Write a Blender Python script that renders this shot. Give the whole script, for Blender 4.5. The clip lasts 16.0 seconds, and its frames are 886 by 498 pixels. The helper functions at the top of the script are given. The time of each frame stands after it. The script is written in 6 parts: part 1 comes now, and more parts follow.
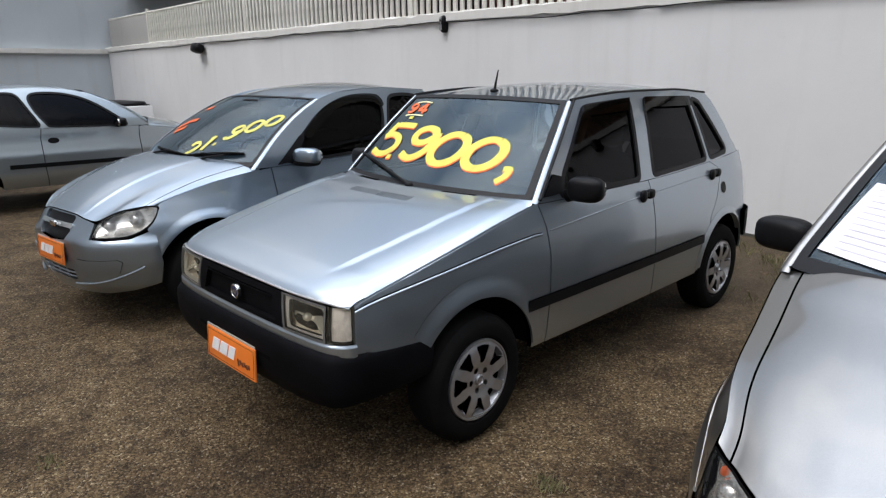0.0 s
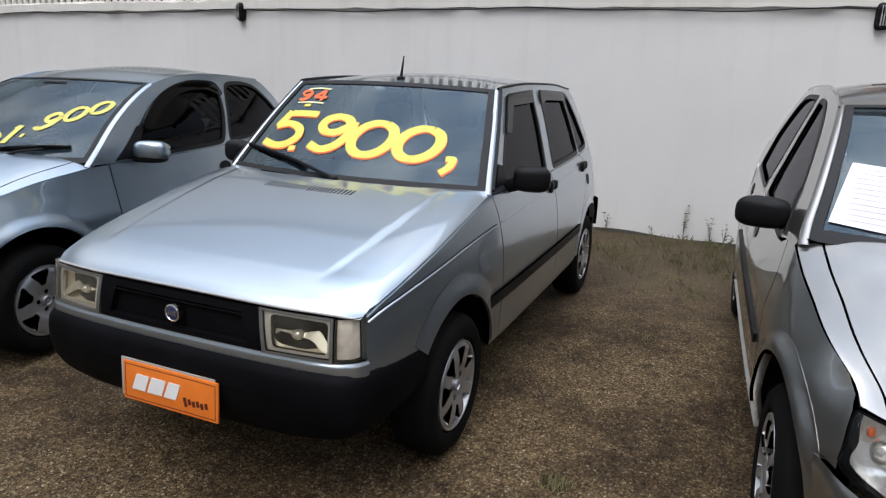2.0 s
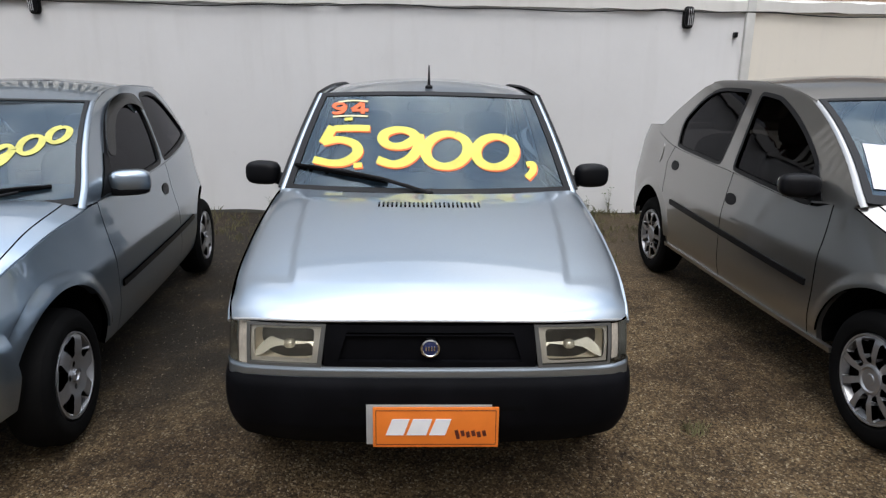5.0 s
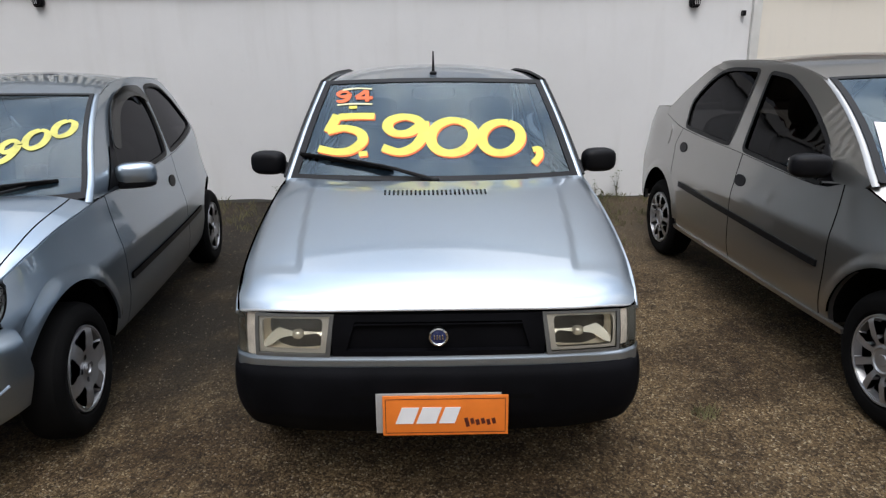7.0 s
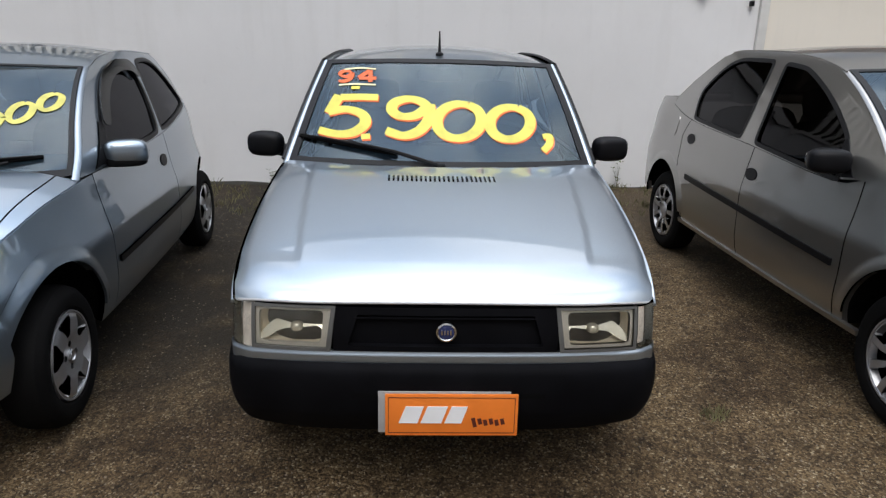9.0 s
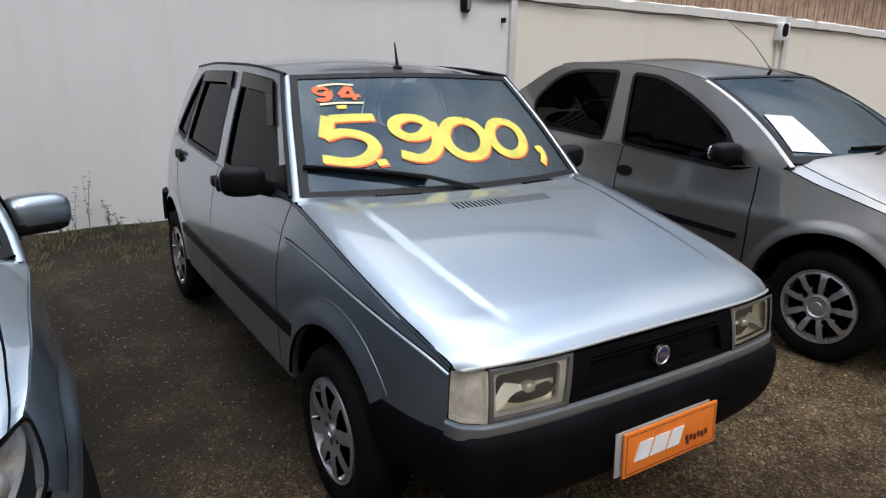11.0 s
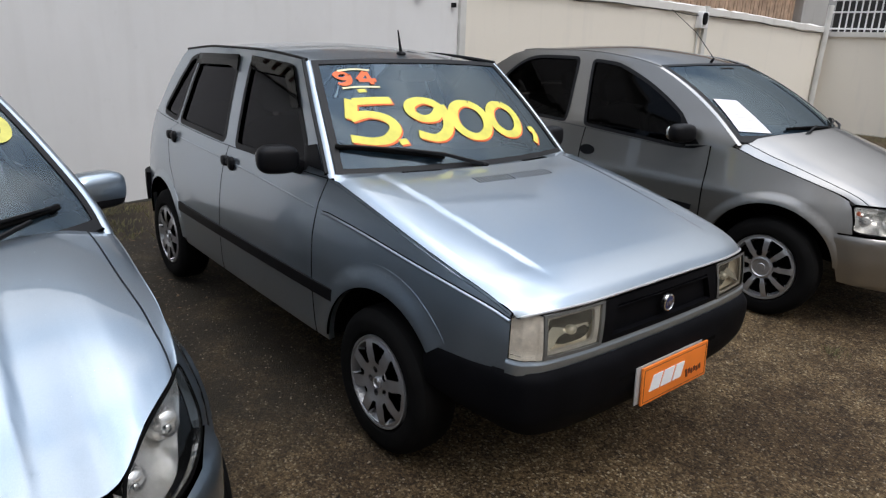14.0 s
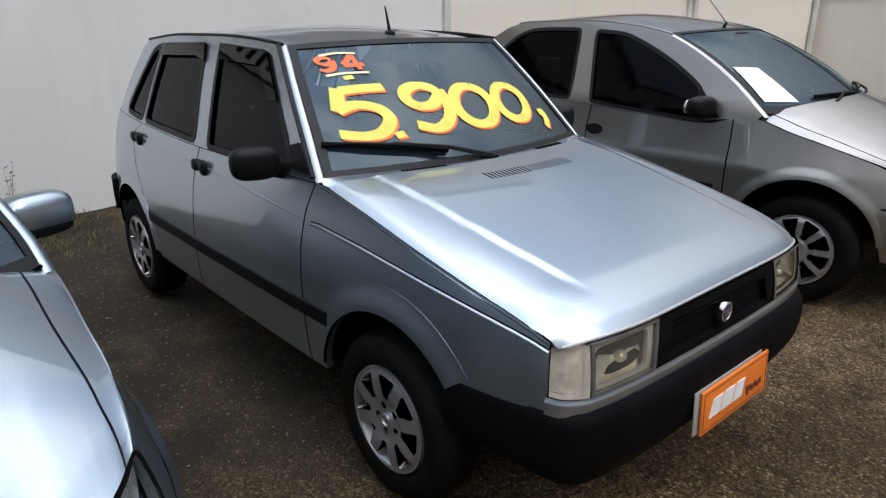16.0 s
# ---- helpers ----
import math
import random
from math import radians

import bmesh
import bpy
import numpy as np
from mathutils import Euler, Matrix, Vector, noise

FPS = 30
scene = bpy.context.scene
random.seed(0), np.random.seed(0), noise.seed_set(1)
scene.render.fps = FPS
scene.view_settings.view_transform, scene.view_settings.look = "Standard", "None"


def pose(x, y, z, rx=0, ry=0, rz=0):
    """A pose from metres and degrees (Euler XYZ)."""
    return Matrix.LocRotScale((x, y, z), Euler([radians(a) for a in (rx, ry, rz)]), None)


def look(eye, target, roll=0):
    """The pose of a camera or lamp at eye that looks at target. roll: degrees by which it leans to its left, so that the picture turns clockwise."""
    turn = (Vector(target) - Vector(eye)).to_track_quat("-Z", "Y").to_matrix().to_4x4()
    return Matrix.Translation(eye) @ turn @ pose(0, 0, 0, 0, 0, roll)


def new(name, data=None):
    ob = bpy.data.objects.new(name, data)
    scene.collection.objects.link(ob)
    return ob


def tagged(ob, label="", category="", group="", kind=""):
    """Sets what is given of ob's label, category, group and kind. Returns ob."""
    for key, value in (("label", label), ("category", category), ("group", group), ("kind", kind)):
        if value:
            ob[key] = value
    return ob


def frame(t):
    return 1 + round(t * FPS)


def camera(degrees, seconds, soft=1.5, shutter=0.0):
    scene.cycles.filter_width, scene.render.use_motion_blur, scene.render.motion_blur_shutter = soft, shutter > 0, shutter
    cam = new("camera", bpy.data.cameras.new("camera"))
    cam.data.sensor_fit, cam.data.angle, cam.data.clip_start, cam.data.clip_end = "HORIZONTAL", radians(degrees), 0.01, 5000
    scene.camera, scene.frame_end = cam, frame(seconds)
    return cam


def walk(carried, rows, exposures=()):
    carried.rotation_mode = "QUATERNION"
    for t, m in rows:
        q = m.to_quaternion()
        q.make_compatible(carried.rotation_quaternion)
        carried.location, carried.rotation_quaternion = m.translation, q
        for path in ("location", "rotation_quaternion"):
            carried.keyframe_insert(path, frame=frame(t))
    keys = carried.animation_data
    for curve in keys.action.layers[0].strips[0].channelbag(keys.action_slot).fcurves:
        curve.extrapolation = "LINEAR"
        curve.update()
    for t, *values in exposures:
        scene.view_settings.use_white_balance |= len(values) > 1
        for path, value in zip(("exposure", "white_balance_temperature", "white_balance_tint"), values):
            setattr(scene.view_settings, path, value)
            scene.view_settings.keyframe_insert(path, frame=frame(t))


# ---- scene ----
cam = camera(66.9, 16.0, soft=1.3)
PATH = [
    (0, (1.009, 1.011, 1.523), (2.334, 2.42, 1.011), -0.6),
    (0.5, (0.988, 1.027, 1.523), (2.306, 2.443, 1.016), 0.1),
    (1, (0.948, 1.132, 1.496), (2.254, 2.53, 0.914), 3.0),
    (1.5, (0.784, 1.481, 1.474), (2.274, 2.707, 0.95), 0.9),
    (1.8, (0.702, 1.722, 1.466), (2.353, 2.723, 0.946), 1.0),
    (2, (0.66, 1.883, 1.422), (2.427, 2.679, 0.93), 1.8),
    (2.5, (0.511, 2.38, 1.442), (2.35, 2.96, 0.911), 1.4),
    (3, (0.352, 2.849, 1.45), (2.23, 3.223, 0.876), 0.9),
    (3.5, (0.328, 3.235, 1.455), (2.233, 3.404, 0.869), -1.0),
    (4, (0.204, 3.511, 1.491), (2.137, 3.493, 0.976), 0.6),
    (6.5, (0.199, 3.531, 1.528), (2.122, 3.538, 0.978), -0.5),
    (7, (0.212, 3.52, 1.525), (2.131, 3.531, 0.96), -0.9),
    (7.5, (0.225, 3.505, 1.525), (2.145, 3.537, 0.964), -1.1),
    (8, (0.251, 3.471, 1.519), (2.172, 3.525, 0.965), -1.3),
    (8.5, (0.282, 3.464, 1.51), (2.195, 3.552, 0.932), -1.4),
    (9, (0.336, 3.581, 1.499), (2.243, 3.563, 0.897), 0.7),
    (9.5, (0.439, 3.955, 1.476), (2.303, 3.608, 0.837), 0.5),
    (9.7, (0.51, 4.109, 1.476), (2.362, 3.679, 0.855), 0.8),
    (11.8, (1.129, 5.434, 1.482), (2.661, 4.278, 0.923), 0.5),
    (12, (1.086, 5.493, 1.484), (2.63, 4.359, 0.909), 0.6),
    (12.5, (1.01, 5.544, 1.497), (2.534, 4.391, 0.91), 0.3),
    (13, (0.993, 5.558, 1.5), (2.51, 4.399, 0.905), 0.7),
    (13.5, (0.986, 5.549, 1.501), (2.483, 4.374, 0.885), 1.0),
    (14, (0.988, 5.537, 1.506), (2.478, 4.347, 0.902), 1.9),
    (14.5, (0.999, 5.53, 1.507), (2.486, 4.336, 0.906), 1.6),
    (15, (1.034, 5.514, 1.505), (2.512, 4.312, 0.898), 1.1),
    (15.5, (1.144, 5.474, 1.493), (2.595, 4.262, 0.838), 0.4),
    (16, (1.336, 5.352, 1.483), (2.793, 4.148, 0.827), -0.8),
]

EXPOSURES = [(0.0, 0.16), (8.0, 0.14), (9.5, 0.05), (12.0, 0.02), (16.0, 0.05)]
walk(cam, [(t, look(eye, target, roll)) for t, eye, target, roll in PATH], EXPOSURES)

# ---- sky and sun ----
world = bpy.data.worlds.new("overcast_sky")
scene.world = world
world.use_nodes = True
wt = world.node_tree
wt.nodes.clear()
w_out = wt.nodes.new("ShaderNodeOutputWorld")
w_bg = wt.nodes.new("ShaderNodeBackground")
w_sky = wt.nodes.new("ShaderNodeTexSky")
w_sky.sky_type, w_sky.sun_disc = "NISHITA", False
w_sky.sun_elevation, w_sky.sun_rotation = radians(54), radians(-83)
w_sky.air_density, w_sky.dust_density = 1.0, 4.0
w_cloud = wt.nodes.new("ShaderNodeTexNoise")
w_cloud.inputs["Scale"].default_value = 2.6
w_cloud.inputs["Detail"].default_value = 5.0
w_ramp = wt.nodes.new("ShaderNodeValToRGB")
w_ramp.color_ramp.elements[0].position, w_ramp.color_ramp.elements[0].color = 0.42, (6.6, 7.9, 10.0, 1)
w_ramp.color_ramp.elements[1].position, w_ramp.color_ramp.elements[1].color = 0.58, (16.4, 16.5, 17.0, 1)
w_mix = wt.nodes.new("ShaderNodeMix")
w_mix.data_type = "RGBA"
w_mix.inputs[0].default_value = 0.75
wt.links.new(w_cloud.outputs["Fac"], w_ramp.inputs["Fac"])
w_co = wt.nodes.new("ShaderNodeTexCoord")
w_sep = wt.nodes.new("ShaderNodeSeparateXYZ")
wt.links.new(w_co.outputs["Generated"], w_sep.inputs["Vector"])
w_square = wt.nodes.new("ShaderNodeMath")
w_square.operation = "POWER"
w_square.inputs[1].default_value = 2.7
w_square.use_clamp = True
wt.links.new(w_sep.outputs["Z"], w_square.inputs[0])
w_rise = wt.nodes.new("ShaderNodeMapRange")
w_rise.inputs[3].default_value, w_rise.inputs[4].default_value = 0.23, 3.9
wt.links.new(w_square.outputs[0], w_rise.inputs[0])
wt.links.new(w_sky.outputs["Color"], w_mix.inputs[6])
wt.links.new(w_ramp.outputs["Color"], w_mix.inputs[7])
w_mul = wt.nodes.new("ShaderNodeMix")
w_mul.data_type, w_mul.blend_type = "RGBA", "MULTIPLY"
w_mul.inputs[0].default_value = 1.0
wt.links.new(w_mix.outputs[2], w_mul.inputs[6])
wt.links.new(w_rise.outputs[0], w_mul.inputs[7])
wt.links.new(w_mul.outputs[2], w_bg.inputs["Color"])
w_bg.inputs["Strength"].default_value = 0.080
wt.links.new(w_bg.outputs["Background"], w_out.inputs["Surface"])

sun_data = bpy.data.lights.new("sun", "SUN")
sun_data.energy, sun_data.angle, sun_data.color = 1.1, radians(30), (0.98, 0.96, 0.94)
sun = new("sun", sun_data)
sun.matrix_world = look((-8, 1.0, 11), (0, 0, 0))


# ---- materials ----
def material(name):
    m = bpy.data.materials.new(name)
    m.use_nodes = True
    return m, m.node_tree, m.node_tree.nodes["Principled BSDF"]


def noise_node(t, scale, detail=4.0, rough=0.55, coord="Object"):
    n = t.nodes.new("ShaderNodeTexNoise")
    n.inputs["Scale"].default_value, n.inputs["Detail"].default_value, n.inputs["Roughness"].default_value = scale, detail, rough
    c = t.nodes.new("ShaderNodeTexCoord")
    t.links.new(c.outputs[coord], n.inputs["Vector"])
    return n


def ramp_node(t, source, stops):
    r = t.nodes.new("ShaderNodeValToRGB")
    while len(r.color_ramp.elements) < len(stops):
        r.color_ramp.elements.new(0.5)
    for e, (p, c) in zip(r.color_ramp.elements, stops):
        e.position, e.color = p, (*c, 1)
    t.links.new(source, r.inputs["Fac"])
    return r


def bump_node(t, source, b, strength, distance, before=None):
    n = t.nodes.new("ShaderNodeBump")
    n.inputs["Strength"].default_value, n.inputs["Distance"].default_value = strength, distance
    t.links.new(source, n.inputs["Height"])
    if before:
        t.links.new(before.outputs["Normal"], n.inputs["Normal"])
    t.links.new(n.outputs["Normal"], b.inputs["Normal"])
    return n


def mix_color(t, fac, a, b, blend="MIX"):
    n = t.nodes.new("ShaderNodeMix")
    n.data_type, n.blend_type = "RGBA", blend
    if isinstance(fac, float):
        n.inputs[0].default_value = fac
    else:
        t.links.new(fac, n.inputs[0])
    for i, v in ((6, a), (7, b)):
        if isinstance(v, tuple):
            n.inputs[i].default_value = (*v, 1)
        else:
            t.links.new(v, n.inputs[i])
    return n.outputs[2]


def simple(name, color, rough=0.5, metal=0.0, vary=0.12, scale=14.0, bump=0.0, bump_scale=200.0, coat=0.0, spec=0.5):
    m, t, b = material(name)
    n = noise_node(t, scale)
    lo = tuple(c * (1 - vary) for c in color)
    hi = tuple(min(1.0, c * (1 + vary)) for c in color)
    r = ramp_node(t, n.outputs["Fac"], [(0.3, lo), (0.7, hi)])
    t.links.new(r.outputs["Color"], b.inputs["Base Color"])
    b.inputs["Roughness"].default_value, b.inputs["Metallic"].default_value = rough, metal
    b.inputs["Coat Weight"].default_value, b.inputs["Specular IOR Level"].default_value = coat, spec
    rr = t.nodes.new("ShaderNodeMapRange")
    rr.inputs[3].default_value, rr.inputs[4].default_value = max(0.02, rough - 0.06), min(1, rough + 0.08)
    n2 = noise_node(t, scale * 4)
    t.links.new(n2.outputs["Fac"], rr.inputs[0])
    t.links.new(rr.outputs[0], b.inputs["Roughness"])
    if bump:
        n3 = noise_node(t, bump_scale, 2.0)
        bump_node(t, n3.outputs["Fac"], b, bump, 0.002)
    return m


def car_paint(name, color, dust=0.14):
    """Metallic silver lacquer: flakes under a clear coat, a film of dust and dried rain."""
    m, t, b = material(name)
    flake = noise_node(t, 900, 1.0)
    fr = ramp_node(t, flake.outputs["Fac"], [(0.35, tuple(c * 0.86 for c in color)), (0.65, tuple(min(1, c * 1.12) for c in color))])
    film = noise_node(t, 3.0, 6.0, 0.65)
    ff = ramp_node(t, film.outputs["Fac"], [(0.45, (0, 0, 0)), (0.8, (dust, dust, dust))])
    c = mix_color(t, ff.outputs["Color"], fr.outputs["Color"], (0.40, 0.39, 0.37))
    t.links.new(c, b.inputs["Base Color"])
    b.inputs["Metallic"].default_value = 0.90
    b.inputs["Roughness"].default_value = 0.32
    b.inputs["Coat Weight"].default_value = 1.0
    b.inputs["Coat IOR"].default_value = 1.8
    rr = t.nodes.new("ShaderNodeMapRange")
    rr.inputs[3].default_value, rr.inputs[4].default_value = 0.0, 0.05
    t.links.new(film.outputs["Fac"], rr.inputs[0])
    t.links.new(rr.outputs[0], b.inputs["Coat Roughness"])
    wave = noise_node(t, 5.0, 1.0)
    bump_node(t, wave.outputs["Fac"], b, 0.012, 0.02)
    return m


def glass(name, tint, gloss_color=(1, 1, 1), ior=1.5, film=0.0, haze=(0.55, 0.58, 0.60)):
    """Thin pane: what is behind it, tinted, and the mirror image of the sky by Fresnel; film adds a streaky haze of
    dust and painted sky reflection.
    """
    m = bpy.data.materials.new(name)
    m.use_nodes = True
    t = m.node_tree
    t.nodes.clear()
    out = t.nodes.new("ShaderNodeOutputMaterial")
    tr = t.nodes.new("ShaderNodeBsdfTransparent")
    tr.inputs["Color"].default_value = (*tint, 1)
    gl = t.nodes.new("ShaderNodeBsdfGlossy")
    gl.inputs["Color"].default_value, gl.inputs["Roughness"].default_value = (*gloss_color, 1), 0.02
    fr = t.nodes.new("ShaderNodeFresnel")
    fr.inputs["IOR"].default_value = ior
    mx = t.nodes.new("ShaderNodeMixShader")
    t.links.new(fr.outputs["Fac"], mx.inputs["Fac"])
    t.links.new(tr.outputs["BSDF"], mx.inputs[1])
    t.links.new(gl.outputs["BSDF"], mx.inputs[2])
    last = mx
    if film:
        df = t.nodes.new("ShaderNodeBsdfDiffuse")
        df.inputs["Color"].default_value = (*haze, 1)
        n = noise_node(t, 2.5, 6.0, 0.6)
        sc = t.nodes.new("ShaderNodeMapping")
        sc.inputs["Scale"].default_value = (0.8, 3.0, 0.8)
        t.links.new(n.inputs["Vector"].links[0].from_socket, sc.inputs["Vector"])
        t.links.new(sc.outputs["Vector"], n.inputs["Vector"])
        r = ramp_node(t, n.outputs["Fac"], [(0.40, (film * 0.25,) * 3), (0.72, (film * 1.5,) * 3)])
        m2 = t.nodes.new("ShaderNodeMixShader")
        t.links.new(r.outputs["Color"], m2.inputs["Fac"])
        t.links.new(mx.outputs["Shader"], m2.inputs[1])
        t.links.new(df.outputs["BSDF"], m2.inputs[2])
        last = m2
    t.links.new(last.outputs["Shader"], out.inputs["Surface"])
    return m


def plaster(name, color, stain=0.5, beyond=None):
    m, t, b = material(name)
    big = noise_node(t, 0.55, 5.0, 0.6)
    r1 = ramp_node(t, big.outputs["Fac"], [(0.3, tuple(c * 0.9 for c in color)), (0.7, color)])
    base = r1.outputs["Color"]
    if beyond:
        # an older, creamier coat of paint on the stretch past the post
        cut, other = beyond
        pc = t.nodes.new("ShaderNodeTexCoord")
        ps = t.nodes.new("ShaderNodeSeparateXYZ")
        pm = t.nodes.new("ShaderNodeMapRange")
        pm.inputs[1].default_value, pm.inputs[2].default_value = cut + 0.02, cut - 0.02
        t.links.new(pc.outputs["Object"], ps.inputs[0])
        t.links.new(ps.outputs["Y"], pm.inputs[0])
        base = mix_color(t, pm.outputs[0], base, other)
    mp = t.nodes.new("ShaderNodeMapping")
    mp.inputs["Scale"].default_value = (3.0, 3.0, 0.35)
    tc = t.nodes.new("ShaderNodeTexCoord")
    t.links.new(tc.outputs["Object"], mp.inputs["Vector"])
    streak = t.nodes.new("ShaderNodeTexNoise")
    streak.inputs["Scale"].default_value, streak.inputs["Detail"].default_value = 1.6, 7.0
    t.links.new(mp.outputs["Vector"], streak.inputs["Vector"])
    r2 = ramp_node(t, streak.outputs["Fac"], [(0.55, (0, 0, 0)), (0.85, (stain,) * 3)])
    c = mix_color(t, r2.outputs["Color"], base, tuple(x * 0.72 for x in (color[0], color[1] * 0.98, color[2] * 0.94)))
    spot = noise_node(t, 7.0, 8.0, 0.7)
    r3 = ramp_node(t, spot.outputs["Fac"], [(0.62, (0, 0, 0)), (0.80, (stain * 0.5,) * 3)])
    c = mix_color(t, r3.outputs["Color"], c, (0.42, 0.40, 0.37))
    t.links.new(c, b.inputs["Base Color"])
    b.inputs["Roughness"].default_value = 0.85
    fine = noise_node(t, 60.0, 6.0, 0.7)
    k = bump_node(t, fine.outputs["Fac"], b, 0.25, 0.004)
    wavy = noise_node(t, 2.2, 3.0)
    bump_node(t, wavy.outputs["Fac"], b, 0.25, 0.03, k)
    return m


def gravel_material(name, bump=1.0):
    """Fine brown-grey gravel with damp and sandy patches, and shade painted between two cars."""
    m, t, b = material(name)
    tc = t.nodes.new("ShaderNodeTexCoord")
    v = t.nodes.new("ShaderNodeTexVoronoi")
    v.inputs["Scale"].default_value = 118.0
    crook = noise_node(t, 70.0, 2.0, 0.6)
    warp = t.nodes.new("ShaderNodeVectorMath")
    warp.operation = "MULTIPLY_ADD"
    warp.inputs[1].default_value = (0.016, 0.016, 0.016)
    t.links.new(crook.outputs["Color"], warp.inputs[0])
    t.links.new(tc.outputs["Object"], warp.inputs[2])
    t.links.new(warp.outputs[0], v.inputs["Vector"])
    bw = t.nodes.new("ShaderNodeSeparateColor")
    t.links.new(v.outputs["Color"], bw.inputs["Color"])
    stones = ramp_node(t, bw.outputs[0], [(0.0, (0.050, 0.033, 0.017)), (0.3, (0.115, 0.077, 0.041)), (0.6, (0.200, 0.139, 0.078)), (0.90, (0.270, 0.202, 0.128)), (1.0, (0.52, 0.45, 0.35))])
    gaps = ramp_node(t, v.outputs["Distance"], [(0.25, (1, 1, 1)), (0.8, (0.62, 0.59, 0.55))])
    c = mix_color(t, 1.0, stones.outputs["Color"], gaps.outputs["Color"], "MULTIPLY")
    patch = noise_node(t, 1.2, 7.0, 0.7)
    pr = ramp_node(t, patch.outputs["Fac"], [(0.40, (0.0, 0.0, 0.0)), (0.56, (0.95, 0.95, 0.95))])
    c = mix_color(t, 1.0, c, (0.80, 0.785, 0.70), "MULTIPLY")
    clods = noise_node(t, 11.0, 5.0, 0.7)
    cr = ramp_node(t, clods.outputs["Fac"], [(0.36, (0.55, 0.53, 0.50)), (0.50, (1, 1, 1)), (0.68, (1.16, 1.15, 1.12))])
    c = mix_color(t, 1.0, c, cr.outputs["Color"], "MULTIPLY")
    c2 = mix_color(t, 1.0, c, (0.44, 0.40, 0.36), "MULTIPLY")
    c = mix_color(t, pr.outputs["Color"], c2, c)
    sep = t.nodes.new("ShaderNodeSeparateXYZ")
    t.links.new(tc.outputs["Object"], sep.inputs[0])

    def between(axis, lo, hi):
        n = t.nodes.new("ShaderNodeMapRange")
        n.interpolation_type = "SMOOTHSTEP"
        n.inputs[1].default_value, n.inputs[2].default_value = lo, hi
        t.links.new(sep.outputs[axis], n.inputs[0])
        return n.outputs[0]

    def times(a, b2):
        n = t.nodes.new("ShaderNodeMath")
        n.operation = "MULTIPLY"
        for i, v in enumerate((a, b2)):
            if isinstance(v, float):
                n.inputs[i].default_value = v
            else:
                t.links.new(v, n.inputs[i])
        return n.outputs[0]
    # dark damp soil along the back wall; between the two left cars, soil plus painted shade
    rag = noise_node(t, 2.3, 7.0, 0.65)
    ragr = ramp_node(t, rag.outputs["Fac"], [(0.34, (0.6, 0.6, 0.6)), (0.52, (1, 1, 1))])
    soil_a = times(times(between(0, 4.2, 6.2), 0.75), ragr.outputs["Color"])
    # damp soil darkened further by the shade of both cars, put into the colour
    soil_and_shade = times(times(times(between(0, 2.4, 3.6), between(1, 3.9, 4.3)), times(between(1, 6.2, 5.5), 0.95)), ragr.outputs["Color"])
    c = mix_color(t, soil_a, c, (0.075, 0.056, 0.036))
    c = mix_color(t, soil_and_shade, c, (0.020, 0.016, 0.011))
    fine = noise_node(t, 150.0, 3.0, 0.7)
    fr = ramp_node(t, fine.outputs["Fac"], [(0.35, (0.72, 0.72, 0.72)), (0.65, (1.18, 1.16, 1.13))])
    c = mix_color(t, 1.0, c, fr.outputs["Color"], "MULTIPLY")
    t.links.new(c, b.inputs["Base Color"])
    b.inputs["Roughness"].default_value = 0.9
    b.inputs["Specular IOR Level"].default_value = 0.25
    inv = t.nodes.new("ShaderNodeMath")
    inv.operation, inv.inputs[0].default_value = "SUBTRACT", 1.0
    t.links.new(v.outputs["Distance"], inv.inputs[1])
    k = bump_node(t, inv.outputs[0], b, 0.7 * bump, 0.009)
    bump_node(t, fine.outputs["Fac"], b, 0.4 * bump, 0.006, k)
    return m


PAINT_UNO = car_paint("silver_blue_lacquer", (0.395, 0.46, 0.525))
PAINT_CELTA = car_paint("pale_blue_silver_lacquer", (0.29, 0.352, 0.415))
PAINT_LOGAN = car_paint("warm_silver_lacquer", (0.300, 0.288, 0.272))
PAINT_FAR = car_paint("light_silver_lacquer", (0.37, 0.42, 0.45))
BLACK = simple("black_plastic", (0.005, 0.005, 0.006), 0.42, 0, 0.25, 9.0, 0.15, 500.0, spec=0.15)
BUMPER = simple("faded_black_bumper_plastic", (0.0045, 0.0045, 0.0055), 0.55, 0, 0.35, 5.0, 0.12, 600.0, spec=0.04)
RUBBER = simple("tyre_rubber", (0.005, 0.0048, 0.0048), 0.8, 0, 0.3, 8.0, 0.3, 120.0, spec=0.08)
SEAL = simple("black_window_rubber", (0.006, 0.006, 0.007), 0.45, 0, 0.2, spec=0.25)
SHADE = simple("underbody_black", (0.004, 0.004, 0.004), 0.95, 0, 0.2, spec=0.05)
CHROME = simple("chrome", (0.82, 0.82, 0.80), 0.10, 1.0, 0.05)
REFLECTOR = simple("lamp_reflector_chrome", (0.80, 0.72, 0.56), 0.34, 0.4, 0.15, 25.0, 0.25, 30.0)
LAMP_GREY = simple("dark_grey_lamp_plastic", (0.10, 0.10, 0.095), 0.45, 0, 0.15)
BEZEL = simple("silver_lamp_bezel", (0.72, 0.70, 0.65), 0.35, 0.3, 0.06)
BRIGHT_CHROME = simple("bright_lamp_chrome", (0.96, 0.90, 0.76), 0.20, 0.7, 0.08, 25.0, 0.3, 40.0)
ALLOY = simple("silver_hubcap_paint", (0.40, 0.40, 0.41), 0.34, 0.75, 0.10, 12.0, 0.0, 100, 0.4)
SILVER_BOWL = simple("silver_lamp_bowl", (0.88, 0.85, 0.78), 0.18, 0.75, 0.30, 14.0, 0.8, 22.0)
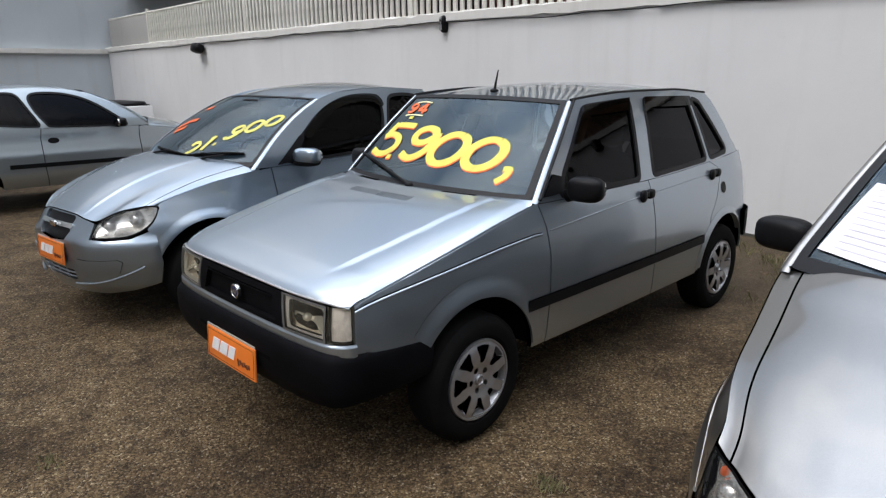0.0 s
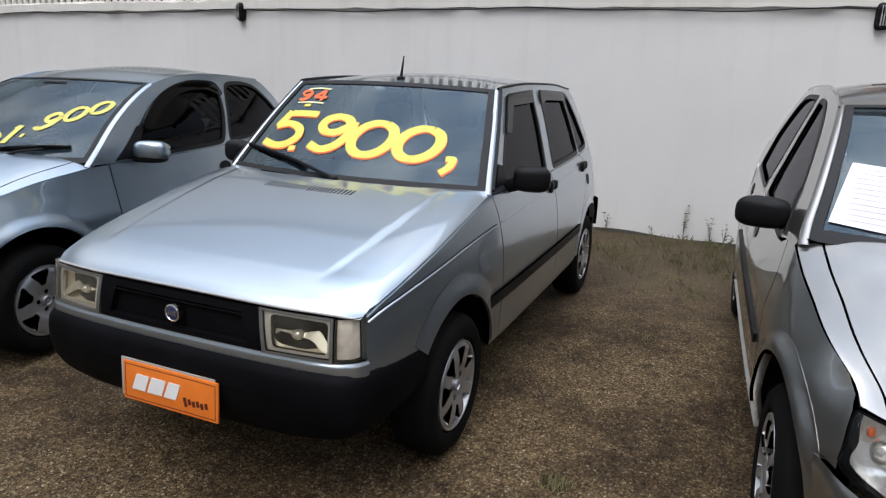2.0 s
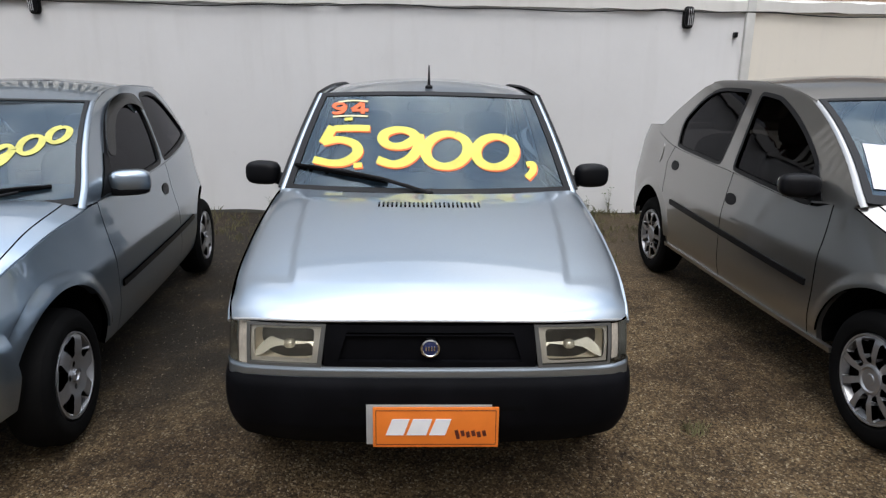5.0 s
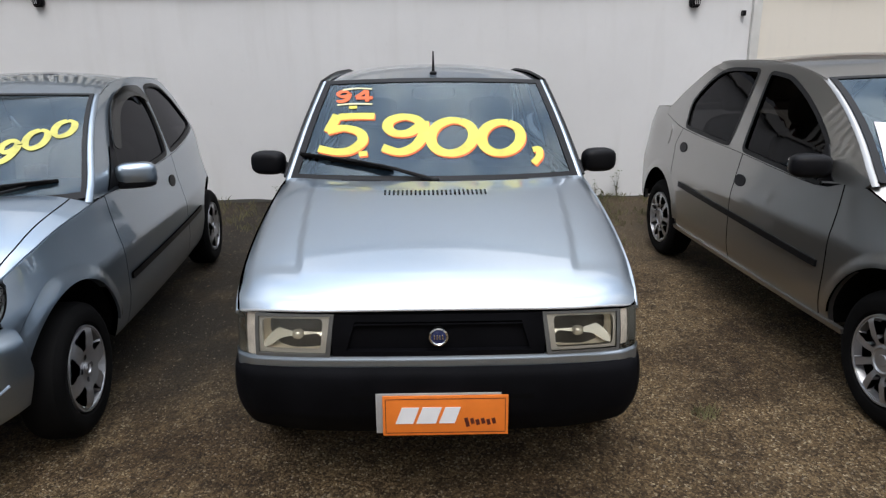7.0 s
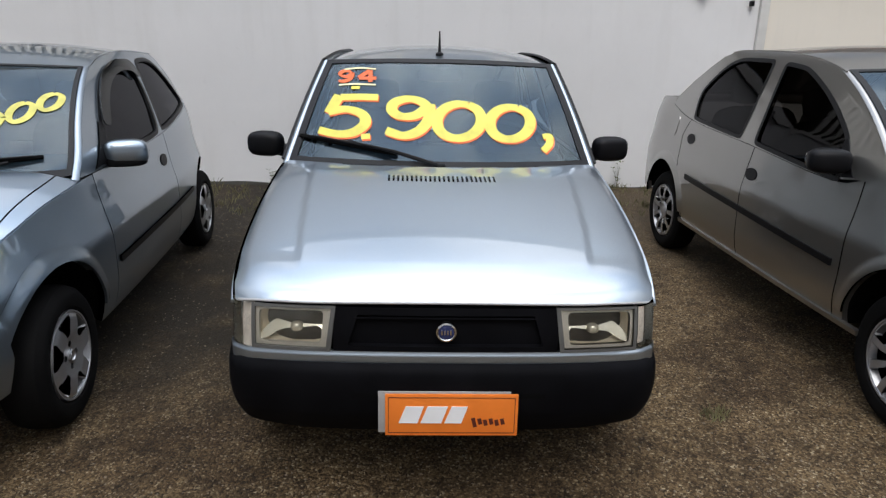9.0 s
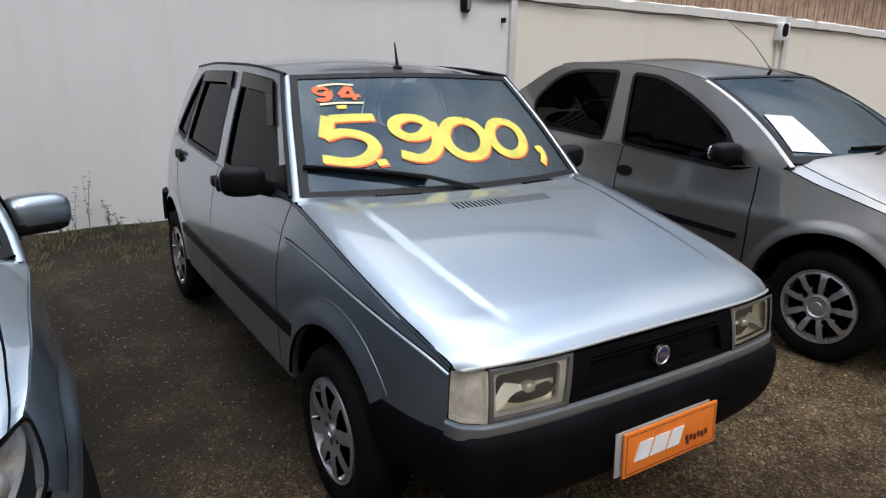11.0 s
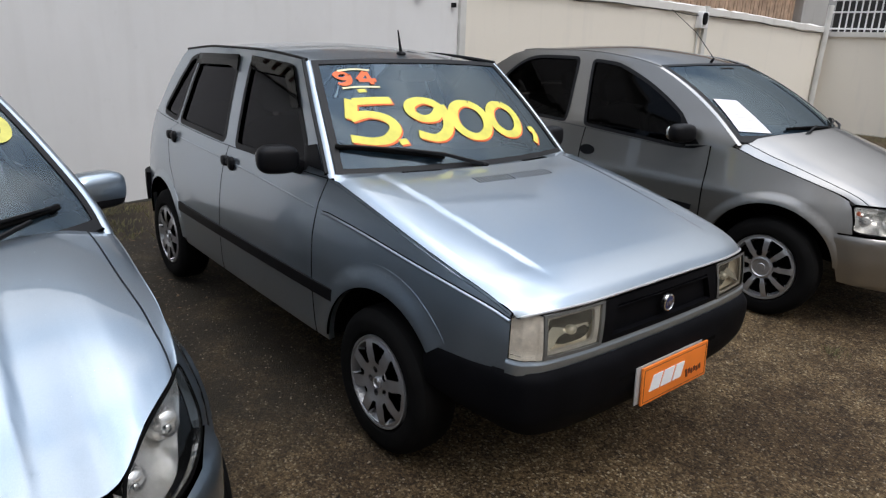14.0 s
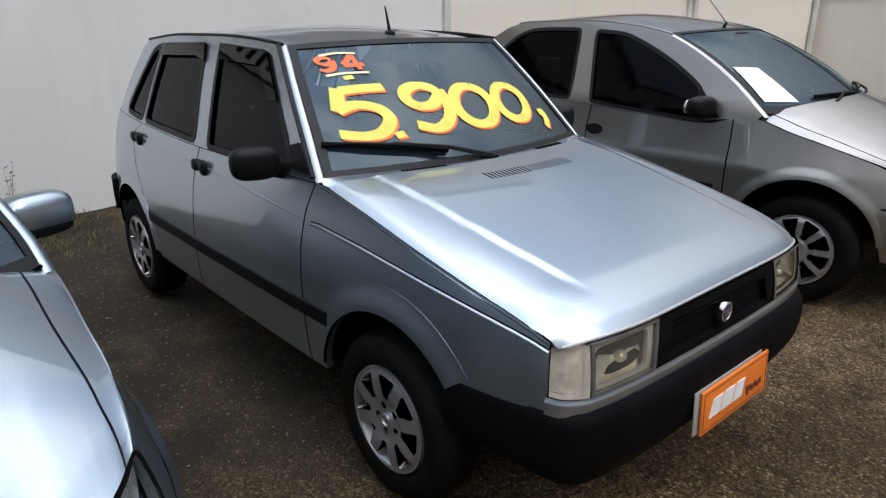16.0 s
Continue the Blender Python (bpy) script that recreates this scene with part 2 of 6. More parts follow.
CLEAR_LENS = glass("clear_headlamp_glass", (0.93, 0.93, 0.92), ior=1.5, film=0.02)
LENS = glass("headlamp_glass", (0.95, 0.94, 0.90), ior=1.5, film=0.05, haze=(0.82, 0.77, 0.62))
INDICATOR = simple("clear_indicator_lens", (0.80, 0.74, 0.68), 0.18, 0.0, 0.2, 40.0, 0.0, 100, 0.5)
# the blue haze here paints pale streaks of reflected sky onto the pane
WINDSCREEN = glass("windscreen_glass", (0.34, 0.47, 0.57), (0.76, 0.91, 1.0), ior=1.68, film=0.03, haze=(0.33, 0.47, 0.62))
DUSTY_SCREEN = glass("dusty_windscreen_glass", (0.36, 0.48, 0.56), (0.80, 0.92, 1.0), ior=1.6, film=0.06, haze=(0.42, 0.54, 0.62))
TINTED = glass("tinted_side_glass", (0.030, 0.030, 0.030), (0.5, 0.5, 0.53), ior=1.36)
VISOR = glass("smoked_visor_plastic", (0.10, 0.10, 0.10), ior=1.28)
ORANGE = simple("orange_plate_vinyl", (0.80, 0.20, 0.025), 0.4, 0, 0.06, 12.0)
WHITE = simple("white_vinyl", (0.80, 0.80, 0.80), 0.4, 0, 0.04)
DARKRED = simple("dark_red_vinyl", (0.10, 0.02, 0.012), 0.4, 0, 0.05)
GREYPLATE = simple("bare_grey_plate", (0.46, 0.46, 0.46), 0.35, 0.3, 0.06)
DULL_YELLOW = simple("dusty_yellow_window_paint", (0.60, 0.56, 0.13), 0.6, 0, 0.2, 14.0)
BRICK = plaster("dull_red_brick_render", (0.22, 0.10, 0.07), 0.6)
YELLOW = simple("yellow_window_paint", (0.68, 0.62, 0.10), 0.55, 0, 0.14, 14.0)
AMBER = simple("orange_red_window_paint", (0.75, 0.13, 0.025), 0.5, 0, 0.15, 25.0)
PALE = simple("pale_yellow_window_paint", (0.72, 0.70, 0.42), 0.5, 0, 0.12, 25.0)
WATER = glass("water", (0.96, 0.97, 0.98), ior=1.33)
PAPER = simple("white_paper", (0.78, 0.75, 0.80), 0.7, 0, 0.03)
INK = simple("pale_grey_print", (0.62, 0.60, 0.66), 0.7, 0, 0.05)
CABIN = simple("dark_grey_cabin_plastic", (0.035, 0.038, 0.042), 0.7, 0, 0.2)
FABRIC = simple("grey_seat_fabric", (0.075, 0.085, 0.10), 0.95, 0, 0.3, 60.0, 0.3, 300.0)
BLUE = simple("dark_blue_enamel", (0.02, 0.03, 0.10), 0.25, 0, 0.05, coat=0.6)
WALL = plaster("white_plaster", (0.77, 0.765, 0.76), 0.35, (0.47, (0.78, 0.73, 0.64)))
WALL_SIDE = plaster("pale_blue_grey_plaster", (0.52, 0.56, 0.585), 0.5)
CAP = plaster("weathered_white_coping", (0.72, 0.70, 0.66), 0.9)
WALL_FOOT = plaster("dark_wall_foot_plaster", (0.075, 0.072, 0.062), 0.6)
CONCRETE = plaster("grey_concrete", (0.42, 0.41, 0.39), 0.8)
POST = simple("greyish_white_post_paint", (0.58, 0.57, 0.54), 0.6, 0, 0.12, 4.0, 0.2, 60.0)
FENCE = simple("cream_fence_paint", (0.66, 0.64, 0.58), 0.5, 0, 0.15, 6.0)
WOOD = simple("brown_timber_cladding", (0.50, 0.35, 0.25), 0.7, 0, 0.3, 5.0, 0.3, 80.0)
DARKVOID = simple("dark_interior_paint", (0.03, 0.03, 0.03), 0.9, 0, 0.2)
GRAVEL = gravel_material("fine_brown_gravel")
PEBBLE = simple("loose_pebbles", (0.14, 0.112, 0.08), 0.85, 0, 0.6, 90.0)
LITTER = simple("dry_leaf_litter", (0.13, 0.075, 0.04), 0.8, 0, 0.5, 30.0)
WEED = simple("dull_green_weeds", (0.075, 0.10, 0.035), 0.7, 0, 0.4, 12.0)
MOSS = simple("dry_olive_grass", (0.13, 0.12, 0.055), 0.8, 0, 0.4, 12.0)


# ---- mesh helpers ----
def finish(me, mat, angle=38):
    me.materials.append(mat)
    me.polygons.foreach_set("use_smooth", [True] * len(me.polygons))
    me.set_sharp_from_angle(angle=radians(angle))


def part(name, bm, mat, parent, label="", angle=38):
    """Links a bmesh as one mesh object under a thing or a part."""
    me = bpy.data.meshes.new(name)
    bm.to_mesh(me)
    bm.free()
    finish(me, mat, angle)
    ob = new(name, me)
    ob.parent = parent
    return tagged(ob, label)


def thing(name, m, label, category, group="", kind=""):
    e = new(name)
    e.empty_display_size = 0.1
    e.matrix_basis = m
    return tagged(e, label, category, group, kind)


def pchip(table):
    """A smooth curve through (x, value) pairs that never overshoots."""
    xs = np.array([p[0] for p in table], float)
    ys = np.array([p[1] for p in table], float)
    h, d = np.diff(xs), np.diff(ys) / np.diff(xs)
    m = np.zeros(len(xs))
    m[0], m[-1] = d[0], d[-1]
    for i in range(1, len(xs) - 1):
        if d[i - 1] * d[i] > 0:
            w1, w2 = 2 * h[i] + h[i - 1], h[i] + 2 * h[i - 1]
            m[i] = (w1 + w2) / (w1 / d[i - 1] + w2 / d[i])

    def f(x):
        if x <= xs[0]:
            return ys[0] + m[0] * 0
        if x >= xs[-1]:
            return ys[-1]
        i = int(np.searchsorted(xs, x) - 1)
        i = max(0, i)
        t = (x - xs[i]) / h[i]
        a, b2 = t * t * (3 - 2 * t), t * t * (t - 1)
        return ys[i] * (1 - a) + ys[i + 1] * a + h[i] * (m[i] * t * (1 - t) ** 2 + m[i + 1] * b2)
    return f


def smooth_line(pts, n=8, closed=False):
    """Catmull-Rom curve through points."""
    p = [np.array(q, float) for q in pts]
    out = []
    count = len(p) if closed else len(p) - 1
    for i in range(count):
        p0 = p[i - 1] if (i > 0 or closed) else p[0]
        p1, p2 = p[i], p[(i + 1) % len(p)]
        p3 = p[(i + 2) % len(p)] if (i + 2 < len(p) or closed) else p[-1]
        for k in range(n):
            t = k / n
            out.append(0.5 * (2 * p1 + (p2 - p0) * t + (2 * p0 - 5 * p1 + 4 * p2 - p3) * t * t + (3 * p1 - p0 - 3 * p2 + p3) * t ** 3))
    if not closed:
        out.append(p[-1])
    return [tuple(q) for q in out]


def arc(cx, cz, r, a0, a1, n=18, squash=1.0):
    return [(cx + r * math.cos(radians(a0 + (a1 - a0) * i / n)), cz + squash * r * math.sin(radians(a0 + (a1 - a0) * i / n))) for i in range(n + 1)]


def surface_normal(fn, u, v, e=0.002):
    a = np.array(fn(u + e, v)) - np.array(fn(u - e, v))
    b = np.array(fn(u, v + e)) - np.array(fn(u, v - e))
    n = np.cross(a, b)
    l = np.linalg.norm(n)
    return n / l if l > 1e-12 else np.array((0.0, 0.0, 1.0))


def sheet(name, fn, outline, mat, parent, label="", holes=(), cell=(0.06, 0.06), rim=0.012, lift=0.0, outward=(0, 0, 1)):
    """A panel on the surface fn(u, v), cut to an outline with holes, with its edge turned in by rim. Normals follow the surface."""
    bm = bmesh.new()
    edges = []
    for loop in (outline, *holes):
        vs = []
        for q in loop:
            if not vs or (abs(q[0] - vs[-1].co.x) + abs(q[1] - vs[-1].co.y)) > 1e-5:
                vs.append(bm.verts.new((q[0], q[1], 0)))
        if (vs[0].co - vs[-1].co).length < 1e-5:
            bm.verts.remove(vs.pop())
        edges += [bm.edges.new((vs[i], vs[(i + 1) % len(vs)])) for i in range(len(vs))]
    bmesh.ops.triangle_fill(bm, use_beauty=True, use_dissolve=False, edges=edges, normal=(0, 0, 1))
    us = [v.co.x for v in bm.verts]
    ws = [v.co.y for v in bm.verts]
    for axis, lo, hi, step in ((0, min(us), max(us), cell[0]), (1, min(ws), max(ws), cell[1])):
        k = math.floor(lo / step) + 1
        while k * step < hi - 1e-4:
            co, no = [0, 0, 0], [0, 0, 0]
            co[axis], no[axis] = k * step, 1
            bmesh.ops.bisect_plane(bm, geom=bm.verts[:] + bm.edges[:] + bm.faces[:], dist=1e-5, plane_co=co, plane_no=no)
            k += 1
    bm.verts.ensure_lookup_table()
    for i, v in enumerate(bm.verts):
        v.index = i
    uv = [(v.co.x, v.co.y) for v in bm.verts]
    faces = [[v.index for v in f.verts] for f in bm.faces]
    border = [(e.verts[0].index, e.verts[1].index) for e in bm.edges if len(e.link_faces) == 1]
    bm.free()
    pos, nor = [], []
    for u, v in uv:
        n = surface_normal(fn, u, v)
        if np.dot(n, outward) < 0:
            n = -n
        nor.append(n)
        pos.append(np.array(fn(u, v)) + n * lift)
    if faces:
        f0 = faces[len(faces) // 2]
        a, b, c = (pos[i] for i in f0[:3])
        if np.dot(np.cross(b - a, c - a), nor[f0[0]]) < 0:
            faces = [f[::-1] for f in faces]
    if rim:
        centre = np.mean(pos, axis=0)
        for a, b in border:
            n = nor[a]
            side = np.cross(pos[b] - pos[a], n)
            l = np.linalg.norm(side)
            side = side / l if l > 0 else n
            i = len(pos)
            mid = (pos[a] + pos[b]) / 2
            if np.dot(side, mid - centre) < 0:
                side = -side
            pos += [pos[a], pos[b], pos[b] - nor[b] * rim, pos[a] - nor[a] * rim]
            nor += [side, side, side, side]
            faces.append([i, i + 1, i + 2, i + 3])
    me = bpy.data.meshes.new(name)
    me.from_pydata([tuple(p) for p in pos], [], faces)
    me.materials.append(mat)
    me.polygons.foreach_set("use_smooth", [True] * len(me.polygons))
    me.update()
    me.normals_split_custom_set_from_vertices([tuple(n) for n in nor])
    ob = new(name, me)
    ob.parent = parent
    return tagged(ob, label)


def rounded(poly, r, n=4):
    """A closed outline with its corners rounded off."""
    out = []
    for i, p in enumerate(poly):
        a, b, c = np.array(poly[i - 1]), np.array(p), np.array(poly[(i + 1) % len(poly)])
        la, lc = np.linalg.norm(a - b), np.linalg.norm(c - b)
        p0, p2 = b + (a - b) * min(r, 0.48 * la) / la, b + (c - b) * min(r, 0.48 * lc) / lc
        out += [tuple((1 - t) ** 2 * p0 + 2 * t * (1 - t) * b + t * t * p2) for t in np.linspace(0, 1, n)]
    return out


def rect(u0, u1, v0, v1, r=0.0, n=4):
    """Outline of a rectangle with rounded corners."""
    if r <= 0:
        return [(u0, v0), (u1, v0), (u1, v1), (u0, v1)]
    out = []
    for cx, cy, a in ((u1 - r, v0 + r, -90), (u1 - r, v1 - r, 0), (u0 + r, v1 - r, 90), (u0 + r, v0 + r, 180)):
        out += arc(cx, cy, r, a, a + 90, n)
    return out


def blob_bm(bm, c, r, e=0.5, nu=20, nv=12, m=None):
    """A superellipsoid: e=1 round, e towards 0 boxy."""
    def sp(x, p):
        return math.copysign(abs(x) ** p, x)
    rows = []
    for i in range(nv + 1):
        a = -math.pi / 2 + math.pi * i / nv
        row = []
        for j in range(nu):
            b = 2 * math.pi * j / nu
            q = Vector((r[0] * sp(math.cos(a), e) * sp(math.cos(b), e), r[1] * sp(math.cos(a), e) * sp(math.sin(b), e), r[2] * sp(math.sin(a), e)))
            if m:
                q = m @ q
            row.append(bm.verts.new(q + Vector(c)))
            if i in (0, nv):
                break
        rows.append(row)
    for i in range(nv):
        a, b = rows[i], rows[i + 1]
        for j in range(nu):
            k = (j + 1) % nu
            if len(a) == 1:
                bm.faces.new((a[0], b[k], b[j]))
            elif len(b) == 1:
                bm.faces.new((a[j], a[k], b[0]))
            else:
                bm.faces.new((a[j], a[k], b[k], b[j]))
    return bm


def blob(c, r, e=0.5, nu=20, nv=12, m=None):
    return blob_bm(bmesh.new(), c, r, e, nu, nv, m)


def box_bm(bm, c, s, bevel=0.0, m=None):
    g = bmesh.ops.create_cube(bm, size=1.0)
    vs = g["verts"]
    for v in vs:
        q = Vector((v.co.x * s[0], v.co.y * s[1], v.co.z * s[2]))
        v.co = (m @ q if m else q) + Vector(c)
    if bevel:
        es = list({e for v in vs for e in v.link_edges})
        bmesh.ops.bevel(bm, geom=es, offset=bevel, segments=2, profile=0.6, affect="EDGES")
    return bm


def box(c, s, bevel=0.0, m=None):
    return box_bm(bmesh.new(), c, s, bevel, m)


def tube(pts, radius, n=8, taper=None):
    """A round bar along a line of points."""
    bm = bmesh.new()
    p = [Vector(q) for q in pts]
    rings = []
    for i, q in enumerate(p):
        d = (p[min(i + 1, len(p) - 1)] - p[max(i - 1, 0)]).normalized()
        a = d.cross(Vector((0, 0, 1)))
        if a.length < 0.01:
            a = d.cross(Vector((1, 0, 0)))
        a.normalize()
        b = d.cross(a)
        r = radius if taper is None else radius + (taper - radius) * i / (len(p) - 1)
        rings.append([bm.verts.new(q + r * (math.cos(2 * math.pi * k / n) * a + math.sin(2 * math.pi * k / n) * b)) for k in range(n)])
    for a, b in zip(rings, rings[1:]):
        for k in range(n):
            bm.faces.new((a[k], a[(k + 1) % n], b[(k + 1) % n], b[k]))
    bm.faces.new(rings[0][::-1])
    bm.faces.new(rings[-1])
    return bm


def lathe(profile, n=40):
    """Turns (radius, y) points round the y axis."""
    bm = bmesh.new()
    rings = []
    for r, y in profile:
        if r < 1e-5:
            rings.append([bm.verts.new((0, y, 0))])
        else:
            rings.append([bm.verts.new((r * math.cos(2 * math.pi * k / n), y, r * math.sin(2 * math.pi * k / n))) for k in range(n)])
    for a, b in zip(rings, rings[1:]):
        for k in range(n):
            j = (k + 1) % n
            if len(a) == 1:
                bm.faces.new((a[0], b[j], b[k]))
            elif len(b) == 1:
                bm.faces.new((a[k], a[j], b[0]))
            else:
                bm.faces.new((a[k], a[j], b[j], b[k]))
    bmesh.ops.recalc_face_normals(bm, faces=bm.faces[:])
    return bm


# ---- cars ----
class Hull:
    """The upright skin of a car: a plan outline from the nose's middle round one side to the tail, drawn in by height."""

    def __init__(self, plan, side, front, rear, nose=None):
        line = smooth_line(plan, 14)
        self.x = np.array([p[0] for p in line])
        self.y = np.array([p[1] for p in line])
        self.s = np.concatenate(([0], np.cumsum(np.hypot(np.diff(self.x), np.diff(self.y)))))
        dx, dy = np.gradient(self.x, self.s), np.gradient(self.y, self.s)
        dx[0], dy[0] = 0.0, 1.0
        l = np.hypot(dx, dy)
        self.nx, self.ny = -dy / l, dx / l
        self.widest = int(np.argmax(self.y))
        self.side, self.front, self.rear, self.nose = pchip(side), pchip(front), pchip(rear), nose

    def sx(self, x):
        return float(np.interp(x, np.maximum.accumulate(self.x + np.arange(len(self.x)) * 1e-7), self.s))

    def sy(self, y):
        w = self.widest
        return float(np.interp(y, self.y[:w + 1], self.s[:w + 1]))

    def at(self, s, z, g=1, out=0.0):
        f = 1.0
        if s < 0:
            s, f = -s, -1.0
        x, y = np.interp(s, self.s, self.x), np.interp(s, self.s, self.y)
        nx, ny = np.interp(s, self.s, self.nx), np.interp(s, self.s, self.ny)
        l = math.hypot(nx, ny)
        nx, ny = nx / l, ny / l
        w = nx * nx
        d = (1 - w) * self.side(z) + w * (self.front(z) if nx < 0 else self.rear(z)) - out
        if self.nose:
            reach, z0, slope = self.nose
            k = min(1.0, max(0.0, (reach - x) / 0.45))
            h = max(0.0, z - z0)
            d += slope * k * k * (3 - 2 * k) * h * h / (h + 0.03)
        return (x - nx * d, g * f * (y - ny * d), z)

    def half(self, x, z):
        """Half width at x and height z."""
        return self.at(self.sx(x), z)[1]

    def near(self, x, y, z):
        """Place along the skin at height z that comes closest to (x, y)."""
        best = min(np.linspace(0.0, 1.4, 281), key=lambda q: math.hypot(self.at(q, z)[0] - x, self.at(q, z)[1] - y))
        return (float(best), z)

    def skin(self, g, out=0.0):
        return lambda s, z: self.at(s, z, g, out)

    def conv(self, pts):
        return [(self.sx(x), z) for x, z in pts]


def grow(poly, d):
    """Moves an outline outwards by d from its middle line (simple offset of each corner)."""
    n = len(poly)
    area = sum(poly[i][0] * poly[(i + 1) % n][1] - poly[(i + 1) % n][0] * poly[i][1] for i in range(n))
    sg = 1 if area > 0 else -1
    out = []
    for i in range(n):
        a, b, c = np.array(poly[i - 1]), np.array(poly[i]), np.array(poly[(i + 1) % n])
        e1, e2 = b - a, c - b
        l1, l2 = np.linalg.norm(e1), np.linalg.norm(e2)
        if l1 < 1e-9 or l2 < 1e-9:
            out.append(tuple(b))
            continue
        n1, n2 = np.array((e1[1], -e1[0])) / l1, np.array((e2[1], -e2[0])) / l2
        m = n1 + n2
        l = np.linalg.norm(m)
        m = m / l if l > 1e-6 else n1
        k = 1 / max(0.5, float(np.dot(m, n1)))
        out.append(tuple(b + sg * d * k * m))
    return out


def hole_outline(angle, r0, r1, w0, w1):
    """Rounded slot in a wheel trim between two radii, w degrees to each side at either end."""
    p = [(r0, -w0), ((r0 * 2 + r1) / 3, -(w0 * 2 + w1) / 3), (r1 * 0.97, -w1), (r1, -w1 * 0.6), (r1, w1 * 0.6), (r1 * 0.97, w1), ((r0 * 2 + r1) / 3, (w0 * 2 + w1) / 3), (r0, w0)]
    return smooth_line([(r * math.cos(radians(angle + a)), r * math.sin(radians(angle + a))) for r, a in p], 2, True)


def wheel_parts(wheel, r, style):
    """Trim, rim lip, dark disc, bolts and cap of one wheel that faces +y."""
    back = lathe([(0.0, -0.058), (r * 0.97, -0.058), (r * 0.97, -0.075), (0.0, -0.075)], 32)
    subs = [part("wheel_disc", back, SHADE, wheel, "", 30)]
    dish = pchip([(0.0, -0.010), (0.30 * r, -0.006), (0.55 * r, 0.006), (0.80 * r, 0.006), (0.90 * r, 0.0), (0.99 * r, -0.010)])
    slots = [hole_outline(360 * k / style["holes"], r * style["r0"], r * style["r1"], style["w0"], style["w1"]) for k in range(style["holes"])]
    for k in range(style["bolts"]):
        a = 2 * math.pi * (k + 0.5) / style["bolts"]
        slots.append([(r * style["bolt_r"] * math.cos(a) + q[0], r * style["bolt_r"] * math.sin(a) + q[1]) for q in arc(0, 0, 0.013, 0, 330, 11)])
    ring = [(r * 0.985 * math.cos(a), r * 0.985 * math.sin(a)) for a in np.linspace(0, 2 * math.pi, 57)[:-1]]
    subs.append(sheet("hubcap", lambda u, v: (u, dish(math.hypot(u, v)), v), ring, ALLOY, wheel, "silver plastic wheel trim", holes=slots, cell=(0.03, 0.03), rim=0.03, outward=(0, 1, 0)))
    lip = lathe([(r * 0.93, -0.012), (r * 0.95, 0.001), (r * 0.985, 0.001), (r * 1.0, -0.010), (r * 1.0, -0.03), (r * 0.93, -0.03)], 48)
    subs.append(part("rim_lip", lip, ALLOY, wheel, "", 30))
    b = r * style["boss"]
    subs.append(part("hub_cap", lathe([(0, 0.000), (b * 0.35, 0.000), (b * 0.4, -0.003), (b * 0.75, -0.003), (b * 0.85, 0.003), (b * 0.97, 0.0), (b, -0.012), (0, -0.013)], 28), ALLOY, wheel, "", 30))
    return subs


def add_wheels(car, spec):
    r, rim_r, w = spec["tyre_r"], spec["rim_r"], 0.165
    tyre = lathe([(rim_r * 0.93, -w), (rim_r + 0.012, -w - 0.004), (r - 0.03, -w - 0.006), (r - 0.008, -w + 0.012), (r, -w + 0.04), (r, -0.045), (r - 0.008, -0.018),
                  (r - 0.03, 0.002), ((r + rim_r) / 2, 0.008), (rim_r + 0.014, 0.002), (rim_r, -0.012), (rim_r * 0.93, -0.02), (rim_r * 0.93, -w)], 48)
    first = None
    for x in spec["axles"]:
        for g in (1, -1):
            m = pose(x, g * spec["wheel_y"], r - 0.03, 0, 17 + 31 * x, 0 if g > 0 else 180)
            if first is None:
                first = part("wheel", tyre, RUBBER, car, "black rubber tyre", 30)
                first.matrix_basis = m
                subs = wheel_parts(first, rim_r, spec["wheel"])
            else:
                o = tagged(new("wheel", first.data), "black rubber tyre")
                o.parent, o.matrix_basis = car, m
                for sub in subs:
                    c = new(sub.name.split(".")[0], sub.data)
                    c.parent, c.matrix_basis = o, sub.matrix_basis
                    if "label" in sub:
                        tagged(c, sub["label"])


def seat(car, x, y, z, w=0.25, tall=0.56, rest=True):
    m = pose(0, 0, 0, 0, 14, 0)
    back = part("seat_backrest", blob((x + 0.10, y, z + 0.38), (0.07, w, tall / 2), 0.45, 18, 10, m), FABRIC, car, "grey fabric seat backrest")
    part("seat_cushion", blob((x - 0.17, y, z + 0.06), (0.27, w, 0.09), 0.45, 18, 8), FABRIC, car)
    if rest:
        part("headrest", blob((x + 0.20, y, z + 0.38 + tall / 2 + 0.09), (0.045, w * 0.52, 0.085), 0.5, 14, 8, m), FABRIC, back)


def steering(car, x, y, z):
    m = pose(x, y, z, 0, -62, 0)
    ring = [m @ Vector((0.18 * math.cos(a), 0.18 * math.sin(a), 0)) for a in np.linspace(0, 2 * math.pi, 33)]
    w = part("steering_wheel", tube(ring, 0.014, 8), CABIN, car, "dark plastic steering wheel")
    part("steering_hub", blob(m.translation, (0.10, 0.07, 0.03), 0.6, 12, 6, m.to_3x3().to_4x4()), CABIN, w)


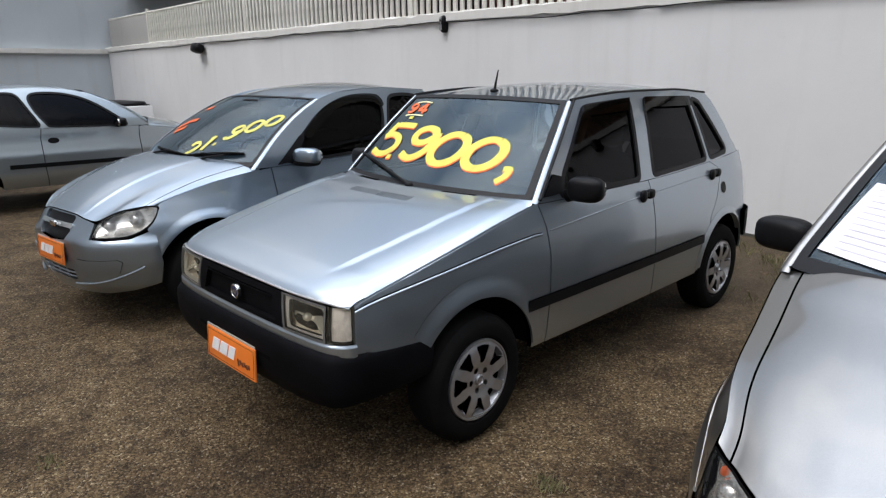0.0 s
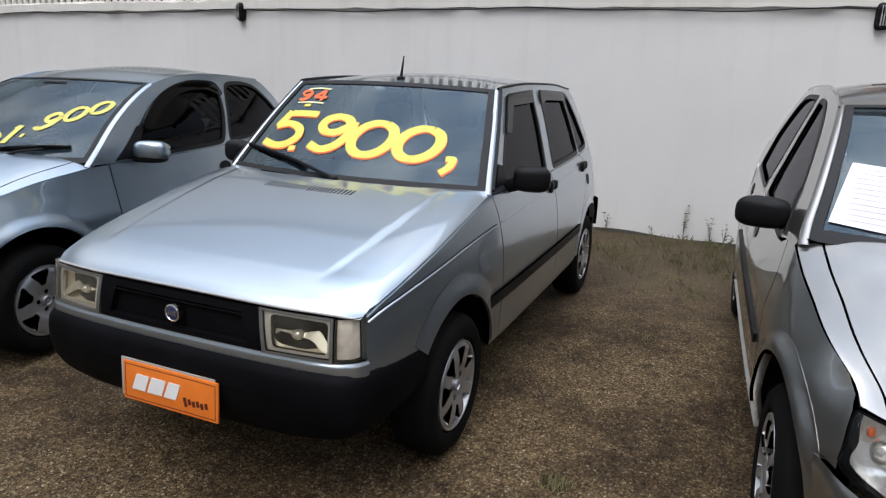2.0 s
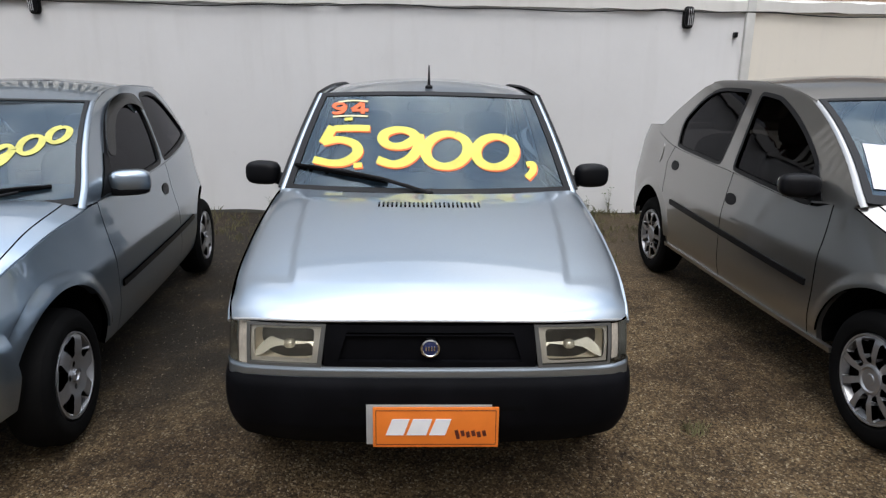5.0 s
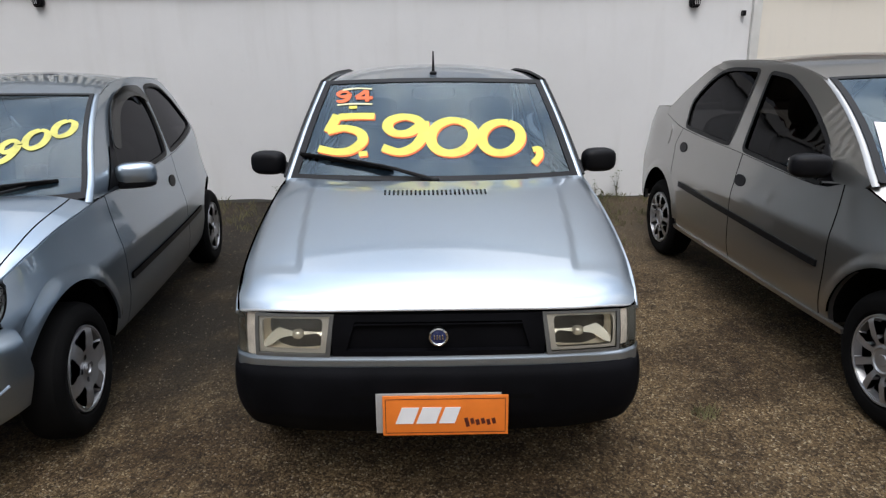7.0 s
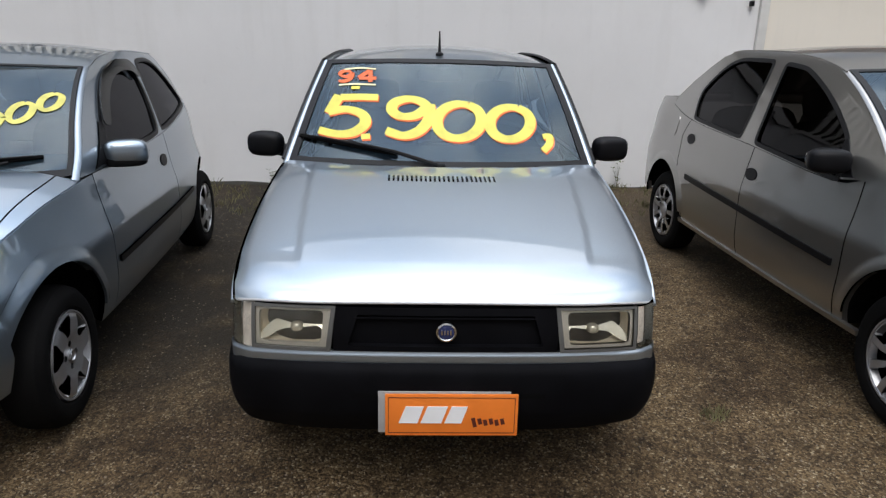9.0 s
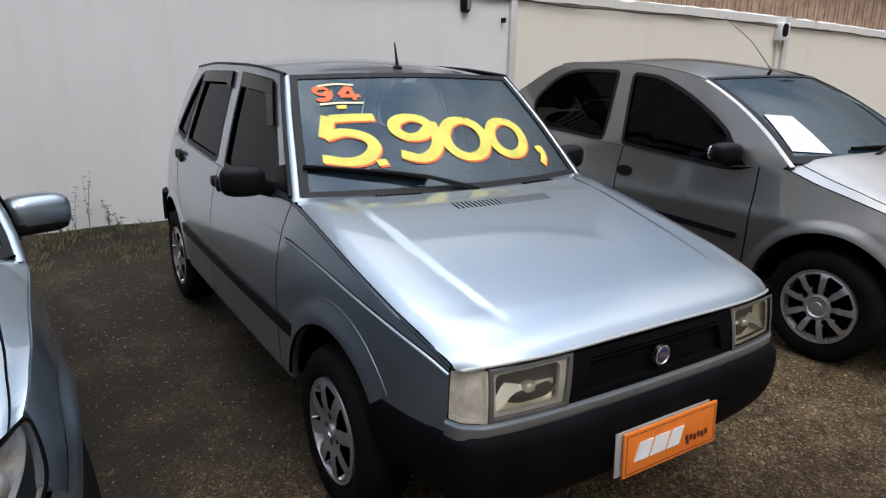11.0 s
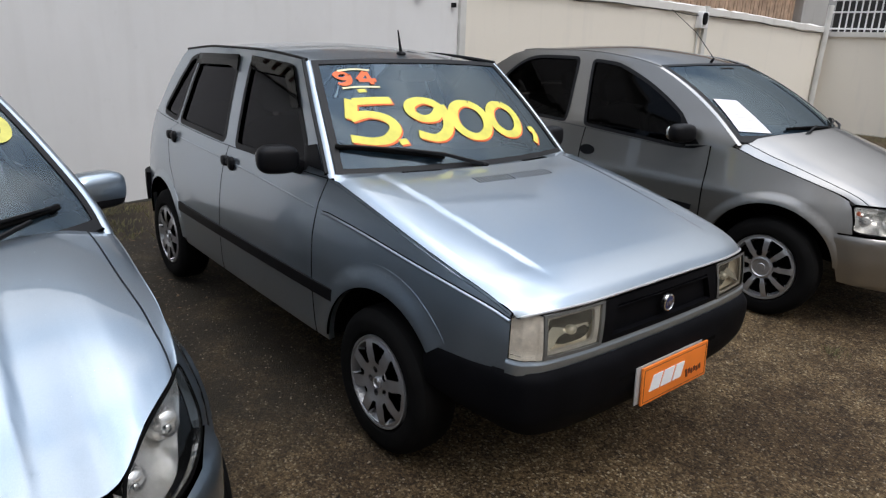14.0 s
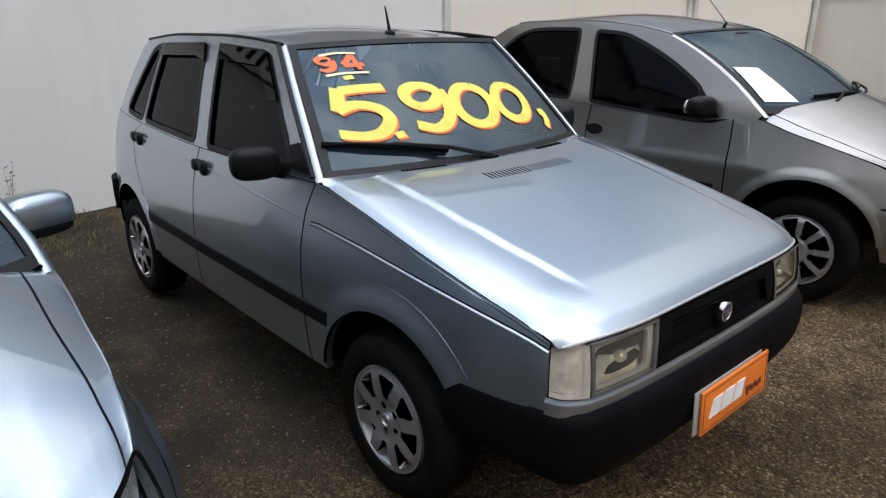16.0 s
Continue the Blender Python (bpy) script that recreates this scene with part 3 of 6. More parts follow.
def mirror(car, c, r, g, mat, lower=None, yaw=0.0):
    """Door mirror on its arm: a rounded housing with the glass facing back."""
    m = pose(0, 0, 0, 0, 0, yaw * g)
    house = part("door_mirror", blob(c, r, 0.62, 20, 12, m), mat, car, "door mirror housing")
    part("mirror_arm", tube([(c[0] + 0.01, c[1] - g * r[1] * 0.7, c[2] - r[2] * 0.45), (c[0] + 0.03, c[1] - g * (r[1] + 0.05), c[2] - r[2] * 0.9)], 0.032, 10), BLACK, house)
    part("mirror_glass", blob((c[0] + r[0] * 0.75, c[1], c[2]), (r[0] * 0.28, r[1] * 0.86, r[2] * 0.80), 0.6, 16, 8, m), CHROME, house)
    if lower:
        part("mirror_foot", blob((c[0], c[1] - g * 0.01, c[2] - r[2] * 0.62), (r[0] * 1.02, r[1] * 1.02, r[2] * 0.45), 0.6, 18, 8, m), lower, house)


def stroke(fn, pts, width, nib=40.0, thin=0.55, lift=0.003, bm=None, n=6):
    """A brush stroke on the surface fn: a ribbon whose width follows the angle of a flat brush."""
    bm = bm or bmesh.new()
    line = smooth_line(pts, n) if len(pts) > 2 else [tuple(np.array(pts[0]) * (1 - t) + np.array(pts[1]) * t) for t in np.linspace(0, 1, 7)]
    rows = []
    for i, p in enumerate(line):
        a, b = np.array(line[max(i - 1, 0)]), np.array(line[min(i + 1, len(line) - 1)])
        d = b - a
        d = d / (np.linalg.norm(d) + 1e-9)
        ang = math.degrees(math.atan2(d[1], d[0]))
        w = width * (thin + (1 - thin) * abs(math.sin(radians(ang - nib))))
        q = np.array((-d[1], d[0]))
        row = []
        for k in (-0.5, 0.5):
            u, v = np.array(p) + q * w * k
            nn = surface_normal(fn, u, v)
            if nn[2] < 0:
                nn = -nn
            row.append(bm.verts.new(tuple(np.array(fn(u, v)) + nn * lift)))
        rows.append(row)
    for a, b in zip(rows, rows[1:]):
        bm.faces.new((a[0], a[1], b[1], b[0]))
    return bm


GLYPHS = {
    "5": [[(0.88, 0.95), (0.5, 0.95), (0.22, 0.94)], [(0.24, 0.97), (0.17, 0.60)], [(0.17, 0.58), (0.42, 0.64), (0.72, 0.55), (0.84, 0.33), (0.66, 0.10), (0.36, 0.03), (0.08, 0.10)]],
    "9": [[(0.80, 0.80), (0.62, 0.95), (0.36, 0.95), (0.16, 0.76), (0.24, 0.53), (0.50, 0.46), (0.74, 0.60), (0.82, 0.80), (0.80, 0.52), (0.68, 0.24), (0.46, 0.06), (0.20, 0.03), (0.06, 0.14)]],
    "0": [[(0.46, 0.96), (0.18, 0.80), (0.08, 0.48), (0.20, 0.16), (0.48, 0.03), (0.80, 0.17), (0.92, 0.50), (0.80, 0.84), (0.46, 0.96)]],
    "2": [[(0.10, 0.74), (0.24, 0.94), (0.56, 0.97), (0.78, 0.80), (0.70, 0.54), (0.36, 0.26), (0.10, 0.04)], [(0.08, 0.05), (0.5, 0.06), (0.92, 0.04)]],
    "1": [[(0.30, 0.78), (0.55, 0.97)], [(0.55, 0.98), (0.50, 0.02)]],
    "4": [[(0.66, 1.0), (0.06, 0.36)], [(0.06, 0.30), (0.98, 0.30)], [(0.70, 1.0), (0.66, -0.05)]],
    ".": [[(0.30, 0.10), (0.62, 0.08)]],
    ",": [[(0.30, 0.16), (0.62, 0.20), (0.66, 0.0), (0.30, -0.22)]],
    "-": [[(0.15, 0.45), (0.85, 0.48)]],
}


def lettering(parent, fn, text, width, mat, lift, name, label, shift=(0.0, 0.0)):
    """Brush-painted figures: (character, left, bottom, wide, high, slant) in the surface's own metres."""
    for k, (ch, u0, v0, w, h, slant) in enumerate(text):
        bm = bmesh.new()
        for j, st in enumerate(GLYPHS[ch]):
            pts = [(u0 - (x * w + y * h * slant) + shift[0], v0 + y * h + shift[1]) for x, y in st]
            stroke(fn, pts, width, lift=lift + 0.0005 * j + 0.0003 * (k % 2), bm=bm)
        part(name, bm, mat, parent, label)


def build_car(name, label, m, S):
    """A car from its specification: skin panels, glass, lamps, wheels, cabin. x runs from nose to tail, z up from the ground."""
    car = thing(name, m, label, "car", "parked cars")
    H = S["hull"]
    P = S["paint"]
    a0, a1 = S["axles"]
    ar, sill = S["arch_r"], S["sill"]
    az = S["arch_z"]
    shut_a, shut_b = S["shut_a"], S["shut_b"]
    hood_z = pchip(S["hood_edge"])
    hood_y = lambda x: H.half(x, hood_z(x)) - 0.005 + S.get("hood_out", 0.0) * min(1.0, max(0.0, (x - hx_nose) / 0.25))
    hx_nose = S["hood_x"][0]
    belt = pchip(S["belt"])
    gut = pchip(S["gutter"])
    x_tail = S["tail_x"]
    gap = 0.004

    # windscreen frame: where the front pillars run
    (xb, zb), (xt, zt) = S["pillar"]

    def pillar(t):
        bulge = S["pillar_bulge"] * 4 * t * (1 - t)
        return xb + (xt - xb) * t - bulge * 0.6, zb + (zt - zb) * t + bulge

    def screen_edge(t):
        x, z = pillar(t)
        w = S["pillar_w"][0] + (S["pillar_w"][1] - S["pillar_w"][0]) * t
        return x - 0.35 * w, H.half(x, z) - w, z + 0.15 * w

    bow0, bow1 = S["screen_bow"]
    length = math.hypot(xt - xb, zt - zb)

    def screen(y, v):
        """Windscreen in metres: y across, v up the slope."""
        t = v / length
        x, ye, z = screen_edge(min(max(t, -0.2), 1.2))
        u = y / ye
        bow = bow0 + (bow1 - bow0) * t
        return (x - bow * (1 - u * u), y, z + 0.012 * (1 - u * u) * (0.3 + t))

    def screen_strip(t0, t1, k0, k1, rows=14):
        """Outline in (y, v) between two heights and two fractions of the half width."""
        ts = [t0 + (t1 - t0) * i / rows for i in range(rows + 1)]
        left = [(k0 * screen_edge(t)[1], t * length) for t in ts]
        right = [(k1 * screen_edge(t)[1], t * length) for t in ts]
        return left + right[::-1]

    ws = sheet("windscreen", screen, screen_strip(0, 1, -1, 1), S.get("glass", WINDSCREEN), car, S.get("screen_label", "clear windscreen"), cell=(0.09, 0.09), rim=0.005, outward=(-1, 0, 1))
    b = S["seal"]
    e0, e1 = screen_edge(0)[1], screen_edge(1)[1]
    ts = [i / 14 for i in range(15)]
    outer = [(-screen_edge(t)[1], t * length) for t in ts] + [(screen_edge(t)[1], t * length) for t in ts[::-1]]
    tin = [b[0] / length + (1 - (b[0] + b[1]) / length) * t for t in ts]
    inner = [(-(screen_edge(t)[1] - b[2]), t * length) for t in tin] + [((screen_edge(t)[1] - b[2]), t * length) for t in tin[::-1]]
    sheet("windscreen_seal", screen, outer, SEAL, ws, "black rubber windscreen surround", holes=[inner], cell=(0.09, 0.09), rim=0.006, lift=0.004, outward=(-1, 0, 1))

    # bonnet
    hx0, hx1 = S["hood_x"]
    lead = S["hood_lead"]
    crown = S["hood_crown"]
    nose_line = None
    if "hood_nose" in S:
        edge = [H.at(q, z) for q, z in smooth_line(S["hood_nose"], 4)]
        nose_line = ([q[0] for q in edge], [q[1] for q in edge], [q[2] for q in edge])

    def hood(u, t):
        ye = hood_y(hx0 + (hx1 - hx0) * t)
        xf = hx0 - lead(u)
        xr = hx1 - S["hood_rear_bow"] * (1 - u * u)
        x = xf + (xr - xf) * t
        xe = hx0 + (hx1 - hx0) * t
        z = hood_z(xe) + crown(abs(u), t)
        if nose_line:
            y0 = abs(u) * hood_y(hx0)
            k = max(0.0, 1 - t) ** 2.5
            x += k * (float(np.interp(y0, nose_line[1], nose_line[0])) - hx0 + lead(u))
            z += k * (float(np.interp(y0, nose_line[1], nose_line[2])) - hood_z(hx0) - crown(abs(u), 0.0))
        return (x, u * ye, z)
    n_t = 26
    k_of = pchip(S["hood_k"])
    hood_outline = [(-k_of(i / n_t), i / n_t) for i in range(n_t + 1)] + [(k_of(i / n_t), i / n_t) for i in range(n_t, -1, -1)]
    if S["hood_k"][-1][1] < 0.999:
        for g in (1, -1):
            crest = [(g * (k_of(i / n_t) + 0.009), i / n_t) for i in range(n_t + 1)] + [(g, i / n_t) for i in range(n_t, -1, -1)]
            sheet("wing_crest", hood, crest, P, car, "painted top of the front wing", cell=(0.05, 0.04), rim=0.015, outward=(0, 0, 1))
    vents = S.get("hood_vents", [])
    bonnet = sheet("bonnet", hood, hood_outline, P, car, "painted bonnet", holes=vents, cell=S.get("hood_cell", (0.05, 0.03)), rim=0.02, outward=(0, 0, 1))
    for v in vents:
        sheet("bonnet_vent", hood, grow(v, 0.004), SHADE, bonnet, cell=(0.2, 0.2), rim=0.0, lift=-0.012)

    # cowl between bonnet and windscreen
    def cowl(u, t):
        xr, ye, z = screen_edge(0.02)
        bx = xr - bow0 * (1 - u * u)
        a = hood(u, 1.0)
        return (a[0] + (bx - a[0]) * t, a[1] + (u * (ye + 0.012) - a[1]) * t, a[2] - 0.008 + (z - 0.004 - a[2] + 0.008) * t)
    sheet("cowl", cowl, rect(-1, 1, -0.08, 1.05), S["cowl_mat"], car, cell=(0.1, 0.3), rim=0.01)
    for c0, c1 in S.get("cowl_vents", []):
        for i in range(11):
            u = c0 + (c1 - c0) * i / 10
            q = cowl(u, 0.45)
            part("cowl_slot", box((q[0], q[1], q[2] + 0.001), (0.030, 0.009, 0.006)), SHADE, car)

    # roof
    rx0, rx1 = S["roof_x"]

    def roof(u, t):
        xe = rx0 + (rx1 - rx0) * t
        z = gut(xe)
        ye = H.half(xe, z) - 0.012
        x = xe - (S["roof_bow"] * (1 - t) - S["roof_bow"] * t) * (1 - u * u)
        return (x, u * ye, z + S["roof_crown"] * (1 - u * u) * (0.35 + 0.75 * math.sin(math.pi * min(1.0, max(0.0, t)))) - 0.012 * abs(u) ** 8)
    roof_ob = sheet("roof", roof, rect(-1, 1, 0, 1), P, car, "painted roof panel", cell=(0.1, 0.07), rim=0.015)
    for g in (1, -1):
        rail = []
        for i in range(25):
            xe = rx0 - 0.02 + (rx1 - rx0 + 0.02) * i / 24
            z = gut(xe)
            rail.append((xe, g * (H.half(xe, z) - 0.004), z + 0.004))
        part("roof_gutter", tube(rail, S["gutter_r"], 8), S["gutter_mat"], roof_ob)

    # closing panels at the back
    def tail(u, t):
        xe = rx1 + (S["tail_glass_x"] - rx1) * t
        z = gut(rx1) + (S["tail_glass_z"] - gut(rx1)) * t
        ye = H.half(min(xe, x_tail), z) - 0.015
        return (xe + 0.05 * (1 - u * u), u * ye, z + S["roof_crown"] * 0.6 * (1 - u * u) * (1 - t))
    sheet("rear_window", tail, rect(-1, 1, 0.02, 0.98), TINTED, car, "tinted rear window", cell=(0.2, 0.2), rim=0.01, outward=(1, 0, 1))
    if S.get("boot"):
        bz = pchip(S["boot"])
        bx0, bx1 = S["boot"][0][0], S["boot"][-1][0]

        def boot(u, t):
            x = bx0 + (bx1 - bx0) * t
            z = bz(x)
            return (x + 0.03 * (1 - u * u), u * (H.half(min(x, x_tail), z) - 0.02 - 0.03 * t * t), z + 0.02 * (1 - u * u))
        sheet("boot_lid", boot, rect(-1, 1, 0, 1), P, car, "painted boot lid", cell=(0.15, 0.1), rim=0.01)

    # skin panels of both sides
    wins = [rounded(w[0], 0.12 if w[1] else 0.02) for w in S["windows"]]
    for g in (1, -1):
        fn = H.skin(g)
        out = (-0.25, g, 0.05)
        # front wing
        hs = [(x, hood_z(x) - gap) for x in np.linspace(S["wing_front"], shut_a[0][0] - gap, 16)]
        a_hit = math.degrees(math.asin(min(0.95, (sill - az) / ar)))
        ar0 = arc(a0, az, ar, a_hit, S["arch_a1"], 22)
        wing = hs + [(shut_a[i][0] - gap, shut_a[i][1]) for i in range(1, len(shut_a))] + ar0 + S["wing_low"]
        sheet("front_wing", fn, H.conv(wing), P, car, "painted front wing", cell=(0.05, 0.05), rim=0.025, outward=out)
        # doors
        top = [(x, belt(x)) for x in np.linspace(shut_a[0][0] + gap, shut_b[0][0] - gap, 10)]
        door = top + [(x - gap, z) for x, z in shut_b[1:]] + [(x + gap, z) for x, z in shut_a[:0:-1]]
        if S.get("shut_c"):
            sheet("front_door", fn, H.conv(door), P, car, "painted front door", cell=(0.09, 0.05), rim=0.02, outward=out)
            shut_c = S["shut_c"]
            r_hit = [q for q in arc(a1, az, ar + S.get("door_arch", 0.02), 180, 95, 14) if q[0] < shut_c[-1][0] and q[1] > sill][::-1]
            top = [(x, belt(x)) for x in np.linspace(shut_b[0][0] + gap, shut_c[0][0] - gap, 10)]
            rear = top + [(x - gap, z) for x, z in shut_c[1:]] + [(x - gap, z) for x, z in r_hit] + [(r_hit[-1][0] - 0.01 if r_hit else shut_c[-1][0], sill)] + [(x + gap, z) for x, z in shut_b[:0:-1]]
            sheet("rear_door", fn, H.conv(rear), P, car, "painted rear door", cell=(0.09, 0.05), rim=0.02, outward=out)
            q_front = [(x + gap, z) for x, z in shut_c]
            lip = arc(a1, az, ar, 175, 8, 26)
            join = [q for q in arc(a1, az, ar + S.get("door_arch", 0.02) - 2 * gap, 180, 95, 14) if q[0] < shut_c[-1][0] and q[1] > sill][::-1]
            quarter = [(x, belt(x)) for x in np.linspace(shut_c[0][0] + gap, S["quarter_x"], 8)] + S["tail_line"] + lip[::-1] + join[::-1] + q_front[:0:-1]
        else:
            sheet("front_door", fn, H.conv(door), P, car, "painted door", cell=(0.09, 0.05), rim=0.02, outward=out)
            lip = arc(a1, az, ar, 180 - a_hit, 8, 28)
            quarter = [(x, belt(x)) for x in np.linspace(shut_b[0][0] + gap, S["quarter_x"], 12)] + S["tail_line"] + lip[::-1] + [(x + gap, z) for x, z in shut_b[:0:-1]]
        sheet("rear_quarter_panel", fn, H.conv(quarter), P, car, "painted rear quarter panel", cell=(0.06, 0.05), rim=0.025, outward=out)
        # greenhouse frame with window openings
        up = [(x, belt(x) + 0.003) for x in np.linspace(xb + 0.02, S["quarter_x"], 14)]
        back = S["c_line"]
        gl = [(x, gut(x)) for x in np.linspace(rx1, xt + 0.02, 12)]
        fl = [pillar(t) for t in np.linspace(1, 0, 10)]
        frame_line = up + back + gl + fl
        sheet("window_frame", fn, H.conv(frame_line), P, car, "painted window pillars", holes=[H.conv(grow(w, 0.012)) for w in wins], cell=(0.08, 0.08), rim=0.02, outward=out)
        for w in wins:
            wo = sheet("side_window", fn, H.conv(grow(w, 0.002)), TINTED, car, "dark tinted side window", cell=(0.12, 0.12), rim=0.0, lift=-0.010, outward=out)
            sheet("window_rubber", fn, H.conv(grow(w, S["rubber"])), SEAL, wo, holes=[H.conv(grow(w, -0.006))], cell=(0.12, 0.12), rim=0.01, lift=0.002, outward=out)
        # front pillar face between windscreen and doors
        def strip(u, t):
            x, z = pillar(t)
            q0 = np.array((x, H.half(x, z), z))
            q1 = np.array(screen_edge(t))
            return tuple((q0 + (q1 - q0) * u) * np.array((1, g, 1)) + np.array((-0.008, 0, 0.004)) * 4 * u * (1 - u))
        sheet("front_pillar", strip, rect(0, 1, -0.02, 1.0), S.get("pillar_mat", P), car, cell=(0.25, 0.1), rim=0.0, outward=(-1, g, 0.5))
        # wheel arch liners
        for ax in (a0, a1):
            bm = bmesh.new()
            rows = []
            for q in arc(ax, az, ar + 0.012, 12, 150 if ax == a0 else 168, 24):
                rows.append([bm.verts.new((q[0], g * yy, q[1])) for yy in (0.44, min(H.half(ax, 0.5), H.half(q[0], q[1])) - 0.016)])
            for r0, r1 in zip(rows, rows[1:]):
                bm.faces.new((r0[0], r0[1], r1[1], r1[0]))
            part("wheel_arch_liner", bm, SHADE, car)
        # door mirrors, handles, side mouldings
        for x, z, kind in S["handles"]:
            if kind == "pull":
                q = H.at(H.sx(x), z, g, 0.012)
                h = part("door_handle", blob(q, (0.068, 0.010, 0.013), 0.5, 16, 8), BLACK, car, "black plastic door handle")
                q2 = H.at(H.sx(x - 0.040), z - 0.004, g, 0.010)
                part("door_lock", blob(q2, (0.026, 0.015, 0.034), 0.7, 14, 8), BLACK, h)
                q3 = H.at(H.sx(x + 0.036), z, g, 0.010)
                part("handle_grip", blob(q3, (0.032, 0.018, 0.026), 0.6, 14, 8), BLACK, h)
            else:
                sheet("door_handle", fn, H.conv(arc(x, z, 0.062, 0, 355, 24, 0.55)), BLACK, car, "dark oval door handle recess", cell=(0.1, 0.1), rim=0.006, lift=0.004, outward=out)
        for x0, x1, z0, z1, hgt in S["mouldings"]:
            k = 12
            lo = [(x0 + (x1 - x0) * i / k, z0 + (z1 - z0) * i / k) for i in range(k + 1)]
            hi = [(x, z + hgt) for x, z in lo][::-1]
            sheet("side_moulding", fn, H.conv(lo + hi), BLACK, car, "black rubbing strip", cell=(0.15, 0.02), rim=0.012, lift=0.011, outward=out)
    # underbody and cabin tub
    w = H.half((a0 + a1) / 2, 0.4)
    ub = bmesh.new()
    box_bm(ub, ((a0 + a1) / 2, 0, sill + 0.10), (a1 - a0 - 2 * ar - 0.04, 2 * w - 0.10, 0.20), 0.02)
    box_bm(ub, ((a0 + a1) / 2, 0, sill + 0.11), (x_tail - 0.25, 0.86, 0.18), 0.02)
    box_bm(ub, (a0 * 0.9 + 0.1, 0, 0.55), (a0 + 0.35, 0.84, 0.25), 0.02)
    box_bm(ub, (a1 + 0.1, 0, 0.62), (0.72, 0.84, 0.36), 0.02)
    part("underbody", ub, SHADE, car, "black underbody")
    part("bulkhead", box((shut_a[0][0] - 0.03, 0, 0.62), (0.03, 2 * w - 0.12, 0.55)), SHADE, car)
    dz = belt(shut_a[0][0])
    dx = S["dash_x"]
    dash = part("dashboard", blob((dx, 0, dz - 0.09), (0.30, H.half(1.3, dz) - 0.08, 0.11), 0.3, 24, 10), CABIN, car, "dark plastic dashboard")
    part("instrument_hood", blob((dx + 0.08, S["driver"] * 0.35, dz + 0.025), (0.11, 0.17, 0.045), 0.6, 16, 8), CABIN, dash)
    steering(car, dx + 0.36, S["driver"] * 0.35, dz - 0.04)
    for g in (1, -1):
        seat(car, S["seat_x"], g * 0.35, 0.40, tall=dz - 0.34)
        seat(car, S["seat_x"] + 0.88, g * 0.32, 0.44, 0.30, dz - 0.42, S.get("rear_rests", False))
    mx, my, mz = screen(0, length * 0.80)
    part("rear_view_mirror", blob((mx + 0.10, 0, mz + 0.01), (0.018, 0.11, 0.033), 0.5, 16, 8), BLACK, car, "black rear-view mirror")
    add_wheels(car, S)
    return car, ws, screen, length, hood, roof


def lamp(car, H, outline, g, depth, label, clear=False, bulbs=()):
    """A headlamp let into the skin: black tray, chrome bowl, glass."""
    us = [q[0] for q in outline]
    vs = [q[1] for q in outline]
    u0, v0, du, dv = (min(us) + max(us)) / 2, (min(vs) + max(vs)) / 2, (max(us) - min(us)) / 2, (max(vs) - min(vs)) / 2
    out = (-1, g * 0.4, 0.1)

    def bowl(s, z):
        k = max(0.0, 1 - ((s - u0) / du) ** 2) * max(0.0, 1 - ((z - v0) / dv) ** 2)
        return H.at(s, z, g, -0.018 - depth * k)
    chrome = SILVER_BOWL if clear else REFLECTOR
    glass_ob = sheet("headlamp", H.skin(g), outline, CLEAR_LENS if clear else LENS, car, label, cell=(0.04, 0.04), rim=0.02, outward=out)
    glass_ob.visible_shadow = False
    sheet("reflector", bowl, grow(outline, -0.004), chrome, glass_ob, "chrome reflector", cell=(0.025, 0.025), rim=0.0, outward=out)
    for s, z, r in bulbs:
        q = H.at(s, z, g, -0.05)
        part("lamp_bowl", blob(q, (0.035, r, r), 0.9, 18, 10), chrome, glass_ob)
        part("bulb_shield", blob((q[0] - 0.028, q[1], q[2]), (0.012, r * 0.3, r * 0.3), 0.9, 12, 8), CHROME, glass_ob)
    return glass_ob


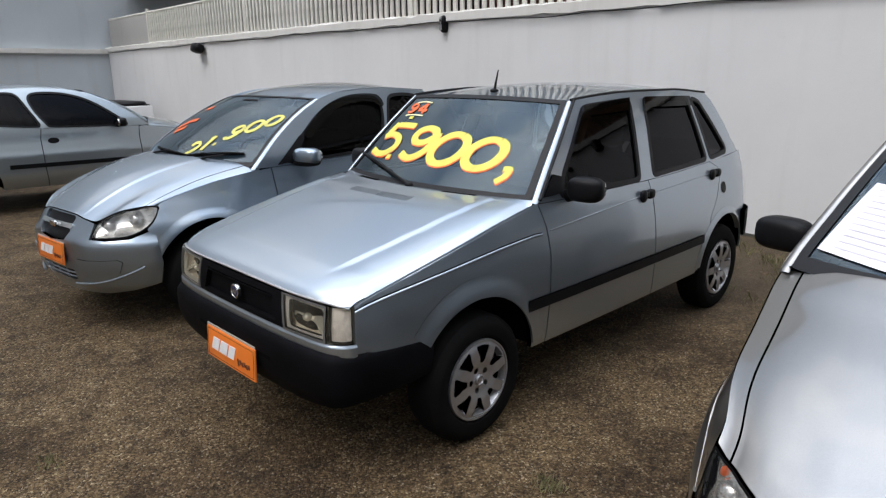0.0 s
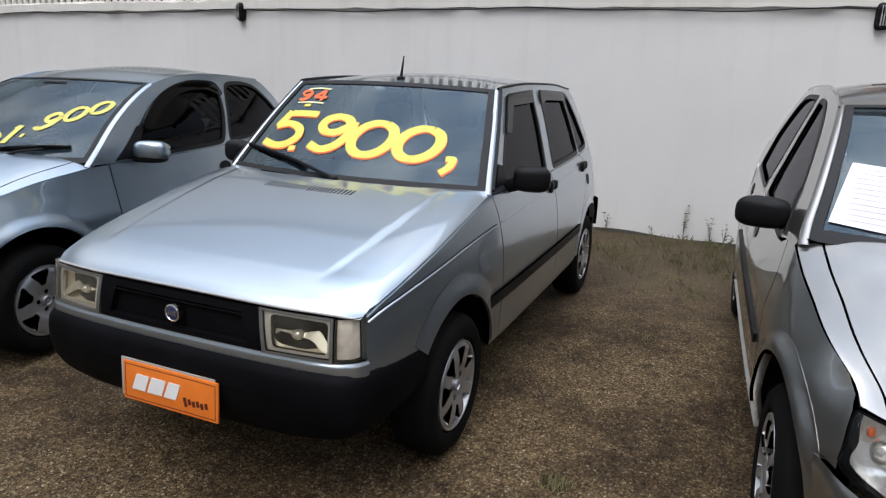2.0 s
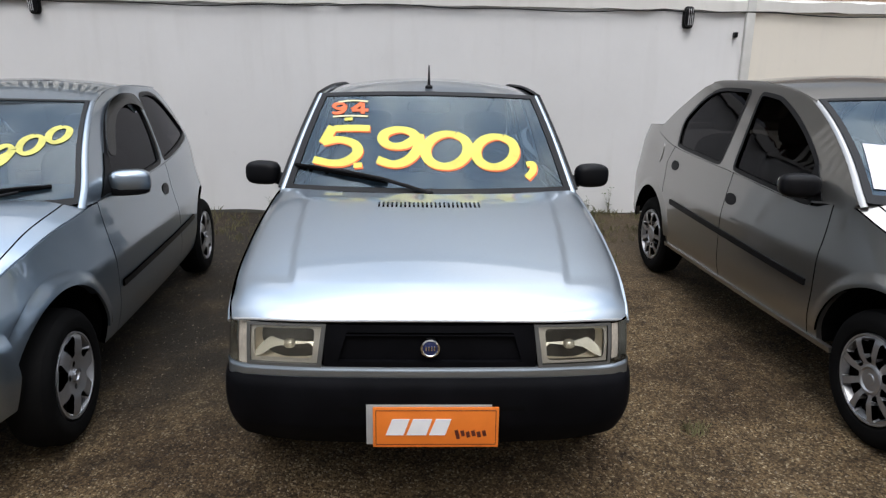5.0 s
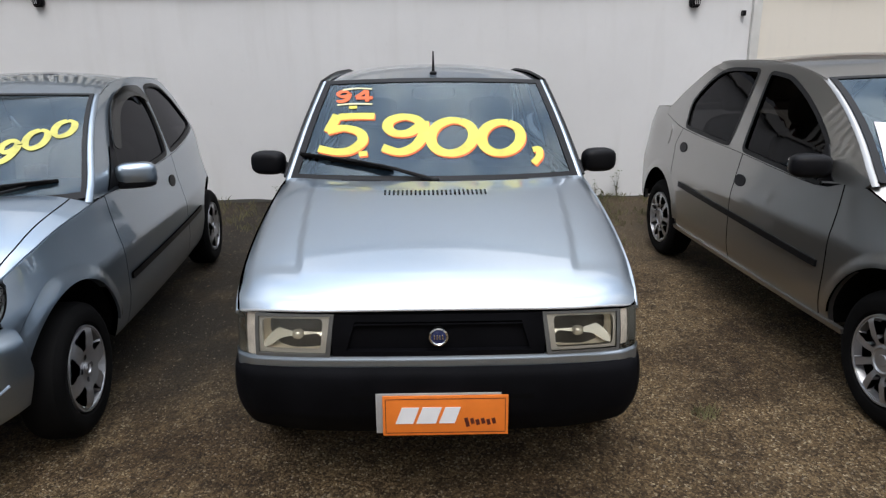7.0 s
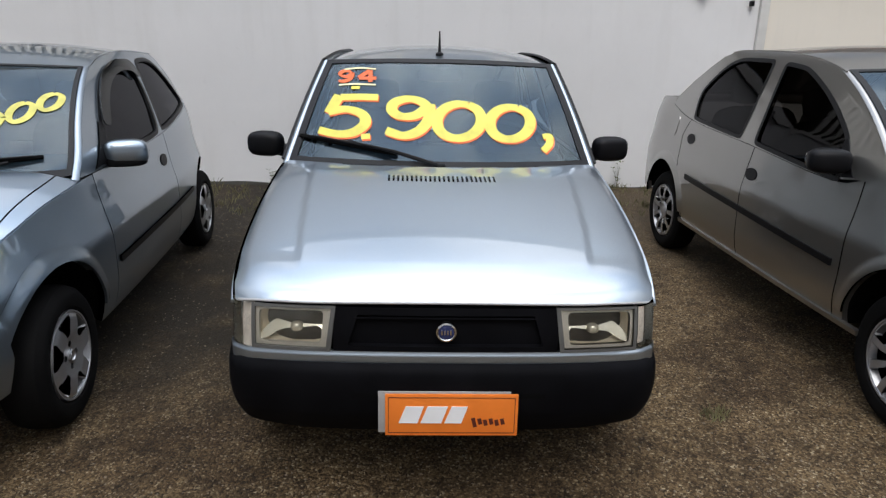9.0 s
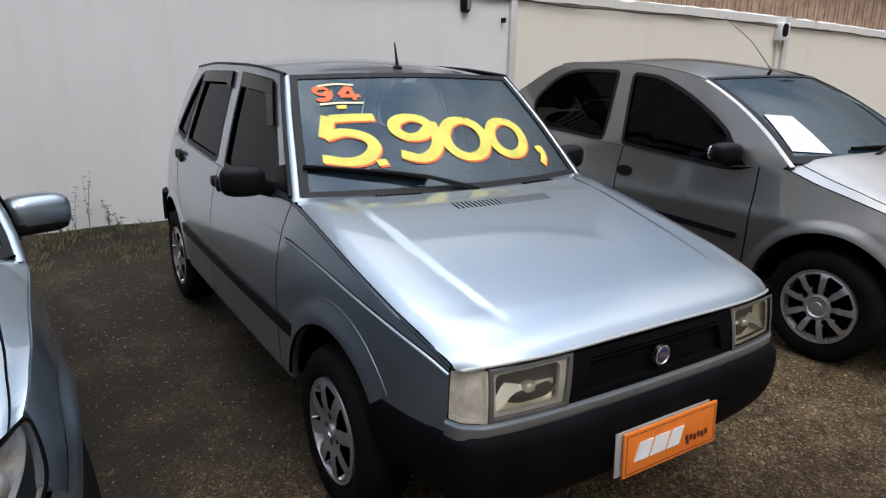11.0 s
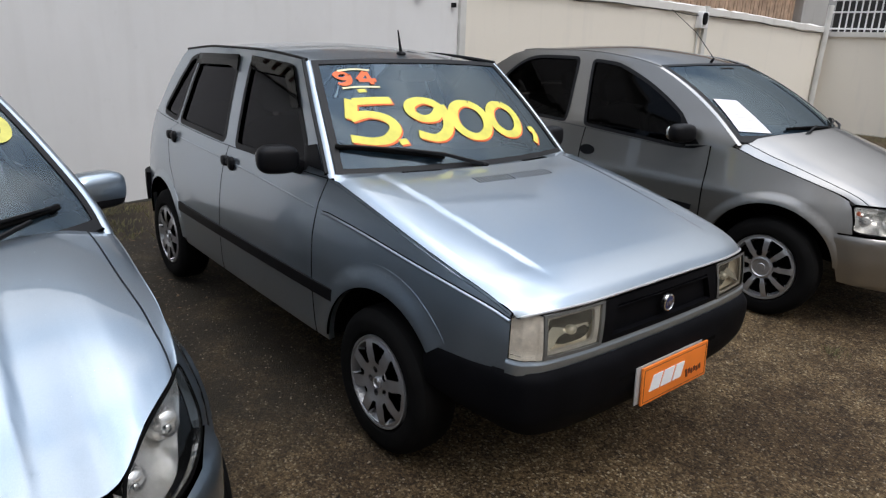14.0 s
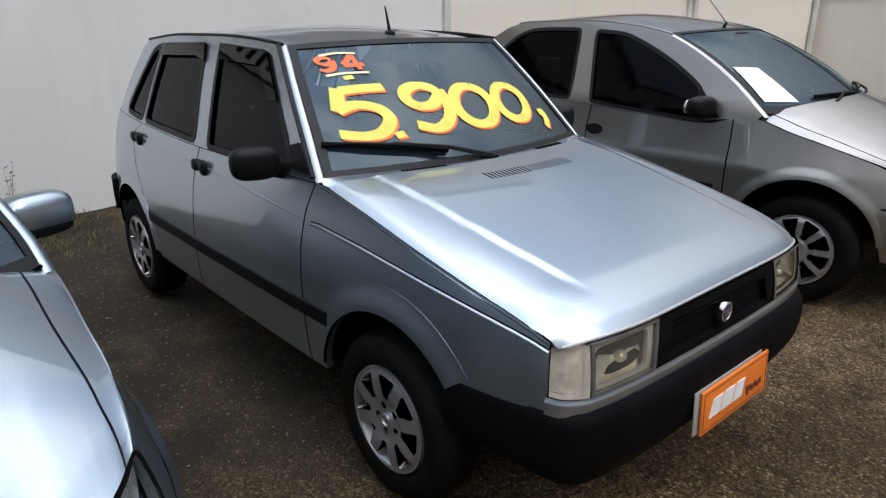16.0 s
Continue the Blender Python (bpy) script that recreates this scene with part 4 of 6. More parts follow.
def promo_plate(car, m, w=0.40, h=0.135):
    """Orange dealer board over a bare grey plate; its lettering stands as plain slanted blocks."""
    grey = part("number_plate_blank", box(m @ Vector((0.004, 0.022, 0.004)), (0.004, w, h), 0.001, m.to_3x3().to_4x4()), GREYPLATE, car, "bare grey number plate blank")
    board = part("dealer_board", box(m @ Vector((-0.006, 0, 0)), (0.008, w, h), 0.002, m.to_3x3().to_4x4()), ORANGE, car, "orange dealer board with white blocks")
    line = bmesh.new()
    r3 = m.to_3x3().to_4x4()
    for c, s in (((0, h / 2 - 0.010), (w - 0.02, 0.002)), ((0, -h / 2 + 0.010), (w - 0.02, 0.002)), ((w / 2 - 0.010, 0), (0.002, h - 0.02)), ((-w / 2 + 0.010, 0), (0.002, h - 0.02))):
        box_bm(line, m @ Vector((-0.0105, c[0], c[1])), (0.001, s[0], s[1]), 0, r3)
    part("board_outline", line, DARKRED, board)
    for i, (y0, wid) in enumerate(((w * 0.40, 0.058), (w * 0.235, 0.064), (w * 0.055, 0.052))):
        bm = bmesh.new()
        z0, z1 = -0.026, 0.030
        lean = 0.022
        for dx, dy, mt in ((0, 0, None),):
            q = [(y0, z0), (y0 - wid, z0), (y0 - wid - lean * 0.9, z1), (y0 - lean, z1)]
            front = [bm.verts.new(m @ Vector((-0.0125, a, b))) for a, b in q]
            back = [bm.verts.new(m @ Vector((-0.0095, a, b))) for a, b in q]
            bm.faces.new(front)
            for k in range(4):
                bm.faces.new((front[k], back[k], back[(k + 1) % 4], front[(k + 1) % 4]))
        part("white_block", bm, WHITE, board)
    bar = bmesh.new()
    for i in range(6):
        box_bm(bar, m @ Vector((-0.0105, -w * 0.17 - i * 0.0175, -0.024 + 0.004 * (i % 2))), (0.002, 0.012, 0.020 if i else 0.032), 0, r3 @ pose(0, 0, 0, -14, 0, 0))
    part("dark_bars", bar, DARKRED, board)
    return board


# ---- the grey-blue boxy hatchback in the middle ----
def ease(x, a, b):
    k = min(1.0, max(0.0, (x - a) / (b - a)))
    return k * k * (3 - 2 * k)


def uno_crown(u, t):
    """Raised middle with a step along each side that runs out before the nose, and edges that roll over."""
    c = 0.64 + 0.10 * t
    w = max(0.0, (u - c) / (1 - c))
    step = 0.007 * ease(t, 0.09, 0.24)
    k = 0.032 - 0.003 * min(1.0, u / c) ** 2 - step * ease(u, c, c + 0.05)
    k -= (0.029 - step) * w ** 3
    k *= 1 - 0.18 * ease(t, 0.84, 1.0)
    k -= 0.016 * ease(t, 0.0, 0.15) * max(0.0, (u - 0.92) / 0.08) ** 2
    return k * (0.72 + 0.28 * min(1.0, max(0.0, t) * 6)) - 0.010 * max(0.0, 1 - t * 22) ** 2


UNO_HULL = Hull(
    [(0.040, 0), (0.042, 0.20), (0.050, 0.42), (0.068, 0.58), (0.090, 0.635), (0.140, 0.674), (0.35, 0.717), (0.70, 0.748), (1.2, 0.767), (2.2, 0.772), (2.9, 0.765), (3.32, 0.745), (3.55, 0.68), (3.64, 0.5), (3.67, 0.25), (3.67, 0)],
    [(0.25, 0.022), (0.35, 0.005), (0.5, 0.0), (0.60, 0.002), (0.72, 0.012), (0.85, 0.035), (0.95, 0.064), (1.0, 0.079), (1.2, 0.140), (1.4, 0.213), (1.5, 0.255)],
    [(0.25, 0.02), (0.5, 0.0), (0.6, 0.0), (0.75, 0.02)],
    [(0.25, 0.02), (0.6, 0.0), (0.9, 0.03), (1.4, 0.40)])
uno_vents = []
for i in range(24):
    uc = (0.222 - 0.444 * (i + 0.5) / 24) / 0.715
    uno_vents.append([(uc - 0.0055, 0.815), (uc + 0.0055, 0.815), (uc + 0.0075, 0.880), (uc - 0.0035, 0.880)])
UNO = dict(
    hull=UNO_HULL, paint=PAINT_UNO, axles=(0.735, 3.085), wheel_y=0.752, tyre_r=0.286, rim_r=0.182, arch_r=0.345, arch_z=0.28, sill=0.30, arch_a1=142,
    wheel=dict(holes=8, r0=0.46, r1=0.88, w0=7.0, w1=14.5, bolts=5, bolt_r=0.27, boss=0.13),
    shut_a=[(1.160, 0.958), (1.190, 0.85), (1.203, 0.72), (1.195, 0.55), (1.178, 0.30)],
    shut_b=[(2.13, 0.955), (2.145, 0.85), (2.155, 0.6), (2.155, 0.30)],
    shut_c=[(2.91, 0.97), (3.005, 0.93), (3.010, 0.86), (2.94, 0.73), (2.86, 0.64)],
    belt=[(1.1, 0.950), (1.5, 0.945), (2.1, 0.945), (2.85, 0.965), (3.35, 0.99)],
    hood_out=0.011, hood_cell=(0.02, 0.02), hood_edge=[(0.10, 0.697), (0.135, 0.7175), (0.17, 0.7350), (0.22, 0.7540), (0.30, 0.7775), (0.40, 0.8030), (0.60, 0.8500), (0.90, 0.9165), (1.12, 0.957)],
    hood_x=(0.135, 1.090), hood_lead=lambda u: 0.078 * (1 - abs(u) ** 6), hood_rear_bow=0.13, hood_crown=uno_crown, hood_k=[(0, 1), (1, 1)], hood_vents=uno_vents,
    cowl_mat=PAINT_UNO, cowl_vents=[(0.60, 0.36), (-0.36, -0.60)],
    pillar=((1.165, 0.958), (1.585, 1.378)), pillar_bulge=0.008, pillar_w=(0.030, 0.022), screen_bow=(0.13, 0.055), seal=(0.024, 0.026, 0.030),
    gutter=[(1.45, 1.355), (1.60, 1.385), (2.16, 1.410), (2.6, 1.408), (3.05, 1.380)], roof_x=(1.60, 3.05), roof_bow=0.05, roof_crown=0.040, gutter_r=0.007, gutter_mat=SEAL,
    tail_x=3.59, tail_glass_x=3.46, tail_glass_z=0.98, tail_line=[(3.51, 0.99), (3.58, 0.85), (3.60, 0.60), (3.58, 0.42)], quarter_x=3.43,
    c_line=[(3.375, 1.03), (3.235, 1.20), (3.115, 1.335)], wing_front=0.15, wing_low=[(0.43, 0.512), (0.15, 0.512), (0.146, 0.60)],
    windows=[([(1.345, 0.970), (1.40, 1.06), (1.655, 1.335), (1.70, 1.345), (2.085, 1.362), (2.10, 1.35), (2.045, 0.980), (2.03, 0.966)], False),
             ([(2.205, 0.972), (2.26, 1.35), (2.275, 1.362), (2.755, 1.352), (2.772, 1.335), (2.860, 1.008), (2.848, 0.993)], False),
             ([(2.935, 0.997), (2.838, 1.335), (2.85, 1.346), (2.925, 1.325), (3.175, 1.035), (3.162, 1.015)], False)],
    rubber=0.020, handles=[(2.075, 0.877, "pull"), (2.935, 0.897, "pull")], mouldings=[(1.03, 2.76, 0.488, 0.488, 0.050)],
    dash_x=1.42, driver=-1, seat_x=2.05, screen_label="windscreen with a price brushed on in yellow")
uno, uno_glass, uno_screen, uno_len, uno_hood, uno_roof = build_car("hatchback_car", "silver-blue boxy four-door hatchback parked on gravel, price on windscreen", pose(2.165, 3.555, 0.0, 0.5, 0, 1.2), UNO)

# bumper: black plastic shell that wraps round to the wheel arch
UNO_BUMPER = Hull(
    [(0.0, 0), (0.002, 0.25), (0.012, 0.45), (0.035, 0.60), (0.075, 0.665), (0.14, 0.695), (0.30, 0.722), (0.46, 0.738), (0.60, 0.745)],
    [(0.27, 0.07), (0.33, 0.030), (0.39, 0.006), (0.455, 0.0), (0.500, 0.002), (0.528, 0.010), (0.545, 0.030)],
    [(0.27, 0.08), (0.33, 0.035), (0.39, 0.008), (0.455, 0.0), (0.500, 0.003), (0.528, 0.012), (0.545, 0.035)], [(0.3, 0), (0.5, 0)])
bs = UNO_BUMPER.sx(0.47)
bump_line = [(-bs, 0.375), (-UNO_BUMPER.sx(0.30), 0.345), (-0.60, 0.315), (-0.45, 0.290), (0, 0.280), (0.45, 0.290), (0.60, 0.315), (UNO_BUMPER.sx(0.30), 0.345), (bs, 0.375), (bs + 0.012, 0.536), (UNO_BUMPER.sx(0.20), 0.542), (-UNO_BUMPER.sx(0.20), 0.542), (-bs - 0.012, 0.536)]
uno_bumper = sheet("front_bumper", UNO_BUMPER.skin(1), bump_line, BUMPER, uno, "faded black plastic front bumper", cell=(0.04, 0.03), rim=0.01, outward=(-1, 0, 0.2))
sheet("bumper_slot", UNO_BUMPER.skin(1), rect(-0.31, 0.29, 0.440, 0.456, 0.004), SHADE, uno_bumper, cell=(0.1, 0.1), rim=0.0, lift=0.0015, outward=(-1, 0, 0))
uno_inner = Hull([(0.08, 0), (0.09, 0.4), (0.12, 0.56), (0.2, 0.60), (0.5, 0.62)], [(0.2, 0), (0.8, 0)], [(0.2, 0), (0.8, 0)], [(0.2, 0), (0.8, 0)])
sheet("front_crossmember", uno_inner.skin(1), rect(-0.60, 0.60, 0.325, 0.70), SHADE, uno, cell=(0.08, 0.3), rim=0.0, outward=(-1, 0, 0))
# painted strip under the lamps
us = UNO_HULL.sx(0.150)
sheet("front_valance", lambda a, z: UNO_HULL.at(a, z, 1, 0.006 * ease(0.576 - z, 0.0, 0.010)), rect(-us, us, 0.515, 0.576), PAINT_UNO, uno, "painted strip above the bumper", cell=(0.02, 0.008), rim=0.02, outward=(-1, 0, 0.2))
# grille panel with its raised rim and two ribs
g_in, g_z0, g_z1 = UNO_HULL.sy(0.345), 0.576, 0.716
grille = sheet("grille", UNO_HULL.skin(1, -0.022), rect(-g_in, g_in, g_z0, g_z1), BUMPER, uno, "black plastic grille panel", cell=(0.06, 0.06), rim=0.02, outward=(-1, 0, 0))
sheet("grille_frame", UNO_HULL.skin(1), rect(-g_in, g_in, g_z0, g_z1), BUMPER, grille, holes=[[(-g_in + 0.045, g_z0 + 0.018), (g_in - 0.045, g_z0 + 0.018), (g_in - 0.075, g_z1 - 0.024), (-g_in + 0.075, g_z1 - 0.024)]], cell=(0.06, 0.06), rim=0.022, outward=(-1, 0, 0))
part("grille_rib", box((0.060, 0, 0.682), (0.016, 0.56, 0.006), 0.002), BUMPER, grille)
q = UNO_HULL.at(0.0, 0.645)
badge = lathe([(0, 0.012), (0.022, 0.012), (0.026, 0.016), (0.031, 0.014), (0.033, 0.0), (0, 0.0)], 36)
bmesh.ops.transform(badge, matrix=pose(q[0] + 0.004, q[1], q[2], 0, 0, 90), verts=badge.verts[:])
badge_ob = part("round_badge", badge, CHROME, uno, "round chrome badge with dark blue centre")
disc = lathe([(0, 0.0135), (0.023, 0.0135), (0.0245, 0.0128), (0, 0.0125)], 30)
bmesh.ops.transform(disc, matrix=pose(q[0] + 0.003, q[1], q[2], 0, 0, 90), verts=disc.verts[:])
part("badge_disc", disc, BLUE, badge_ob)
for i in range(4):
    part("badge_bar", box((q[0] - 0.011, 0.0135 - i * 0.009, q[2]), (0.002, 0.0045, 0.016), 0.0005), CHROME, badge_ob)
for g in (1, -1):
    li, lo, ls = UNO_HULL.sy(0.352), UNO_HULL.sy(0.594), UNO_HULL.sx(0.142)
    lamp_ob = lamp(uno, UNO_HULL, [(li + 0.006, 0.578), (lo, 0.580), (lo - 0.001, 0.712), (li - 0.012, 0.714)], g, 0.075, "rectangular clear glass headlamp", bulbs=[])
    sheet("lamp_frame", UNO_HULL.skin(g), [(li + 0.002, 0.574), (lo + 0.003, 0.576), (lo + 0.002, 0.717), (li - 0.016, 0.718)], LAMP_GREY, lamp_ob, "dark grey lamp surround",
          holes=[[(li + 0.016, 0.585), (lo - 0.008, 0.587), (lo - 0.009, 0.708), (li - 0.002, 0.710)]], cell=(0.06, 0.06), rim=0.01, lift=0.003, outward=(-1, 0, 0))
    sheet("lamp_bezel", UNO_HULL.skin(g, -0.008), [(li + 0.012, 0.583), (lo - 0.004, 0.585), (lo - 0.005, 0.710), (li - 0.006, 0.712)], BEZEL, lamp_ob, "silvery inner lamp bezel",
          holes=[rounded([(li + 0.033, 0.595), (lo - 0.018, 0.597), (lo - 0.018, 0.698), (li + 0.022, 0.700)], 0.018)], cell=(0.03, 0.03), rim=0.012, outward=(-1, 0, 0))
    lm, lw = (li + lo) / 2, (lo - li) / 2

    def band(a, z):
        return UNO_HULL.at(a, z, g, -0.038 + 0.58 * (0.645 - z))
    # added band in the outline of the highlight that the bowl shows
    bright = [(lm + lw * k, 0.578 + 0.136 * h) for k, h in ((0.86, 0.16), (0.80, 0.34), (0.42, 0.60), (-0.30, 0.66), (-0.62, 0.78), (-0.80, 0.74), (-0.76, 0.40), (-0.62, 0.46), (-0.36, 0.44), (0.30, 0.38), (0.62, 0.22))]
    sheet("reflector_glint", band, smooth_line(bright, 3, True), BRIGHT_CHROME, lamp_ob, "bright band shaped like the glint in the reflector", cell=(0.03, 0.02), rim=0.006, outward=(-1, 0, 0.6))
    part("bulb_shield", blob(UNO_HULL.at(lm - 0.01, 0.640, g, -0.035), (0.020, 0.020, 0.016), 0.8, 14, 8), BRIGHT_CHROME, lamp_ob)
    ind = sheet("indicator_lamp", UNO_HULL.skin(g), [(lo + 0.007, 0.578), (ls, 0.579), (ls + 0.004, 0.716), (lo + 0.006, 0.714)], LENS, uno, "clear wrap-round indicator lens", cell=(0.02, 0.03), rim=0.03, outward=(-1, g, 0))
    ind.visible_shadow = False
    sheet("indicator_back", UNO_HULL.skin(g, -0.028), [(lo + 0.007, 0.578), (ls, 0.579), (ls + 0.004, 0.716), (lo + 0.006, 0.714)], INDICATOR, ind, cell=(0.02, 0.03), rim=0.0, outward=(-1, g, 0))
    # clamshell bonnet: its side edge falls away from the top towards the door's shoulder line
    edge_x = np.linspace(0.150, 1.150, 21)
    ez = [pchip(UNO["hood_edge"])(min(x, 1.12)) for x in edge_x]
    skirt = [(x, z - 0.013) for x, z in zip(edge_x, ez)] + [(x, z - 0.020 - 0.108 * (x - 0.15)) for x, z in zip(edge_x[::-1], ez[::-1])]
    sheet("bonnet_edge", UNO_HULL.skin(g), UNO_HULL.conv(skirt), PAINT_UNO, uno, "folded edge of the bonnet", cell=(0.1, 0.02), rim=0.006, lift=0.003, outward=(0, g, 0.1))
    gapline = [UNO_HULL.at(UNO_HULL.sx(x), z - 0.0225 - 0.108 * (x - 0.15), g, 0.0005) for x, z in zip(edge_x, ez)]
    part("bonnet_gap", tube(gapline, 0.0022, 6), SHADE, uno)
    foldline = [(q[0], q[1] + g * 0.0025, q[2] - 0.0085) for q in gapline]
    part("wing_fold", tube(foldline, 0.0065, 10), PAINT_UNO, uno, "rounded upper edge of the front wing")
    rail = [UNO_HULL.at(UNO_HULL.sx(1.175 + 0.42 * k), 0.966 + 0.418 * k + 0.008 * 4 * k * (1 - k), g, 0.004) for k in np.linspace(0, 1, 9)]
    part("drip_rail", tube(rail, 0.009, 8), SEAL, uno, "black drip rail along the front pillar")
    mirror(uno, (1.365, g * 0.818, 1.005), (0.052, 0.085, 0.058), g, BLACK, yaw=-12)
    tri = [(1.205, 0.972), (1.335, 0.975), (1.36, 1.05), (1.30, 1.065)]
    sheet("mirror_base", UNO_HULL.skin(g), UNO_HULL.conv(tri), BLACK, uno, cell=(0.1, 0.1), rim=0.01, lift=0.008, outward=(0, g, 0))
    # smoked wind deflectors over the side windows
    for poly in ([(1.50, 1.19), (1.655, 1.352), (2.10, 1.380), (2.075, 1.315), (1.70, 1.305), (1.56, 1.18)], [(2.225, 1.30), (2.255, 1.378), (2.80, 1.366), (2.795, 1.31), (2.33, 1.322)]):
        sheet("wind_deflector", UNO_HULL.skin(g), UNO_HULL.conv(poly), VISOR, uno, "smoked plastic wind deflector", cell=(0.1, 0.06), rim=0.006, lift=0.013, outward=(0, g, 0.3))
    crease = pchip([(1.205, 0.826), (2.0, 0.871), (2.98, 0.902)])
    for c0, c1 in ((1.212, 2.140), (2.168, 2.985)):
        part("shoulder_crease", tube([UNO_HULL.at(UNO_HULL.sx(x), crease(x), g, 0.0) for x in np.linspace(c0, c1, 14)], 0.0042, 8), PAINT_UNO, uno)
    rb = [(3.40, 0.42), (3.60, 0.42), (3.62, 0.60), (3.38, 0.60)]
    sheet("rear_bumper", UNO_HULL.skin(g), UNO_HULL.conv(rb), BUMPER, uno, "black plastic rear bumper", cell=(0.05, 0.05), rim=0.03, lift=0.03, outward=(0.5, g, 0))
sheet("fuel_cap", UNO_HULL.skin(-1), UNO_HULL.conv(arc(3.055, 0.795, 0.032, 0, 350, 24, 1.1)), BLACK, uno, "black round fuel cap", cell=(0.2, 0.2), rim=0.004, lift=0.004, outward=(0, -1, 0))
q = uno_roof(0.0, 0.07)
ant = part("aerial", tube([(q[0], 0.0, q[2] - 0.01), (q[0] + 0.004, 0, q[2] + 0.02), (q[0] + 0.03, 0, q[2] + 0.115)], 0.012, 10, 0.003), BLACK, uno, "short black roof aerial")
part("aerial_foot", blob((q[0], 0, q[2] + 0.004), (0.026, 0.02, 0.012), 0.8, 14, 8), BLACK, ant)
promo_plate(uno, pose(-0.010, -0.020, 0.392, 0, 3, 0), 0.408, 0.138)


part("bonnet_lip", tube([tuple(np.array(uno_hood(u, 0.004)) + (-0.002, 0, -0.004)) for u in np.linspace(-0.985, 0.985, 41)], 0.0045, 8), GREYPLATE, uno, "pale worn front edge of the bonnet")


# wiper: one long arm from the middle, parked along the foot of the glass
def on_screen(fn, y, v, h):
    n = surface_normal(fn, y, v)
    n = n if n[2] > 0 else -n
    return tuple(np.array(fn(y, v)) + n * h)


def wiper(car, fn, pivot, tip, b0, b1, name="wiper"):
    arm = part(name, tube([on_screen(fn, pivot[0], pivot[1], 0.012), on_screen(fn, (pivot[0] + tip[0]) / 2, (pivot[1] + tip[1]) / 2, 0.038), on_screen(fn, tip[0], tip[1], 0.03)], 0.010, 8, 0.006), BLACK, car, "black wiper arm")
    part("wiper_blade", tube([on_screen(fn, b0[0] + (b1[0] - b0[0]) * t, b0[1] + (b1[1] - b0[1]) * t, 0.012) for t in np.linspace(0, 1, 8)], 0.010, 6), RUBBER, arm)
    part("wiper_bow", tube([on_screen(fn, b0[0] + (b1[0] - b0[0]) * t, b0[1] + (b1[1] - b0[1]) * t, 0.018 + 0.014 * math.sin(math.pi * t)) for t in np.linspace(0.08, 0.92, 8)], 0.005, 6), BLACK, arm)
    part("wiper_pivot", blob(on_screen(fn, pivot[0], pivot[1], 0.008), (0.02, 0.02, 0.016), 0.8, 12, 8), BLACK, arm)


wiper(uno, uno_screen, (0.0, -0.002), (0.40, 0.092), (0.628, 0.126), (0.19, 0.050))


def ring_stroke(cy, cv, ry, rv, lean=0.12):
    pts = [(cy + ry * math.cos(a) - lean * rv * math.sin(a), cv + rv * math.sin(a)) for a in np.linspace(1.9, 1.9 + 2 * math.pi, 13)]
    return pts


PRICE = [
    [[(0.462, 0.351), (0.37, 0.354), (0.286, 0.352)], [(0.468, 0.362), (0.508, 0.258)], [(0.512, 0.264), (0.43, 0.282), (0.355, 0.256), (0.338, 0.206), (0.388, 0.158), (0.46, 0.146), (0.548, 0.164)]],
    [[(0.054, 0.292), (0.088, 0.332), (0.150, 0.346), (0.208, 0.324), (0.220, 0.282), (0.180, 0.250), (0.118, 0.254), (0.066, 0.292)], [(0.050, 0.318), (0.052, 0.240), (0.095, 0.175), (0.165, 0.148), (0.242, 0.172)]],
    [ring_stroke(-0.084, 0.232, 0.100, 0.092)],
    [ring_stroke(-0.316, 0.224, 0.094, 0.087)],
    [[(0.352, 0.137), (0.312, 0.141)]],
    [[(-0.462, 0.150), (-0.492, 0.152), (-0.490, 0.112), (-0.458, 0.076)]],
]
for name, tint, lift, shift, wide, note in (("painted_figure_shadow", AMBER, 0.0024, (-0.005, -0.008), 0.050, "orange brushed shadow of a figure"), ("painted_figure", YELLOW, 0.0040, (0, 0), 0.052, "yellow brushed figure")):
    for k, figure in enumerate(PRICE):
        bm = bmesh.new()
        for j, line in enumerate(figure):
            stroke(uno_screen, [(y + shift[0], v + shift[1]) for y, v in line], wide if k < 4 else 0.036, 5.0, 0.70, lift + 0.0005 * j + 0.0003 * (k % 2), bm, 8)
        part(name, bm, tint, uno, note)
lettering(uno, uno_screen, [("9", 0.484, 0.447, 0.088, 0.070, -0.1), ("4", 0.386, 0.446, 0.090, 0.070, -0.1)], 0.023, AMBER, 0.0035, "painted_year", "orange brushed year figure")
for k, pts in enumerate(([(0.455, 0.525), (0.38, 0.533), (0.305, 0.525)], [(0.475, 0.425), (0.40, 0.431), (0.30, 0.427)])):
    part("painted_line", stroke(uno_screen, pts, 0.012, lift=0.004), PALE, uno)
part("painted_dot", stroke(uno_screen, [(0.415, 0.408), (0.375, 0.410)], 0.022, lift=0.0042), YELLOW, uno)


# ---- the rounded two-door hatchback ----
def wedge_crown(height, edge, drop):
    """Rounded across, and falling towards the middle of the nose where the bonnet runs out between the lamps."""
    def f(u, t):
        tt = min(1.0, max(0.0, t))
        return height * (1 - u ** 2 * 0.35 - 0.65 * u ** edge) - drop * (1 - u ** 4) * (1 - tt) ** 2.2
    return f


def ridged_crown(height, edge):
    base = wedge_crown(height, edge, 0.13)

    def f(u, t):
        k = (u - (0.40 + 0.12 * t)) / 0.036
        return base(u, t) - 0.014 * (0.5 + 0.5 * math.tanh(2.0 * k)) * max(0.0, 1 - u) * min(1.0, 2.2 - 2.0 * t)
    return f


